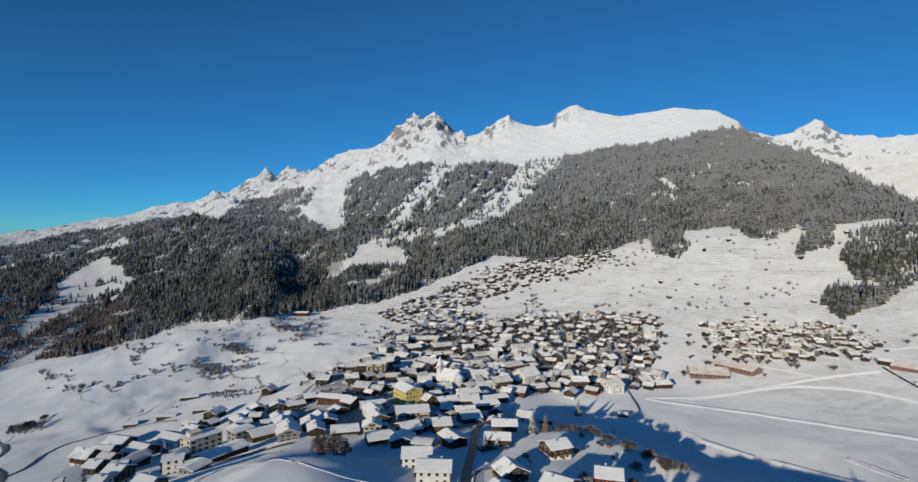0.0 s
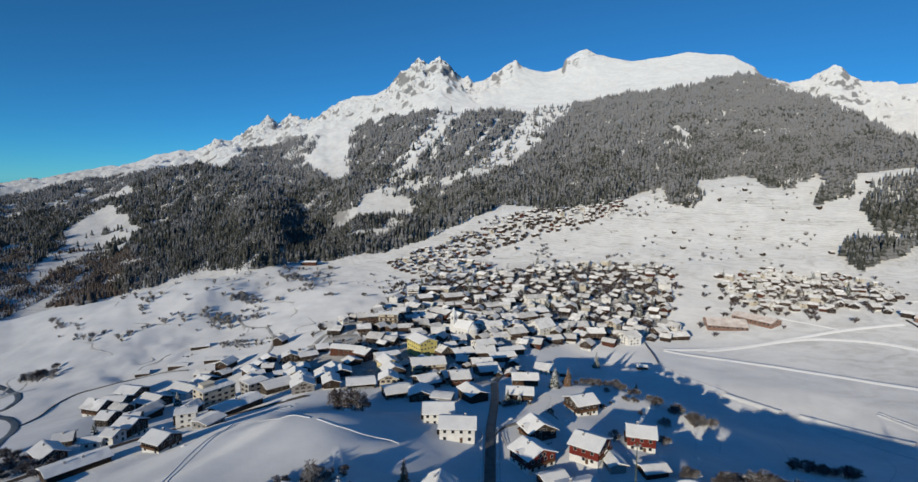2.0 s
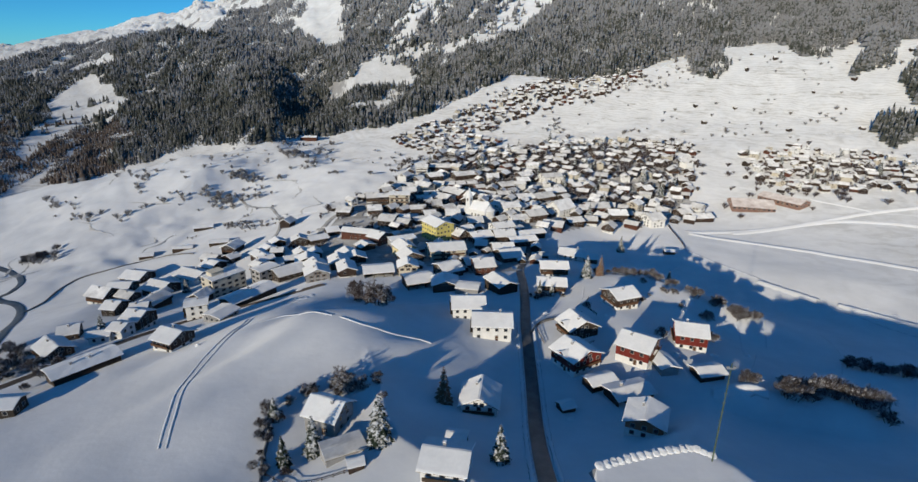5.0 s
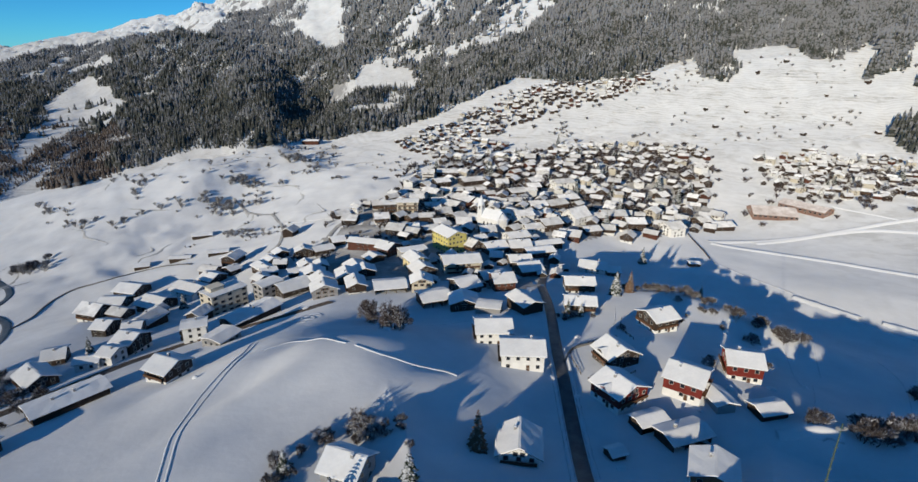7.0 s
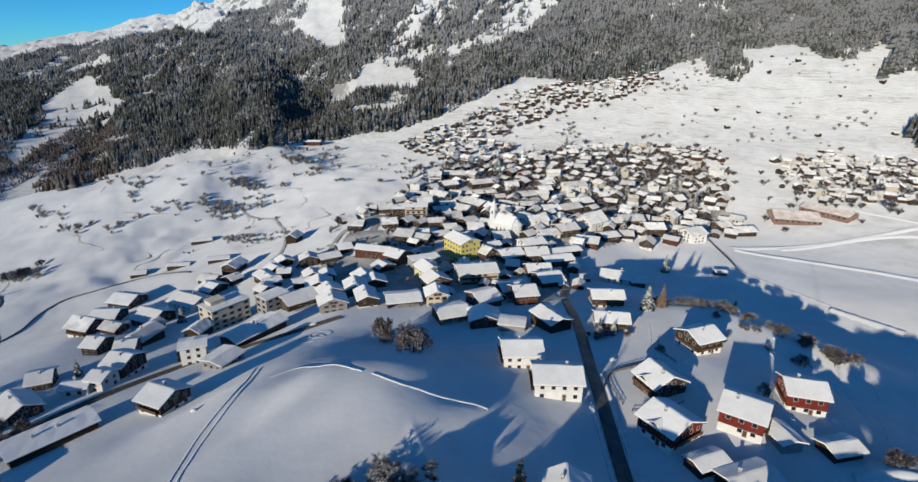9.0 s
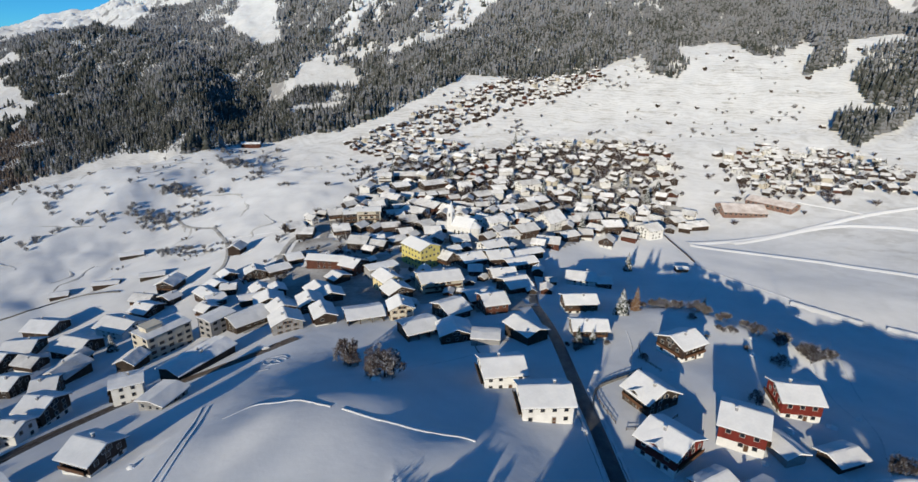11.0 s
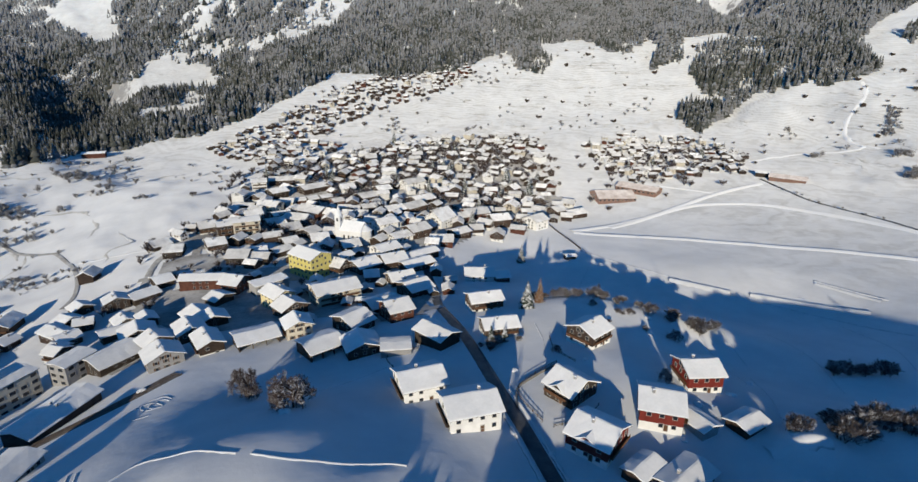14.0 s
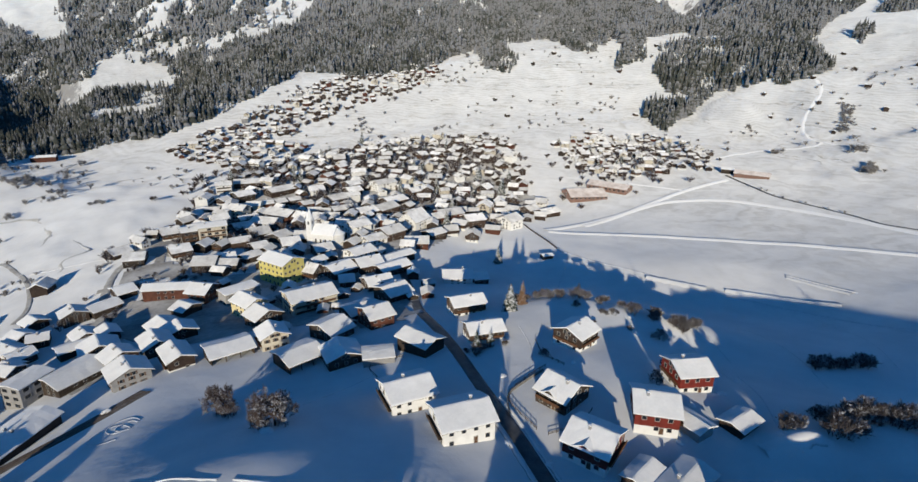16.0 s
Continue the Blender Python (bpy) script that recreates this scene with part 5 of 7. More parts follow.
# ---- church ----
def church(x, y, turn):
    thing = new("church")
    bm = bmesh.new()
    L, W, h = 15.5, 11.2, 9.8
    box(bm, -L / 2, L / 2, -W / 2, W / 2, -4, h)
    extrude_x(bm, -L / 2, L / 2, ((-W / 2, h), (W / 2, h), (0, h + 5.0)))
    part("nave", bm, PLASTER, thing)
    bm = bmesh.new()
    bmesh.ops.create_cone(bm, cap_ends=True, segments=16, radius1=W * 0.42, radius2=W * 0.42, depth=h + 3, matrix=pose(L / 2, 0, h / 2 - 1.5))
    part("apse", bm, PLASTER, thing)
    bm = bmesh.new()
    ye, ze = W / 2 + 0.5, h - 0.4
    extrude_x(bm, -L / 2 - 0.4, L / 2 + 0.3, ((-ye, ze), (0, h + 5.05), (ye, ze), (ye, ze + 0.5), (0, h + 5.6), (-ye, ze + 0.5)))
    bmesh.ops.create_cone(bm, cap_ends=True, segments=16, radius1=W * 0.42 + 0.5, radius2=0.05, depth=3.9, matrix=pose(L / 2, 0, h + 1.95))
    part("roof", bm, ROOF_SNOW, thing, "steep snow-covered roof")
    bm = bmesh.new()
    box(bm, -L / 2 - 4.0, -L / 2 - 0.0, -W / 2 + 0.3, -W / 2 + 4.3, -4, 19)
    tower = part("tower", bm, PLASTER, thing, "square white bell tower")
    bm = bmesh.new()
    bmesh.ops.create_cone(bm, cap_ends=True, segments=8, radius1=2.6, radius2=0.1, depth=7, matrix=pose(-L / 2 - 2, -W / 2 + 2.3, 22.5))
    part("tower_roof", bm, ROOF_SNOW, tower)
    for sx in range(4):
        for sy in (0, 180):
            ob = part("window", WINDOW, None, thing)
            ob.matrix_basis = pose(0, 0, 0, 0, 0, sy) @ pose(-5 + 3.4 * sx, -W / 2 - 0.004, 5) @ Matrix.Diagonal((0.9, 1, 2.0, 1))
    for a in (0, 90, -90):
        ob = part("belfry_window", WINDOW, None, tower)
        ob.matrix_basis = pose(-L / 2 - 2, -W / 2 + 2.3, 16.5, 0, 0, a) @ pose(0, -2.004, 0) @ Matrix.Diagonal((0.9, 1, 1.6, 1))
    HOUSES.append((x, y, 13))
    return set_on_ground(tagged(thing, "white village church with round apse and bell tower", "church"), x, y, turn)


church(26.5, 401, -38)


# ---- the rest of the village ----
KINDS, FAR_KINDS = [], []
_rng = random.Random(5)
for L, W, h, pitch, fin, label, extra in (
        (13, 11, 4.8, 22, "chalet", "brown timber chalet on a white base with snow roof", dict(balcony="s")),
        (12, 11, 5.6, 24, "white", "white plastered house under a thick snow roof", dict(windows="shutters")),
        (14, 11, 4.6, 20, "brown", "weathered brown house with a broad snow-covered roof", dict(balcony="e")),
        (12, 10, 4.4, 22, "dark", "nearly black timber barn with snow on the roof", dict(windows="", chimneys=0)),
        (15, 12, 7.2, 22, "cream", "three-storey cream house with shutters and snow roof", dict(storeys=3, windows="shutters")),
        (10, 9, 3.8, 22, "timber", "small brown stable with a snowy roof", dict(windows="", chimneys=0)),
        (13, 12, 5.2, 26, "chalet", "steep timber chalet with a boarded balcony and snow", dict(balcony="ws")),
        (16, 12, 7.6, 18, "white", "tall white guest house with balconies under snow", dict(storeys=3, balcony="s")),
        (14, 10, 4.2, 20, "redbarn", "reddish-brown boarded barn with a white roof", dict(windows="", chimneys=0)),
        (14, 12, 5.4, 22, "brown", "sun-browned farmhouse with light window frames", dict(windows="plain", balcony="s")),
        (12, 10, 4.8, 24, "grey", "grey rendered house with a snow-laden roof", dict())):
    deep_snow = _rng.uniform(0.3, 0.5)
    for store, sides, most in ((KINDS, 3, 2), (FAR_KINDS, 1, 1)):
        store.append((gable_house("house", L, W, h, pitch, fin, label, seed=200 + len(store), deep=4.0, snow=deep_snow, sides=sides, most=most, door=False, over=1.1, cover=THIN_SNOW, **extra), L, W))


def inside(poly, x, y):
    hit = False
    for (xa, ya), (xb, yb) in zip(poly, poly[1:] + poly[:1]):
        if (ya > y) != (yb > y) and x < (xb - xa) * (y - ya) / (yb - ya) + xa:
            hit = not hit
    return hit


first = set()


def settle(poly, gap, count, seed, turn, spread, group, weights, into=None, big=1.0, kinds=KINDS):
    """Sets houses of the kinds at random, clear of one another, into an outline of the plan."""
    rng = random.Random(seed)
    xs, ys = [p[0] for p in poly], [p[1] for p in poly]
    made = 0
    for _ in range(count * 60):
        if made >= count:
            break
        x, y = rng.uniform(min(xs), max(xs)), rng.uniform(min(ys), max(ys))
        if not inside(poly, x, y):
            continue
        n = rng.choices(range(len(kinds)), weights)[0]
        ob, L, W = kinds[n]
        size = rng.uniform(0.72, 1.12) * big
        reach = 0.5 * math.hypot(L, W) * size
        if any((x - hx) ** 2 + (y - hy) ** 2 < (0.70 * (reach + hr) + gap) ** 2 for hx, hy, hr in HOUSES):
            continue
        a = turn + rng.uniform(-spread, spread) + rng.choice((0, 90, 180, -90))
        m = pose(x, y, ground_z(x, y), 0, 0, a)
        scale = (size * 0.95, size * 0.95, size * rng.uniform(1.0, 1.35))
        HOUSES.append((x, y, reach))
        made += 1
        if into is not None:
            into.append((n, m @ Matrix.Diagonal((*scale, 1))))
            continue
        if ob.name not in first:
            first.add(ob.name)
            ob.matrix_basis = m
        else:
            ob = copy_thing(ob, m)
        ob.scale = scale
        ob["group"] = group


def joined(name, label, rows):
    """Far houses, too many and too small to tell apart, in one mesh."""
    verts, faces, index, slots, base = [], [], [], [], 0
    for n, m in rows:
        for o in KINDS[n][0].children_recursive:
            local = o.matrix_basis if o.parent == KINDS[n][0] else o.parent.matrix_basis @ o.matrix_basis
            w = m @ local
            for mt in o.data.materials:
                if mt not in slots:
                    slots.append(mt)
            verts += [tuple(w @ v.co) for v in o.data.vertices]
            for p in o.data.polygons:
                faces.append([base + i for i in p.vertices])
                index.append(slots.index(o.data.materials[p.material_index]))
            base += len(o.data.vertices)
    me = bpy.data.meshes.new(name)
    me.from_pydata(verts, [], faces)
    for mt in slots:
        me.materials.append(mt)
    me.polygons.foreach_set("material_index", index)
    return tagged(new(name, me), label, "houses", kind="stuff")


CORE = [(-106, 421), (-59, 545), (-20, 690), (60, 700), (140, 745), (250, 755), (312, 690), (275, 585), (234, 504), (225, 440),
        (150, 395), (85, 385), (62, 330), (50, 262), (10, 240), (-20, 270), (-92, 300)]
HAMLET = [(355, 650), (439, 690), (530, 670), (510, 540), (449, 480), (385, 500), (330, 505), (315, 560)]
UPPER = [(-20, 880), (129, 985), (341, 1066), (325, 965), (150, 915), (29, 838), (-20, 700), (-60, 745), (-95, 808)]
WEST = [(-188, 199), (-235, 319), (-190, 345), (-100, 420), (-92, 300), (-70, 290), (-110, 270), (-124, 236)]
far_rows = []
settle([(-95, 440), (-75, 505), (242, 520), (225, 440), (150, 395), (85, 385), (62, 345), (20, 330), (-60, 400)], 0.4, 105, 11, -32, 24,
       "houses of the old village", (4, 4, 5, 7, 2, 4, 4, 2, 6, 5, 2), big=0.84)
NEW_VILLAGE = [(-75, 505), (-59, 545), (-20, 690), (60, 700), (140, 745), (250, 755), (312, 690), (275, 585), (242, 520)]
settle(NEW_VILLAGE, 1.4, 120, 17, -32, 40, "houses of the upper village", (5, 4, 5, 7, 4, 5, 5, 3, 4, 5, 1), None, 0.86, FAR_KINDS)
settle(NEW_VILLAGE, 1.0, 80, 18, -32, 40, "", (5, 3, 6, 7, 4, 6, 5, 2, 4, 6, 1), far_rows, 0.78)
settle([(-34, 690), (-30, 800), (6, 822), (62, 815), (70, 770), (40, 722), (0, 700)], 2.0, 34, 19, -20, 30, "", (5, 4, 6, 6, 3, 5, 5, 2, 4, 5, 1), far_rows, 0.74)
settle(HAMLET, 0.0, 170, 12, -25, 25, "houses of the hamlet by the meadow", (4, 1, 5, 3, 4, 4, 4, 1, 4, 5, 1), far_rows, 0.66)
settle(UPPER, 0.0, 280, 13, 10, 25, "houses of the upper hamlet", (4, 2, 6, 6, 2, 5, 3, 1, 8, 5, 1), far_rows, 0.66)
joined("far_houses", "snow-roofed houses of the hamlets beyond the village", far_rows)
settle([(-60, 300), (-40, 400), (60, 400), (75, 330), (50, 262), (10, 250), (-20, 275)], 0.0, 26, 21, -30, 30, "sheds between the village houses", (0, 0, 1, 5, 0, 4, 0, 0, 3, 0, 0), big=0.62)
settle(WEST, 1.5, 8, 14, 80, 12, "houses along the railway", (4, 2, 6, 6, 1, 4, 3, 1, 0, 5, 1))
# lone hay barns on the slopes above
settle([(330, 760), (420, 1000), (640, 1020), (780, 800), (620, 700), (500, 720)], 40, 14, 15, 10, 30, "hay barns on the slope",
       (0, 0, 0, 6, 0, 2, 0, 0, 0, 0, 0), big=0.62)
settle([(640, 500), (720, 700), (1000, 760), (900, 480)], 45, 12, 16, 10, 30, "hay barns on the slope", (0, 0, 0, 6, 0, 2, 0, 0, 0, 0, 0), big=0.62)
for ob, L, W in KINDS + FAR_KINDS:
    if ob.name not in first:
        for o in list(ob.children_recursive) + [ob]:
            bpy.data.objects.remove(o)


# ---- roads, tracks, water ----
ASPHALT = surface("wet_asphalt", (0.05, 0.053, 0.06), (0.13, 0.135, 0.145), 0.25, 0.45, 0.1, 10)
BALLAST = surface("snowy_ballast", (0.05, 0.045, 0.042), (0.26, 0.25, 0.25), 0.35, 0.9, 0.2, 9)
TRODDEN = surface("trodden_snow", (0.26, 0.25, 0.245), (0.52, 0.52, 0.52), 0.3, 0.85, 0.2, 8)
PACKED = surface("packed_snow", (0.88, 0.88, 0.89), (0.94, 0.94, 0.94), 0.4, 0.7, 0.2, 8)
WATER = surface("stream_water", (0.015, 0.02, 0.026), (0.04, 0.05, 0.055), 0.3, 0.15, 0.1, 6)
RAIL = surface("rail_steel", (0.10, 0.07, 0.05), (0.22, 0.17, 0.14), 0.8, 0.4, 0.0)
TYRED = surface("tyre_marked_snow", (0.60, 0.61, 0.63), (0.84, 0.85, 0.87), 0.5, 0.85, 0.3, 6)
STONE = surface("field_stone", (0.12, 0.115, 0.11), (0.30, 0.29, 0.28), 0.9, 0.9, 0.4, 6)


def smooth_line(points, step=3.0):
    """Points along an even curve through the given ones."""
    p = [Vector((*q, 0)) for q in points]
    p = [p[0] * 2 - p[1]] + p + [p[-1] * 2 - p[-2]]
    out = []
    for a, b, c, d in zip(p, p[1:], p[2:], p[3:]):
        n = max(2, int((c - b).length / step))
        for i in range(n):
            t = i / n
            out.append(0.5 * ((2 * b) + (c - a) * t + (2 * a - 5 * b + 4 * c - d) * t * t + (3 * b - a - 3 * c + d) * t ** 3))
    out.append(p[-2])
    return out


def ribbon(name, points, profile, material, label, category="", step=3.0, wander=0.0, kind="structure"):
    """A strip laid along a line; profile: (across, height over the ground) pairs."""
    line = smooth_line(points, step)
    rng = random.Random(len(points) * 31 + int(points[0][0]))
    side = []
    for i, q in enumerate(line):
        d = (line[min(i + 1, len(line) - 1)] - line[max(i - 1, 0)]).normalized()
        side.append(Vector((d.y, -d.x, 0)))
    xs, ys, hs = [], [], []
    for q, s in zip(line, side):
        w = 1 + rng.uniform(-wander, wander)
        for u, h in profile:
            xs.append(q.x + s.x * u * w)
            ys.append(q.y + s.y * u * w)
            hs.append(h)
    z = heights(np.array(xs), np.array(ys))[0] + np.array(hs)
    n = len(profile)
    i = np.arange((len(line) - 1) * n).reshape(-1, n)[:, :-1]
    faces = np.stack([i, i + 1, i + 1 + n, i + n], -1).reshape(-1, 4)
    ob = mesh_object(name, np.stack([xs, ys, z], -1), faces, material)
    return tagged(ob, label, category, kind=kind)


def strip(w, lift=0.12):
    return ((-w / 2 - 0.3, -0.3), (-w / 2, lift), (-w / 6, lift + 0.02), (w / 6, lift + 0.02), (w / 2, lift), (w / 2 + 0.3, -0.3))


def bank(w, h):
    return ((-w, -0.25), (-w * 0.55, h * 0.7), (0, h), (w * 0.55, h * 0.7), (w, -0.25))


ROAD = [(20, -160), (24, -60), (27, 20), (29, 60), (31, 95), (34, 129), (35.5, 153), (37, 178), (40, 207), (42, 232), (44, 264), (52, 300), (60, 345)]
ribbon("road", ROAD, strip(4.1, 0.16), ASPHALT, "dark wet village road cleared of snow", "road")
for s in (-1, 1):
    ribbon("snow_bank", [(x + s * 3.2, y) for x, y in ROAD[:8]], bank(0.8, 0.5), SNOW, "ploughed snow bank beside the road", "snow bank", 1.5, 0.25)
RAILWAY = [(-170, 112), (-147, 146), (-139, 158), (-131, 174), (-120, 191), (-107, 206), (-78, 226), (-62, 240)]
ribbon("railway", RAILWAY, strip(5.2, 0.2), BALLAST, "dark railway bed between snow banks", "railway")
for s in (-1.7, -0.25, 0.5, 1.95):
    ribbon("rail", [(x + s * 0.8, y - s * 0.6) for x, y in RAILWAY], ((-0.05, 0.2), (-0.05, 0.42), (0.05, 0.42), (0.05, 0.2)), RAIL, "steel rail on the railway bed", "rail")
# yard snow toned down for both trampling and the shade between houses
SHADED_YARD = surface("trampled_and_shaded_snow", (0.24, 0.228, 0.22), (0.58, 0.575, 0.57), 0.06, 0.9, 0.3, 9)


def village_yards():
    """Trampled snow of the yards, draped over the ground between the houses; its dark tone includes their shade."""
    gx, gy = np.meshgrid(np.arange(-120, 330, 5.0), np.arange(235, 770, 5.0))
    z = heights(gx, gy)[0] + 0.3
    rag = fbm(gx / 30, gy / 30, 3, 47)
    keep = in_outline(CORE, gx + 14 * rag, gy + 14 * rag) & (fbm(gx / 24, gy / 24, 2, 53) > -0.45)
    n = gx.shape[1]
    i = np.arange(gx.size).reshape(gx.shape)[:-1, :-1][keep[:-1, :-1] & keep[1:, :-1] & keep[:-1, 1:] & keep[1:, 1:]]
    faces = np.stack([i, i + 1, i + 1 + n, i + n], -1)
    used_points, faces = np.unique(faces, return_inverse=True)
    verts = np.stack([gx, gy, z], -1).reshape(-1, 3)[used_points]
    tagged(mesh_object("village_yards", verts, faces.reshape(-1, 4), SHADED_YARD), "trampled snow between the village houses, darkened for the shade there", "yard", kind="structure")


village_yards()
ribbon("lane", [(-90, 262), (-60, 285), (-40, 300), (-10, 330), (20, 350), (60, 345)], strip(4.0, 0.14), TRODDEN, "trodden village lane", "lane")
ribbon("lane", [(60, 345), (75, 400), (110, 450), (150, 500), (200, 560)], strip(4.0, 0.14), TRODDEN, "trodden village lane", "lane")
# crossing lanes added so that their dark snow stands for shade between houses
for way in ([(-85, 420), (-40, 400), (0, 395), (40, 392), (75, 400)], [(20, 350), (-10, 390), (-20, 430), (0, 480), (20, 540), (10, 620)],
            [(110, 450), (60, 470), (10, 500), (-40, 530)], [(150, 500), (110, 540), (60, 570), (10, 600)], [(75, 400), (90, 470), (110, 540), (130, 620), (170, 700)],
            [(200, 560), (160, 590), (110, 640), (60, 690)], [(200, 560), (230, 620), (260, 690)], [(-60, 285), (-90, 330), (-95, 390), (-85, 420)], [(-40, 300), (-50, 340), (-40, 400)]):
    ribbon("lane", way, strip(4.4, 0.14), TRODDEN, "trodden lane between the houses, added to darken the shaded gaps", "lane", wander=0.15)
ribbon("field_road", [(-430, 430), (-401, 410), (-357, 386), (-316, 348), (-301, 322), (-303, 310), (-276, 294), (-257, 274), (-220, 223), (-199, 191), (-187, 169)], strip(4.6, 0.2), ASPHALT, "dark field road winding down over the snow", "road")
ribbon("field_wall", [(-256, 276), (-258, 293), (-266, 322), (-262, 340), (-247, 353), (-232, 376), (-193, 364)], ((-0.5, -0.3), (-0.45, 0.7), (0.45, 0.7), (0.5, -0.3)), STONE, "low dry-stone wall along the snow field", "wall", 2.0, 0.2)
ribbon("farm_track", [(-240, 560), (-215, 525), (-187, 496), (-171, 478), (-152, 443), (-137, 398), (-132, 373), (-134, 358)], strip(2.6, 0.14), TRODDEN, "winding farm track with bare edges", "track")
ribbon("footpath", [(-150, 448), (-129, 440), (-106, 434)], strip(2.0, 0.12), PACKED, "trodden path from the track to the barns", "path")
for s in (-1.0, 1.0):
    ribbon("ski_track", [(-66 + s, 92), (-69.5 + s, 104), (-73 + s, 116), (-75 + s, 131), (-73.5 + s, 152), (-77 + s, 180)], bank(0.45, 0.22), SNOW, "pressed track over the snowy dome", "track", 2.0, 0.3)
ribbon("snow_bank", [(-67, 165), (-60, 171), (-51, 168), (-42, 162), (-37, 159)], bank(0.42, 0.25), PACKED, "snow bank on the crest of the field", "snow bank", 1.5, 0.7)
ribbon("snow_bank", [(-34, 157.5), (-28, 155), (-21, 153), (-12, 151), (0, 148.6)], bank(0.42, 0.28), PACKED, "snow bank on the crest of the field", "snow bank", 1.5, 0.7)
ribbon("ski_trail", [(196, 398), (252, 357), (306, 300), (352, 238), (390, 180)], bank(4.6, 0.8), PACKED, "groomed cross-country trail on the meadow", "trail")
ribbon("ski_trail", [(196, 402), (273, 416), (324, 423), (355, 413), (384, 388), (402, 325), (404, 254), (404, 190)], bank(4.6, 0.8), PACKED, "groomed cross-country trail round the meadow", "trail")
ribbon("ski_trail", [(232, 403), (309, 424), (378, 440), (432, 444)], bank(4.0, 0.8), PACKED, "groomed cross-country trail to the stables", "trail")
ribbon("ski_trail", [(345, 486), (363, 459), (374, 440)], bank(1.6, 0.5), PACKED, "short groomed trail below the halls", "trail")
ribbon("stream", [(446, 458), (424, 378), (417, 318), (410, 285), (414, 258), (416, 200)], strip(2.4, 0.16), WATER, "dark brook between snowy edges", "stream")
# no ditch is cut: a grey strip painted as the bank's shaded face
ribbon("ditch", [(172, 350), (184, 312), (208, 262), (228, 222), (240, 172), (262, 130)], strip(1.6, 0.10), TYRED, "grey strip at the meadow's edge for the bank's shaded face", "ditch")
ribbon("snow_bank", [(192, 284), (203, 270), (212, 258)], bank(3.2, 1.3), SNOW, "snow bank along the meadow's edge", "snow bank", 2.0, 0.3)
ribbon("snow_bank", [(220, 252), (232, 236), (243, 219), (250, 208)], bank(2.6, 1.0), SNOW, "snow bank along the meadow's edge", "snow bank", 2.0, 0.35)
ribbon("field_wall", [(262, 248), (266, 230), (269, 213)], ((-0.5, -0.3), (-0.4, 0.6), (0.4, 0.6), (0.5, -0.3)), TYRED, "low snowed-in field wall on the meadow", "wall", 2.0, 0.3)
ribbon("snow_bank", [(260, 246), (263.5, 229), (266, 214)], bank(2.0, 0.6), SNOW, "snow drift beside the field wall", "snow bank", 2.0, 0.35)
ribbon("fence_line", [(186, 420), (180, 380), (174, 352)], ((-0.12, 0), (-0.1, 0.9), (0.1, 0.9), (0.12, 0)), BROWN, "timber fence at the meadow's corner", "fence", 2.0)
ribbon("footpath", [(768, 606), (736, 575), (694, 561), (655, 525), (630, 469)], bank(3.0, 0.6), PACKED, "footpath up the sunny slope", "path", 4.0)
ribbon("footpath", [(655, 525), (625, 487), (587, 515), (538, 520), (486, 512)], bank(3.0, 0.6), PACKED, "trodden path along the foot of the slope", "path", 4.0)
ribbon("snow_bank", [(93, 130.5), (100, 128.5), (108, 125.5)], ((-3.4, -0.3), (-1.8, 0.25), (0.2, 0.7), (1.4, 0.7), (3.4, -0.3)), SNOW, "sunlit snow bank below the thicket", "snow bank", 1.5, 0.2)
ribbon("garden_wall", [(-42.5, 104), (-40, 96), (-38.5, 88), (-36, 79)], ((-0.35, -0.3), (-0.3, 1.1), (0.3, 1.1), (0.35, -0.3)), STONE, "dark stone wall round the grey house's garden", "wall", 1.5)
ribbon("garden_wall", [(38, 168), (43, 178), (52, 183), (60, 186)], ((-0.25, -0.3), (-0.22, 0.8), (0.22, 0.8), (0.25, -0.3)), STONE, "snow-topped wall beside the road", "wall", 1.5)


# ---- trees ----
def bark_material(name, dark, frost, cover):
    m, n, l, p = mat(name, 0.9)
    p.inputs["Specular IOR Level"].default_value = 0.1
    geo = n.new("ShaderNodeNewGeometry")
    a = noise_tex(n, l, 0.9, 4, geo.outputs["Position"], 0.7)
    sep = n.new("ShaderNodeSeparateXYZ")
    l.new(geo.outputs["Normal"], sep.inputs[0])
    up = n.new("ShaderNodeMath")
    up.operation = 'MULTIPLY_ADD'
    l.new(sep.outputs[2], up.inputs[0])
    up.inputs[1].default_value = 0.30
    l.new(a.outputs[0], up.inputs[2])
    fr = ramp(n, ((cover, (0, 0, 0)), (cover + 0.12, (1, 1, 1))))
    l.new(up.outputs[0], fr.inputs[0])
    mix = n.new("ShaderNodeMix")
    mix.data_type = 'RGBA'
    l.new(fr.outputs[0], mix.inputs[0])
    mix.inputs[6].default_value = (*dark, 1)
    mix.inputs[7].default_value = (*frost, 1)
    l.new(mix.outputs[2], p.inputs["Base Color"])
    return m


BARK = bark_material("bark", (0.055, 0.04, 0.032), (0.5, 0.5, 0.5), 0.78)
TWIGS = bark_material("frosted_twigs", (0.084, 0.070, 0.067), (0.72, 0.74, 0.79), 0.61)
TREE_TWIGS = bark_material("tree_twigs", (0.095, 0.072, 0.067), (0.68, 0.70, 0.74), 0.63)
SPRUCE = bark_material("snowy_needles", (0.026, 0.038, 0.026), (0.74, 0.75, 0.77), 0.71)


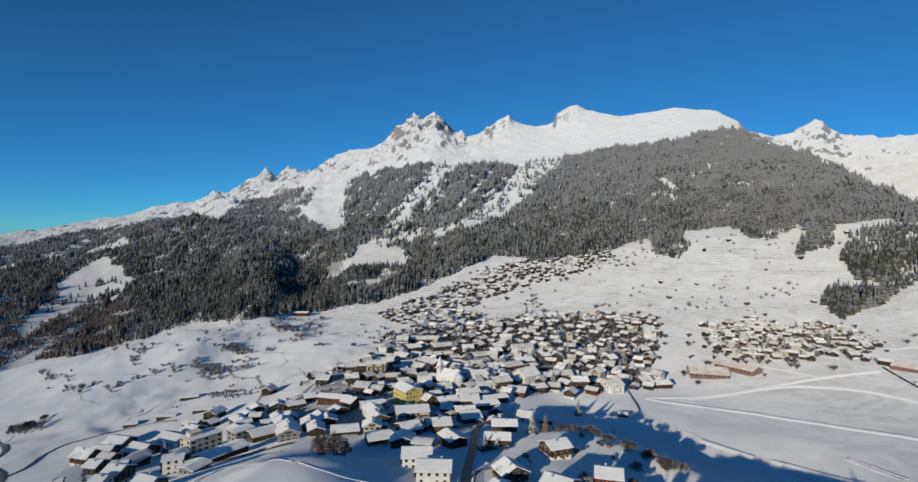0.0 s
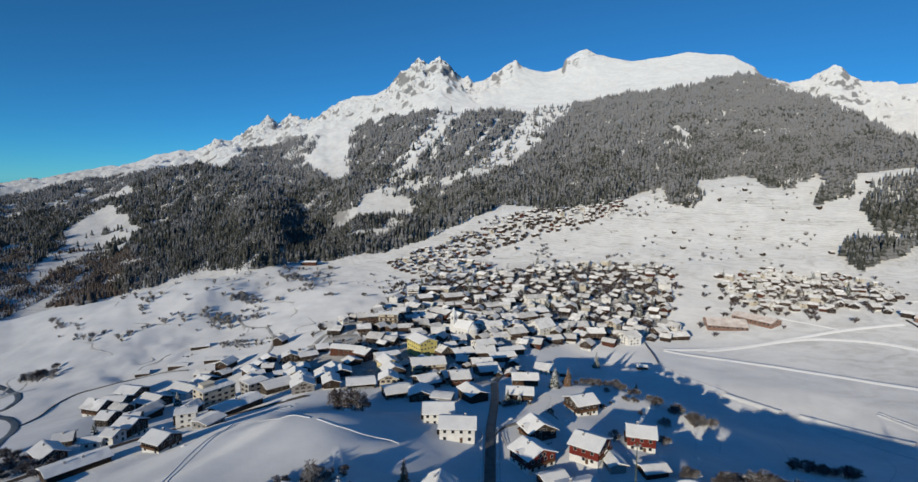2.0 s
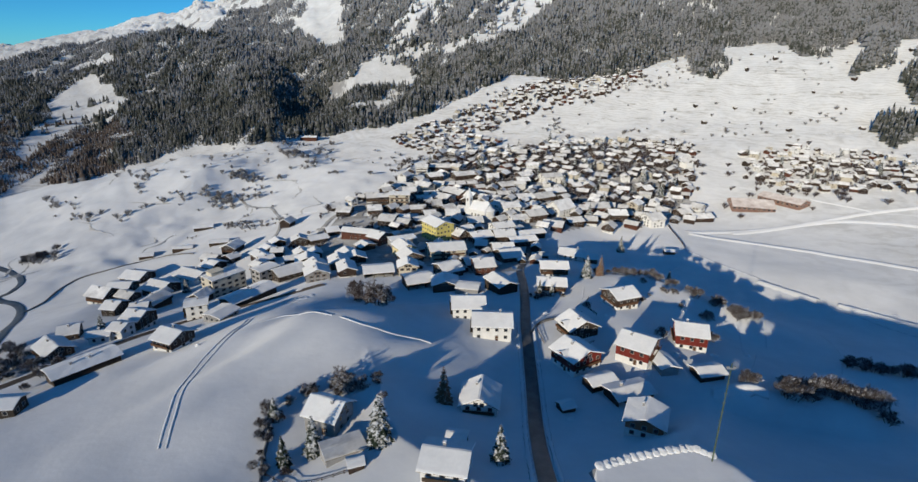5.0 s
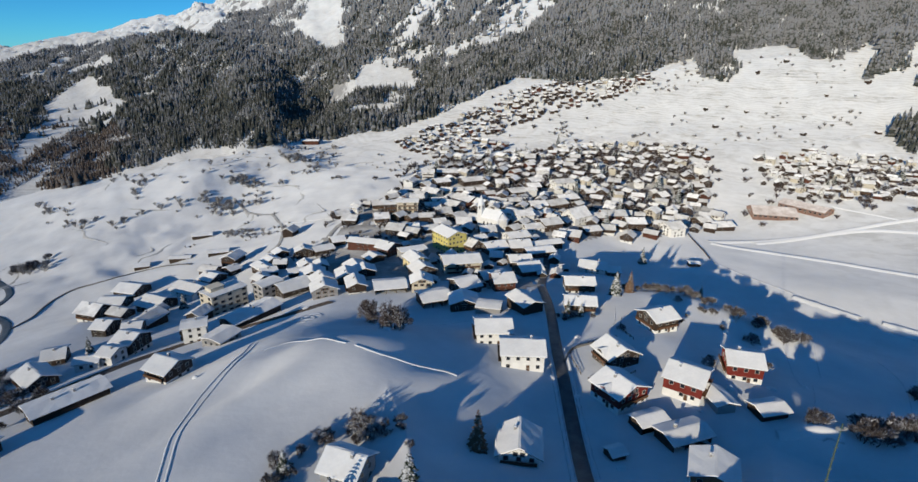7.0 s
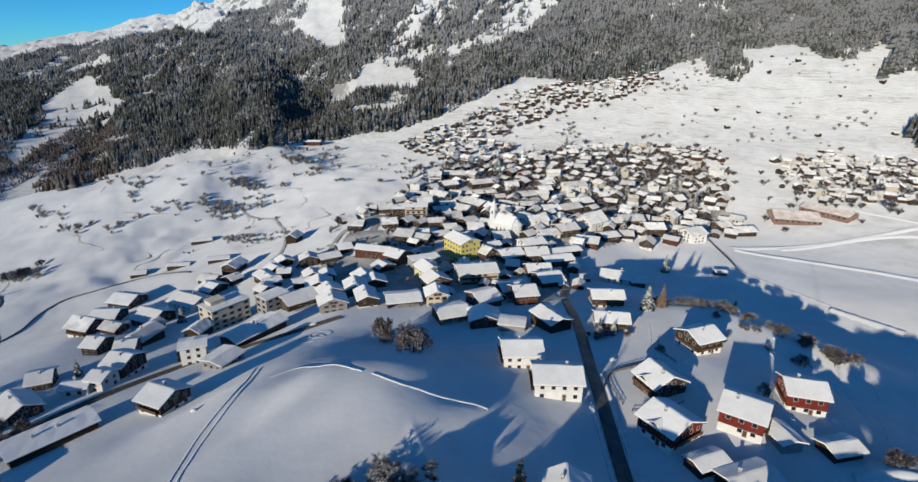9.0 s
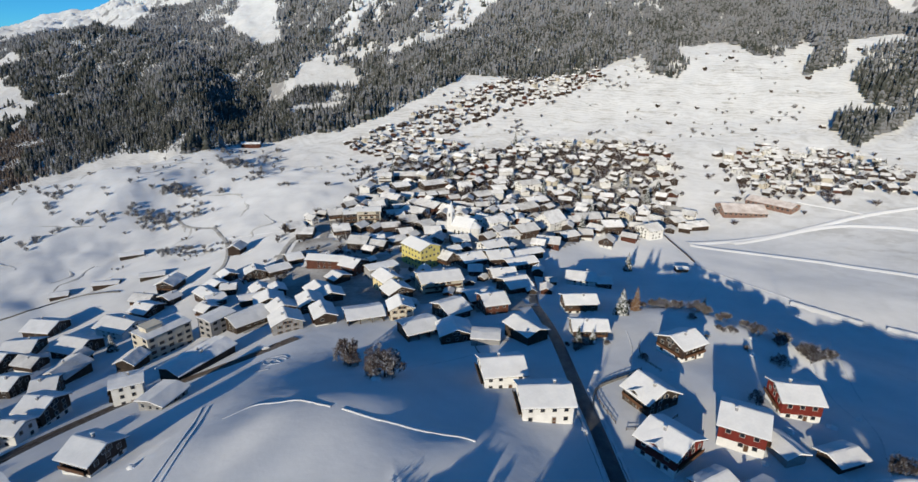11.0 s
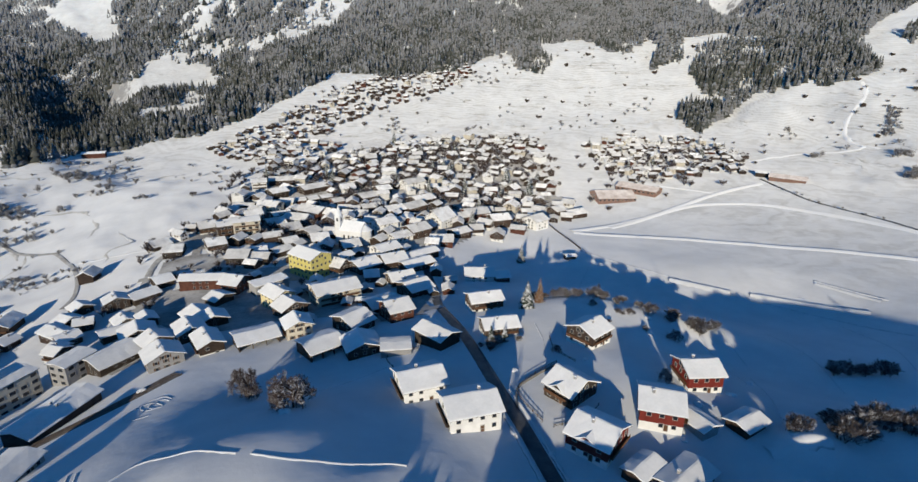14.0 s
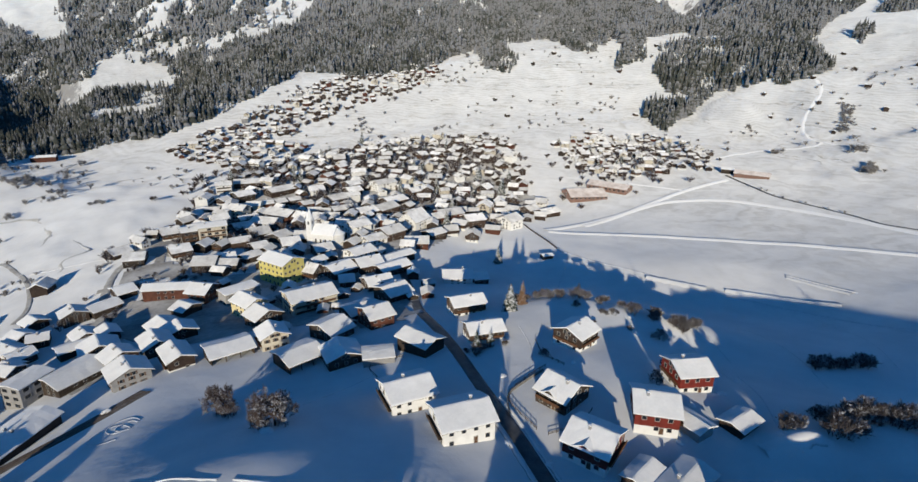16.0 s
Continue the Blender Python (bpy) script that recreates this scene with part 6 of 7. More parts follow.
def limb(v, f, a, b, ra, rb):
    d = (b - a).normalized()
    s = d.orthogonal().normalized()
    t = d.cross(s)
    base = len(v)
    for c, r in ((a, ra), (b, rb)):
        for k in range(3):
            w = 2.0944 * k
            v.append(c + (s * math.cos(w) + t * math.sin(w)) * r)
    for k in range(3):
        j = (k + 1) % 3
        f.append((base + k, base + j, base + 3 + j, base + 3 + k))


def bare_tree(name, tall, wide, stems, seed, label):
    """A leafless tree or shrub: trunk or stems, limbs, boughs and frosted twigs."""
    rng = random.Random(seed)
    thing = new(name)
    tv, tf, cv, cf = [], [], [], []

    def grow(a, d, length, r, level):
        b = a + d * length
        limb(tv if level < 2 else cv, tf if level < 2 else cf, a, b, max(r, 0.042), max(r * 0.62, 0.03))
        if level >= 4:
            return
        for _ in range((9, 7, 6, 5)[level]):
            if stems == 1:
                way = Vector((rng.gauss(0, 1), rng.gauss(0, 1), rng.gauss(0.25 if level == 0 else 0.05, 0.8)))
                e = (d * (0.35 if level == 0 else 0.75) + way.normalized() * 0.9).normalized()
                grow(a + d * length * rng.uniform(0.5, 1.0), e, length * rng.uniform(0.52, 0.72), r * 0.55, level + 1)
                continue
            e = (d + Vector((rng.uniform(-1, 1) * wide, rng.uniform(-1, 1) * wide, rng.uniform(-0.35, 0.55)))).normalized()
            grow(a + d * length * rng.uniform(0.45, 1.0), e, length * rng.uniform(0.55, 0.8), r * 0.55, level + 1)
    for s in range(stems):
        lean = 0.1 if stems == 1 else 0.55
        d = Vector((rng.uniform(-lean, lean), rng.uniform(-lean, lean), 1)).normalized()
        grow(Vector((rng.uniform(-0.2, 0.2) * stems, rng.uniform(-0.2, 0.2) * stems, -0.4)), d, tall * 0.34, tall * (0.028 if stems == 1 else 0.016), 0 if stems == 1 else 1)
    for nm, v, f, m in (("trunk", tv, tf, BARK), ("crown", cv, cf, TREE_TWIGS if stems == 1 else TWIGS)):
        if v:
            me = bpy.data.meshes.new(nm)
            me.from_pydata(v, [], f)
            me.materials.append(m)
            part(nm, me, None, thing)
    return tagged(thing, label, "tree" if stems == 1 else "shrub")


def spruce(name, tall, seed, label, needles=None):
    """Trunk and whorls of drooping boughs, each a folded blade with a snow-laden back."""
    rng = random.Random(seed)
    thing = new(name)
    bm = bmesh.new()
    bmesh.ops.create_cone(bm, cap_ends=True, segments=7, radius1=tall * 0.02, radius2=0.02, depth=tall * 0.97, matrix=pose(0, 0, tall * 0.47))
    part("trunk", bm, BARK, thing)
    v, f = [], []
    whorls = int(tall * 1.3)
    for w in range(whorls):
        q = w / whorls
        z = tall * (0.08 + 0.88 * q)
        reach = tall * 0.27 * (1 - q) ** 0.85 + 0.15
        n = max(5, int(11 * (1 - q)))
        for b in range(n):
            a = 6.283 * (b + rng.uniform(-0.3, 0.3)) / n + w * 0.7
            r = reach * rng.uniform(0.75, 1.15)
            d, s = Vector((math.cos(a), math.sin(a), 0)), Vector((-math.sin(a), math.cos(a), 0))
            half = r * 0.30 + 0.14
            droop = r * rng.uniform(0.28, 0.5)
            base = len(v)
            mid = d * r * 0.55
            v += [Vector((0, 0, z)), mid + s * half + Vector((0, 0, z - droop * 0.75)), mid + Vector((0, 0, z - droop * 0.30)), mid - s * half + Vector((0, 0, z - droop * 0.75)),
                  d * r + Vector((0, 0, z - droop))]
            f += [(base, base + 2, base + 1), (base, base + 3, base + 2), (base + 1, base + 2, base + 4), (base + 2, base + 3, base + 4)]
    me = bpy.data.meshes.new("crown")
    me.from_pydata(v, [], f)
    me.materials.append(needles or SPRUCE)
    part("crown", me, None, thing)
    return tagged(thing, label, "tree")


def far_scrub(name, label, lines, seed, twigs=None, clear=1.0):
    """Low leafless scrub, too thick to count: light shrubs of few twigs in one mesh."""
    rng = random.Random(seed)
    kinds = []
    for _ in range(6):
        v, f = [], []
        for s in range(4):
            d = Vector((rng.uniform(-0.6, 0.6), rng.uniform(-0.6, 0.6), 1)).normalized()
            limb(v, f, Vector((0, 0, -0.3)), d * 1.5, 0.10, 0.07)
            for _ in range(6):
                e = (d + Vector((rng.uniform(-0.9, 0.9), rng.uniform(-0.9, 0.9), rng.uniform(-0.3, 0.5)))).normalized()
                a = d * rng.uniform(0.5, 1.5)
                b = a + e * rng.uniform(0.9, 1.5)
                limb(v, f, a, b, 0.09, 0.06)
                for _ in range(4):
                    g = (e + Vector((rng.uniform(-0.9, 0.9), rng.uniform(-0.9, 0.9), rng.uniform(-0.3, 0.5)))).normalized()
                    c = a + (b - a) * rng.uniform(0.4, 1)
                    limb(v, f, c, c + g * rng.uniform(0.6, 1.1), 0.07, 0.045)
        kinds.append((np.array([tuple(q) for q in v]), np.array(f)))
    xs, ys, ss = [], [], []
    for points, count, spread, size in lines:
        line = smooth_line(points, 4)
        for _ in range(count):
            q = rng.choice(line)
            x, y = q.x + rng.gauss(0, spread), q.y + rng.gauss(0, spread)
            if not any((x - hx) ** 2 + (y - hy) ** 2 < (clear * hr + 1) ** 2 for hx, hy, hr in HOUSES):
                xs.append(x)
                ys.append(y)
                ss.append(size * rng.uniform(0.6, 1.5))
    zs = heights(np.array(xs), np.array(ys))[0]
    verts, faces, base = [], [], 0
    for x, y, z, s in zip(xs, ys, zs, ss):
        v, f = rng.choice(kinds)
        a = rng.uniform(0, 6.28)
        c, n = math.cos(a) * s, math.sin(a) * s
        verts.append(np.stack([x + v[:, 0] * c - v[:, 1] * n, y + v[:, 0] * n + v[:, 1] * c, z - 0.1 + v[:, 2] * s * rng.uniform(0.75, 1.1)], -1))
        faces.append(f + base)
        base += len(v)
    return tagged(mesh_object(name, np.concatenate(verts), np.concatenate(faces), twigs or SCRUB, smooth=False), label, "scrub", kind="stuff")


SCRUB = bark_material("scrub_twigs", (0.25, 0.232, 0.225), (0.56, 0.565, 0.58), 0.53)
SHRUBS = [bare_tree("shrub", 5.0 + 0.6 * i, 0.85, 5, 40 + i, "leafless shrub with frosted twigs in the snow") for i in range(4)]
TREES = [bare_tree("bare_tree", 9 + i, 0.9, 1, 60 + i, "leafless round tree powdered with rime") for i in range(3)]
SPRUCES = [spruce("spruce", 12 + 2 * i, 80 + i, "snow-laden spruce beside the houses") for i in range(3)]
LARCH = bark_material("larch_twigs", (0.19, 0.11, 0.068), (0.5, 0.48, 0.46), 0.76)
LARCHES = [spruce("larch", 13, 90, "leafless brown larch at the terrace edge", LARCH)]
used = set()


def plant(kinds, x, y, size=1.0, group="", seed=0, slim=1.0):
    rng = random.Random(int(x * 13 + y * 7) + seed)
    ob = rng.choice(kinds)
    m = pose(x, y, ground_z(x, y) - 0.1, 0, 0, rng.uniform(0, 360))
    if ob.name not in used:
        used.add(ob.name)
        ob.matrix_basis = m
    else:
        ob = copy_thing(ob, m)
    s = size * rng.uniform(0.85, 1.2)
    ob.scale = (s, s, s * rng.uniform(0.9, 1.15) * slim)
    if group:
        ob["group"] = group
    return ob


def hedge(points, count, spread, size, group, seed=1, kinds=None, within=None):
    line = smooth_line(points, 4)
    rng = random.Random(seed)
    for _ in range(count):
        q = rng.choice(line)
        x, y = q.x + rng.gauss(0, spread), q.y + rng.gauss(0, spread)
        if any((x - hx) ** 2 + (y - hy) ** 2 < (hr + 1) ** 2 for hx, hy, hr in HOUSES):
            continue
        if within and not inside(within, x, y):
            continue
        plant(kinds or SHRUBS, x, y, size * rng.uniform(0.7, 1.3), group, seed)


# by the near houses
for x, y, s in ((-37, 205, 1.05), (-39, 209, 0.85), (-24, 183, 1.1), (-21, 187, 0.9), (-27, 187, 0.85)):
    plant(TREES, x, y, s * 1.1, slim=1.5)
for x, y, s in ((-25, 118.5, 1.25), (-18.5, 116, 0.8), (-35, 114, 0.55), (-38, 109, 0.6)):
    plant(TREES, x, y, s)
for x, y, s in ((-9.5, 89, 1.15), (-26.5, 90.5, 0.95), (19.8, 83, 0.62), (-40.5, 103, 0.55), (-33, 86.5, 0.6),
                (75, 237, 0.85), (125, 345, 1.0), (47, 210, 0.55), (53, 211, 0.6), (-150, 268, 0.75), (-147, 190, 0.7), (128, 262, 0.6)):
    plant(SPRUCES, x, y, s, "spruces among the houses")
# the row along the brow behind the viewer, whose long shadows reach the meadow
brow = random.Random(8)
for u in range(12, 200, 7):
    u, back = u + brow.uniform(-3, 3), brow.uniform(-150, -128)
    if brow.random() < 0.75:
        plant(SPRUCES if brow.random() < 0.6 else LARCHES, 110 + back * 0.5 + u * 0.866, 145 + back * 0.866 - u * 0.5, brow.uniform(0.75, 1.25), "spruces on the brow")
plant(LARCHES, 83, 241, 0.85)
plant(LARCHES, 5.5, 116, 0.85)
for x, y, s in ((87.5, 164, 0.6), (121.6, 198.5, 0.75), (66, 195, 0.4), (112, 205, 0.5), (100, 226, 0.6)):
    plant(TREES, x, y, s)
hedge([(-41, 96), (-40, 104), (-36, 111), (-26, 116), (-16, 117), (-12, 110)], 18, 1.2, 0.55, "garden shrubs round the grey house", 2)
hedge([(78, 249), (100, 240), (118, 228), (134, 214)], 26, 2.2, 0.85, "shrubs along the terrace edge", 3)
hedge([(136, 205), (141, 206), (147, 205)], 10, 1.6, 0.9, "shrubs along the terrace edge", 4)
hedge([(116, 130), (124, 127.5), (132, 124.5), (139, 119)], 30, 1.9, 1.15, "thicket below the red chalets", 5)
hedge([(97, 136), (105, 133)], 6, 1.0, 0.95, "thicket below the red chalets", 6)
hedge([(163, 163), (171, 160), (180, 157)], 14, 1.6, 1.05, "thicket in the shaded hollow", 7)
hedge([(46, 208), (62, 212)], 8, 2.0, 0.7, "garden shrubs by the terrace chalets", 8)
hedge([(95, 200), (100, 212), (110, 216)], 6, 2.0, 0.6, "garden shrubs by the terrace chalets", 9)
hedge([(104, 168), (112, 178)], 4, 2.0, 0.7, "garden shrubs by the terrace chalets", 19)
hedge([(-185, 187), (-166, 168), (-145, 151), (-130, 139)], 26, 3.5, 1.0, "bare bushes along the railway", 10)
hedge([(-156, 148), (-172, 158)], 10, 3.0, 1.0, "bare bushes along the railway", 11)
hedge([(-346, 401), (-345, 411)], 10, 3.5, 1.5, "bushes at the field road", 12)
hedge([(-43, 106), (-39, 91), (-35, 79)], 16, 1.0, 0.5, "garden shrubs round the grey house", 13)
hedge([(-30, 84), (-20, 87), (-12, 94)], 12, 1.2, 0.45, "garden shrubs round the grey house", 14)
for x, y, size in ((-184, 184, 0.8), (-170, 172, 0.7), (-160, 160, 0.75), (-43, 105, 0.6)):
    plant(TREES, x, y, size)
# hedgerows and scrub of the fields and slopes
far_scrub("western_scrub", "frosted leafless scrub and hedgerows on the western fields", (
    ([(-448, 560), (-380, 505), (-337, 480), (-300, 515), (-262, 555)], 37, 6.9, 1.58),
    ([(-250, 510), (-219, 536), (-203, 582), (-178, 640), (-180, 720), (-185, 780)], 44, 9.2, 1.58),
    ([(-350, 405), (-330, 395)], 11, 5.8, 1.87), ([(-330, 620), (-260, 690), (-230, 640), (-300, 560)], 22, 20.7, 1.40),
    ([(-170, 470), (-150, 440), (-170, 400)], 8, 9.2, 0.85), ([(-100, 620), (-60, 680), (-110, 740)], 22, 14.9, 1.12),
    ([(-220, 692), (-188, 680)], 42, 8, 1.5), ([(-252, 596), (-228, 588)], 38, 6, 1.5), ([(-254, 545), (-232, 528)], 36, 6, 1.4), ([(-136, 588), (-131, 586)], 9, 3, 1.3),
    ([(-197, 441), (-158, 424)], 34, 4, 0.95), ([(-300, 740), (-250, 760), (-190, 730)], 40, 12, 1.3),
    ([(-420, 640), (-360, 590), (-330, 545)], 18, 9.2, 1.50), ([(-230, 420), (-205, 470), (-190, 500)], 8, 6.9, 0.75)), 31)
far_scrub("slope_scrub", "leafless scrub scattered over the snowy slopes above the village", (
    ([(60, 960), (180, 900), (330, 860), (440, 800), (560, 880)], 30, 40, 1.44), ([(300, 960), (380, 960), (460, 1000)], 66, 20, 1.70),
    ([(470, 900), (600, 960), (680, 900)], 36, 34, 1.53), ([(600, 470), (680, 520), (760, 560), (860, 560)], 50, 34, 1.27), ([(715, 520), (735, 530)], 26, 5, 1.5), ([(684, 500), (706, 512)], 26, 5, 1.5), ([(605, 430), (622, 440)], 18, 5, 1.5), ([(556, 384), (570, 394)], 22, 5, 1.6), ([(562, 496), (569, 498)], 10, 2, 1.5),
    ([(620, 600), (650, 590)], 14, 5, 1.2),
    ([(150, 850), (170, 880)], 15, 8, 1.44), ([(250, 800), (285, 812)], 10, 7, 1.44), ([(330, 760), (420, 740), (470, 760)], 18, 16, 1.44),
    ([(520, 780), (560, 800), (590, 850)], 15, 14, 1.53), ([(416, 310), (424, 378), (440, 440)], 18, 2, 0.68)), 32)
# gardens of the village
hedge([(-60, 480), (20, 560), (120, 650), (240, 700)], 40, 40, 1.15, "garden trees of the village", 22, SHRUBS + TREES[:1])
hedge([(80, 420), (150, 480), (220, 560), (280, 640)], 36, 26, 1.0, "garden trees of the village", 23)
for x, y, size in ((173, 686, 0.9), (145, 671, 0.85), (150, 676, 0.75), (139, 775, 1.0), (146, 770, 0.8), (132, 768, 0.7), (166, 690, 0.7), (158, 664, 0.8), (90, 742, 0.8), (215, 700, 0.75)):
    plant(SPRUCES, x, y, size, "spruces among the houses")
hedge([(100, 420), (180, 520), (60, 640), (240, 680)], 60, 45, 0.9, "spruces among the houses", 24, SPRUCES, CORE)
hedge([(340, 560), (420, 600), (490, 620)], 40, 40, 0.8, "spruces of the hamlet", 25, SPRUCES, HAMLET)
hedge([(330, 520), (420, 560), (500, 600)], 14, 32, 0.9, "garden trees of the hamlet", 26)
far_scrub("village_scrub", "bare brown bushes and small trees in the village gardens", (([(-60, 430), (20, 470), (120, 480), (210, 500)], 300, 26, 1.8), ([(-30, 600), (60, 640), (160, 680), (260, 680)], 420, 36, 1.9), ([(40, 530), (140, 590), (240, 600)], 260, 26, 1.8), ([(-100, 330), (-60, 380), (-10, 300)], 60, 14, 1.2)), 34, TREE_TWIGS, 0.72)
far_scrub("hamlet_scrub", "bare garden bushes between the houses of the hamlets", (([(0, 830), (120, 950), (300, 1010)], 170, 24, 1.7), ([(330, 520), (420, 560), (500, 600)], 240, 34, 1.6)), 33, TREE_TWIGS, 0.72)
for ob in SHRUBS + TREES + SPRUCES + LARCHES:
    if ob.name not in used:
        for o in list(ob.children_recursive) + [ob]:
            bpy.data.objects.remove(o)


# ---- fences, heaps of cleared snow, tyre marks ----
def fence(points, label, gap=2.2, tall=1.1):
    """Posts with two rails between them, each piece a part."""
    thing = new("garden_fence")
    line = smooth_line(points, gap)
    bm = bmesh.new()
    box(bm, -0.07, 0.07, -0.07, 0.07, -0.4, tall)
    post = finish(bm, "post", [BROWN])
    bm = bmesh.new()
    box(bm, 0, 1, -0.03, 0.03, -0.06, 0.06)
    rail = finish(bm, "rail", [BROWN])
    feet = [Vector((q.x, q.y, ground_z(q.x, q.y))) for q in line]
    for a in feet:
        part("post", post, None, thing).matrix_basis = Matrix.Translation(a)
    for a, b in zip(feet, feet[1:]):
        d = b - a
        turn = Vector((1, 0, 0)).rotation_difference(d.normalized()).to_matrix().to_4x4()
        for h in (0.45, 0.9):
            part("board", rail, None, thing).matrix_basis = Matrix.Translation(a + Vector((0, 0, h))) @ turn @ Matrix.Diagonal((d.length, 1, 1, 1))
    return tagged(thing, label, "fence")


fence([(42, 160), (41, 172), (44, 179), (52, 184), (62, 188)], "weathered timber garden fence beside the road")
fence([(44, 157), (54, 157), (61, 161)], "timber fence between two snowy gardens")
fence([(68, 186), (66, 196), (69, 206)], "low timber fence before the dark chalet")
fence([(-36, 82), (-26, 78), (-14, 80)], "timber fence below the grey house's garden")
fence([(10, 206), (10, 218), (22, 219)], "timber fence round a snowy yard")


def snow_heap(x, y, wide, tall, seed):
    rng = random.Random(seed)
    bm = bmesh.new()
    bmesh.ops.create_icosphere(bm, subdivisions=3, radius=1.0)
    off = Vector((rng.uniform(0, 50), rng.uniform(0, 50), 0))
    for v in bm.verts:
        v.co *= 1 + 0.35 * noise.noise(v.co * 1.3 + off) + 0.14 * noise.noise(v.co * 3.4 + off)
        v.co.x, v.co.y, v.co.z = v.co.x * wide, v.co.y * wide * rng.uniform(0.68, 0.72), v.co.z * tall
    thing = new("snow_mound", finish(bm, "snow_mound", [ROOF_SNOW]))
    thing.matrix_basis = pose(x, y, ground_z(x, y), 0, 0, rng.uniform(0, 180))
    return tagged(thing, "mound of cleared snow beside the path", "snow mound")


for i, (x, y, w, h) in enumerate(((43, 114, 1.6, 0.6), (-26, 178, 2.2, 0.7), (121, 162, 1.5, 0.8), (89, 152, 1.5, 0.8), (104, 154, 1.6, 0.9), (86, 149, 1.2, 0.7),
                                  (38.5, 148, 1.1, 0.6), (32, 158, 1.0, 0.6), (47, 189, 1.4, 0.7), (72, 186, 1.2, 0.6), (112, 202, 1.6, 0.9), (120, 214, 1.5, 0.9),
                                  (62, 140, 1.3, 0.6), (75, 141, 1.2, 0.6), (-84, 150, 1.3, 0.6), (-100, 196, 1.6, 0.8), (-72, 232, 1.8, 0.8), (-20, 246, 1.5, 0.7))):
    snow_heap(x, y, w, h, 300 + i)
for cx, cy, r in ((-65, 217, 4.5), (-64, 216, 3.0), (-68, 213, 5.5)):
    ribbon("tyre_track", [(cx + r * math.cos(a), cy + r * math.sin(a)) for a in (0.2, 1.2, 2.2, 3.2, 4.2, 5.2)], bank(0.35, 0.16), TYRED, "curved tyre track in the snow of the goods yard", "track", 1.0, 0.2)
for way in ([(120, 162), (126, 175), (132, 188), (136, 200)],
            [(60, 192), (66, 205), (70, 220)], [(-20, 200), (-5, 205), (8, 210)], [(100, 130), (115, 148), (128, 168)], [(150, 150), (166, 174), (178, 204)], [(138, 178), (158, 214), (186, 246)], [(120, 255), (135, 290), (160, 320)], [(190, 150), (214, 176), (226, 205)]):
    ribbon("foot_track", way, bank(0.28, 0.12), TYRED, "trodden foot track across the snow", "track", 1.0, 0.4)


# ---- grassy banks of the old field terraces ----
GRASS = surface("withered_grass", (0.40, 0.39, 0.375), (0.74, 0.74, 0.745), 0.12, 0.95, 0.2, 9)


def terrace_banks(name, label, x0, x1, y0, y1, count, seed, tall):
    """Low banks that follow the slope's level lines; withered grass shows through the snow on them."""
    rng = random.Random(seed)
    verts, faces = [], []
    for _ in range(count):
        x, y = rng.uniform(x0, x1), rng.uniform(y0, y1)
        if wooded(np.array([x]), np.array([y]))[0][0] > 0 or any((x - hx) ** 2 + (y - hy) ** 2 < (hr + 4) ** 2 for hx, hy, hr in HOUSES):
            continue
        steps = rng.randint(4, 15)
        base = len(verts)
        for s in range(steps + 1):
            g = heights(np.array([x, x + 8, x]), np.array([y, y, y + 8]))[0]
            d = Vector((g[1] - g[0], g[2] - g[0]))
            if d.length < 1e-4:
                break
            d.normalize()
            w = rng.uniform(0.7, 1.3) * math.sin(math.pi * (s + 0.3) / (steps + 0.6))
            for across, up in ((-1.5, -0.3), (-0.5, tall * 0.55), (0.3, tall), (2.2, -0.3)):
                px, py = x + d.x * across * w, y + d.y * across * w
                verts.append((px, py, float(g[0]) + (g[1] - g[0]) / 8 * d.x * across * w + (g[2] - g[0]) / 8 * d.y * across * w + up * w))
            x, y = x + d.y * 6, y - d.x * 6
        rows = (len(verts) - base) // 4
        for r in range(rows - 1):
            for c in range(3):
                i = base + r * 4 + c
                faces.append((i, i + 1, i + 5, i + 4))
    tagged(mesh_object(name, verts, faces, GRASS), label, "field banks", kind="stuff")


terrace_banks("terrace_banks", "withered grassy banks of old field terraces in snow", 60, 640, 720, 1040, 110, 71, 0.6)
terrace_banks("field_banks", "half-buried grassy field banks on the western slope", -420, -110, 380, 760, 30, 72, 0.6)
terrace_banks("slope_banks", "withered grassy banks on the sunny eastern slope", 560, 1000, 430, 700, 50, 73, 0.5)


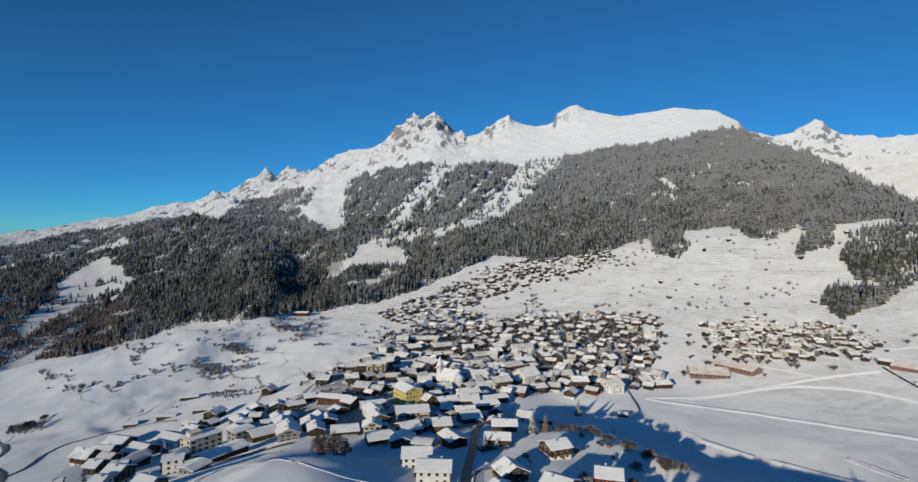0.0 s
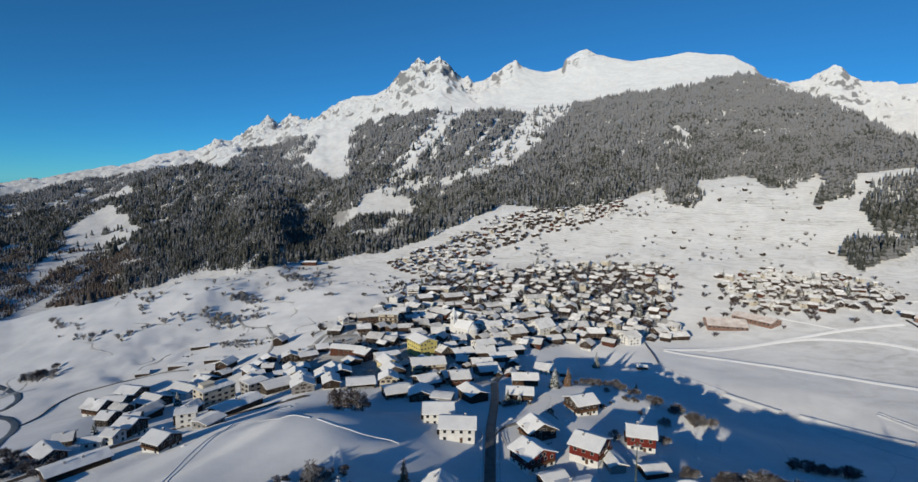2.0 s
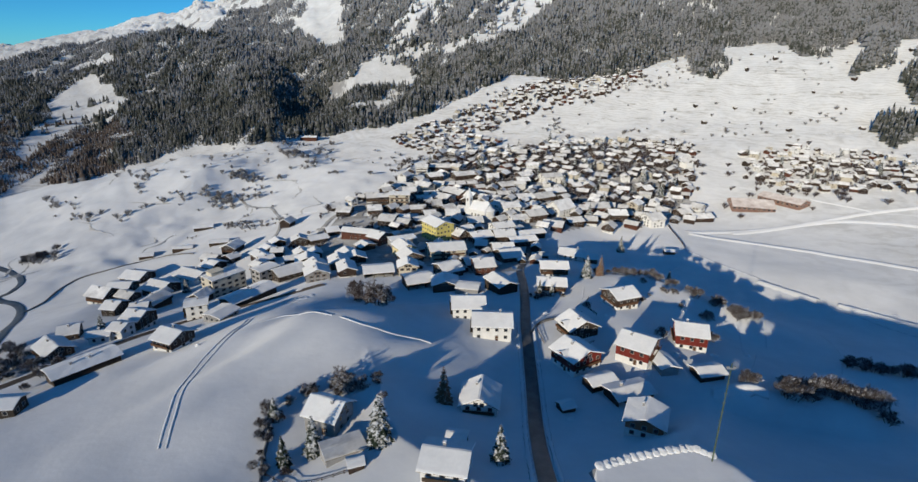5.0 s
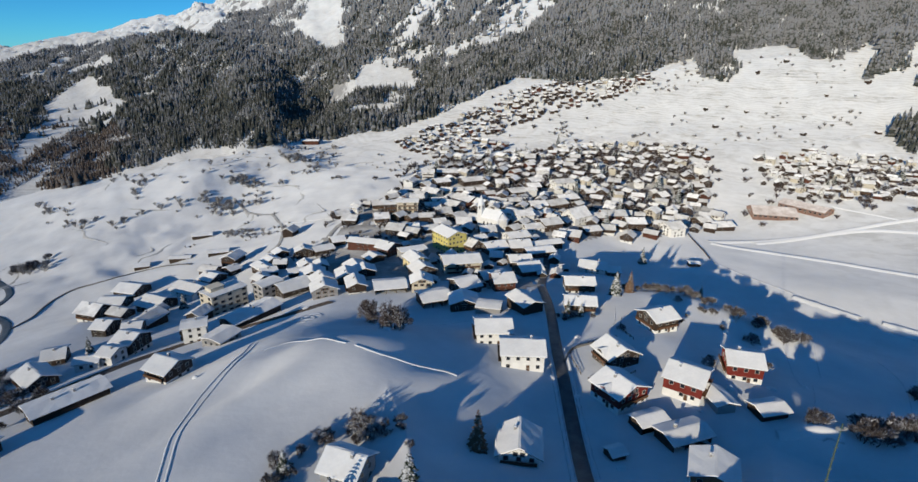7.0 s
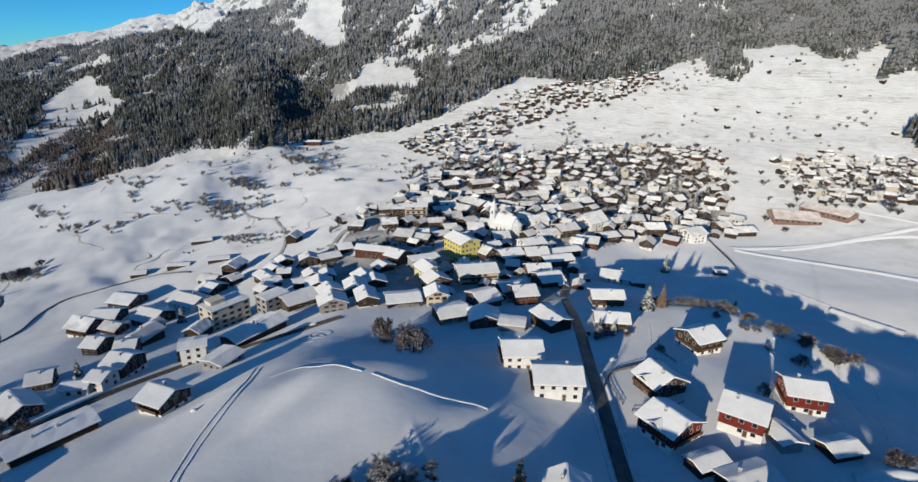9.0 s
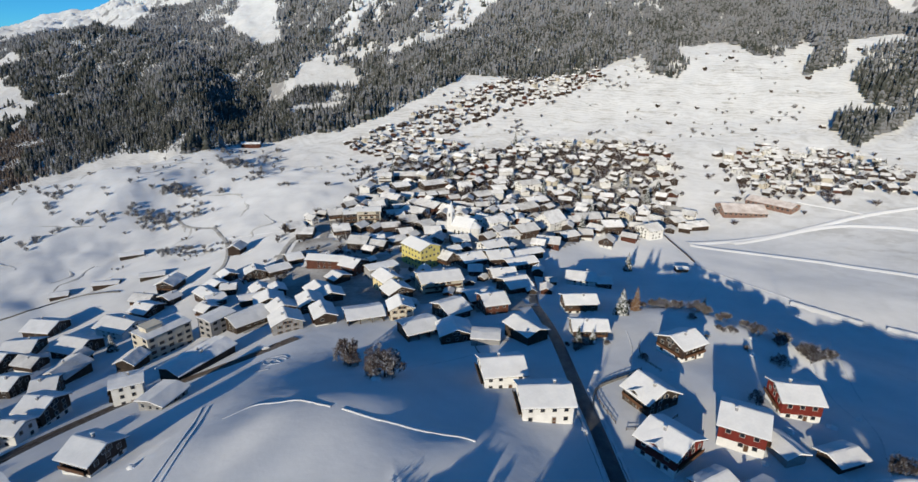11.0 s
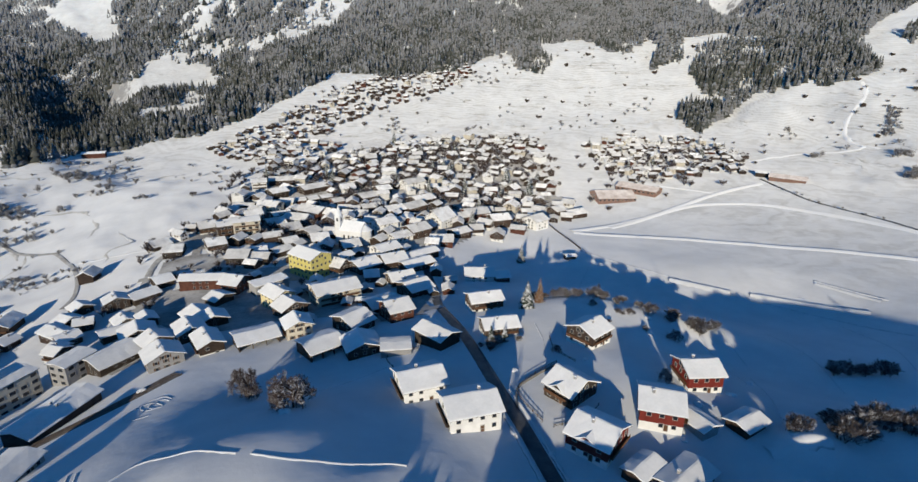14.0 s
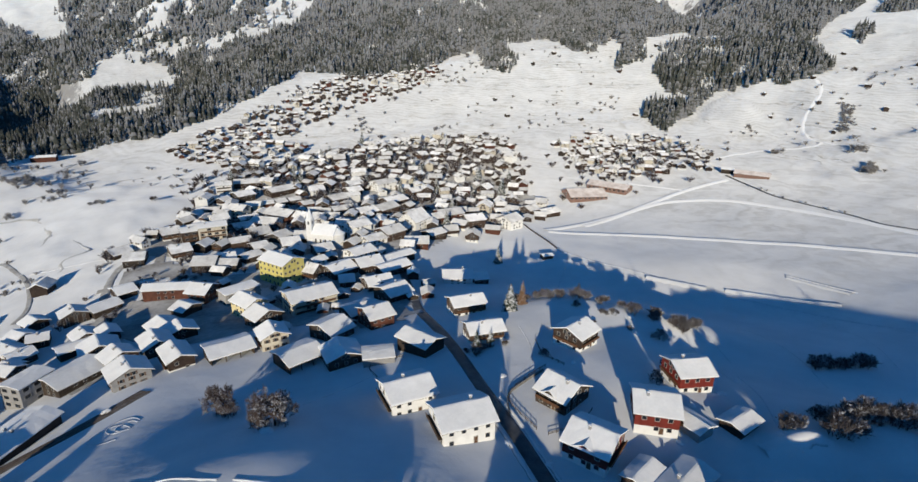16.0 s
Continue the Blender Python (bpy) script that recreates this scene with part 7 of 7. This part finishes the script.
# ---- mast and snow terrace at the foot of the slope ----
def mast(x, y, base, tall):
    thing = new("mast")
    bm = bmesh.new()
    bmesh.ops.create_cone(bm, cap_ends=True, segments=10, radius1=0.17, radius2=0.10, depth=tall, matrix=pose(0, 0, tall / 2))
    part("pole", bm, POLE_PAINT, thing)
    bm = bmesh.new()
    box(bm, -0.9, 0.9, -0.12, 0.12, tall - 1.4, tall - 1.15)
    part("cross_arm", bm, METAL, thing)
    for i in range(9):
        bm = bmesh.new()
        box(bm, -0.45, 0.45, -0.04, 0.04, 2 + i * tall / 11, 2.08 + i * tall / 11)
        part("rung", bm, METAL, thing)
    for s in (-1, 1):
        bm = bmesh.new()
        box(bm, s * 0.7 - 0.22, s * 0.7 + 0.22, -0.3, 0.15, tall - 1.1, tall - 0.7)
        part("floodlight", bm, METAL, thing)
    thing.matrix_basis = pose(x, y, base)
    return tagged(thing, "tall green-painted steel mast on the snowy terrace", "mast")


POLE_PAINT = surface("green_mast_paint", (0.06, 0.085, 0.045), (0.11, 0.145, 0.08), 0.8, 0.5, 0.0)


def snow_terrace():
    bm = bmesh.new()
    rim = [(41.5, 78.5), (50, 81.5), (59, 84), (66, 85.3), (70, 82), (73, 78), (70, 66), (62, 56), (44, 58), (39, 68)]
    c = Vector((57, 71))
    lo = [bm.verts.new((x + (x - c.x) * 0.12, y + (y - c.y) * 0.12, ground_z(x, y) - 1)) for x, y in rim]
    hi = [bm.verts.new((x, y, 12.2)) for x, y in rim]
    inn = [bm.verts.new((c.x + (x - c.x) * 0.9, c.y + (y - c.y) * 0.9, 12.3)) for x, y in rim]
    n = len(rim)
    for i in range(n):
        j = (i + 1) % n
        bm.faces.new((lo[i], lo[j], hi[j], hi[i]))
        bm.faces.new((hi[i], hi[j], inn[j], inn[i]))
    bm.faces.new(inn)
    ob = new("terrace", finish(bm, "terrace", [SNOW]))
    tagged(ob, "level snow-covered terrace with a clumped rim", "terrace", kind="structure")
    rng = random.Random(4)
    for a, b, m in ((0, 1, 5), (1, 2, 5), (2, 3, 4), (3, 4, 3)):
        for i in range(m):
            t = (i + 0.5) / m
            x = rim[a][0] * (1 - t) + rim[b][0] * t
            y = rim[a][1] * (1 - t) + rim[b][1] * t
            bm = bmesh.new()
            bmesh.ops.create_icosphere(bm, subdivisions=2, radius=1.0)
            for v in bm.verts:
                v.co *= 1 + 0.18 * noise.noise(v.co * 1.6 + Vector((x, y, 0)))
                v.co.x, v.co.y, v.co.z = v.co.x * 1.25, v.co.y * 1.5, v.co.z * rng.uniform(0.5, 0.75)
            cl = part("snow_clump", bm, ROOF_SNOW, ob)
            cl.matrix_basis = pose(x, y, 12.3)
    return ob


snow_terrace()
mast(68.5, 80.5, 12.0, 26.5)
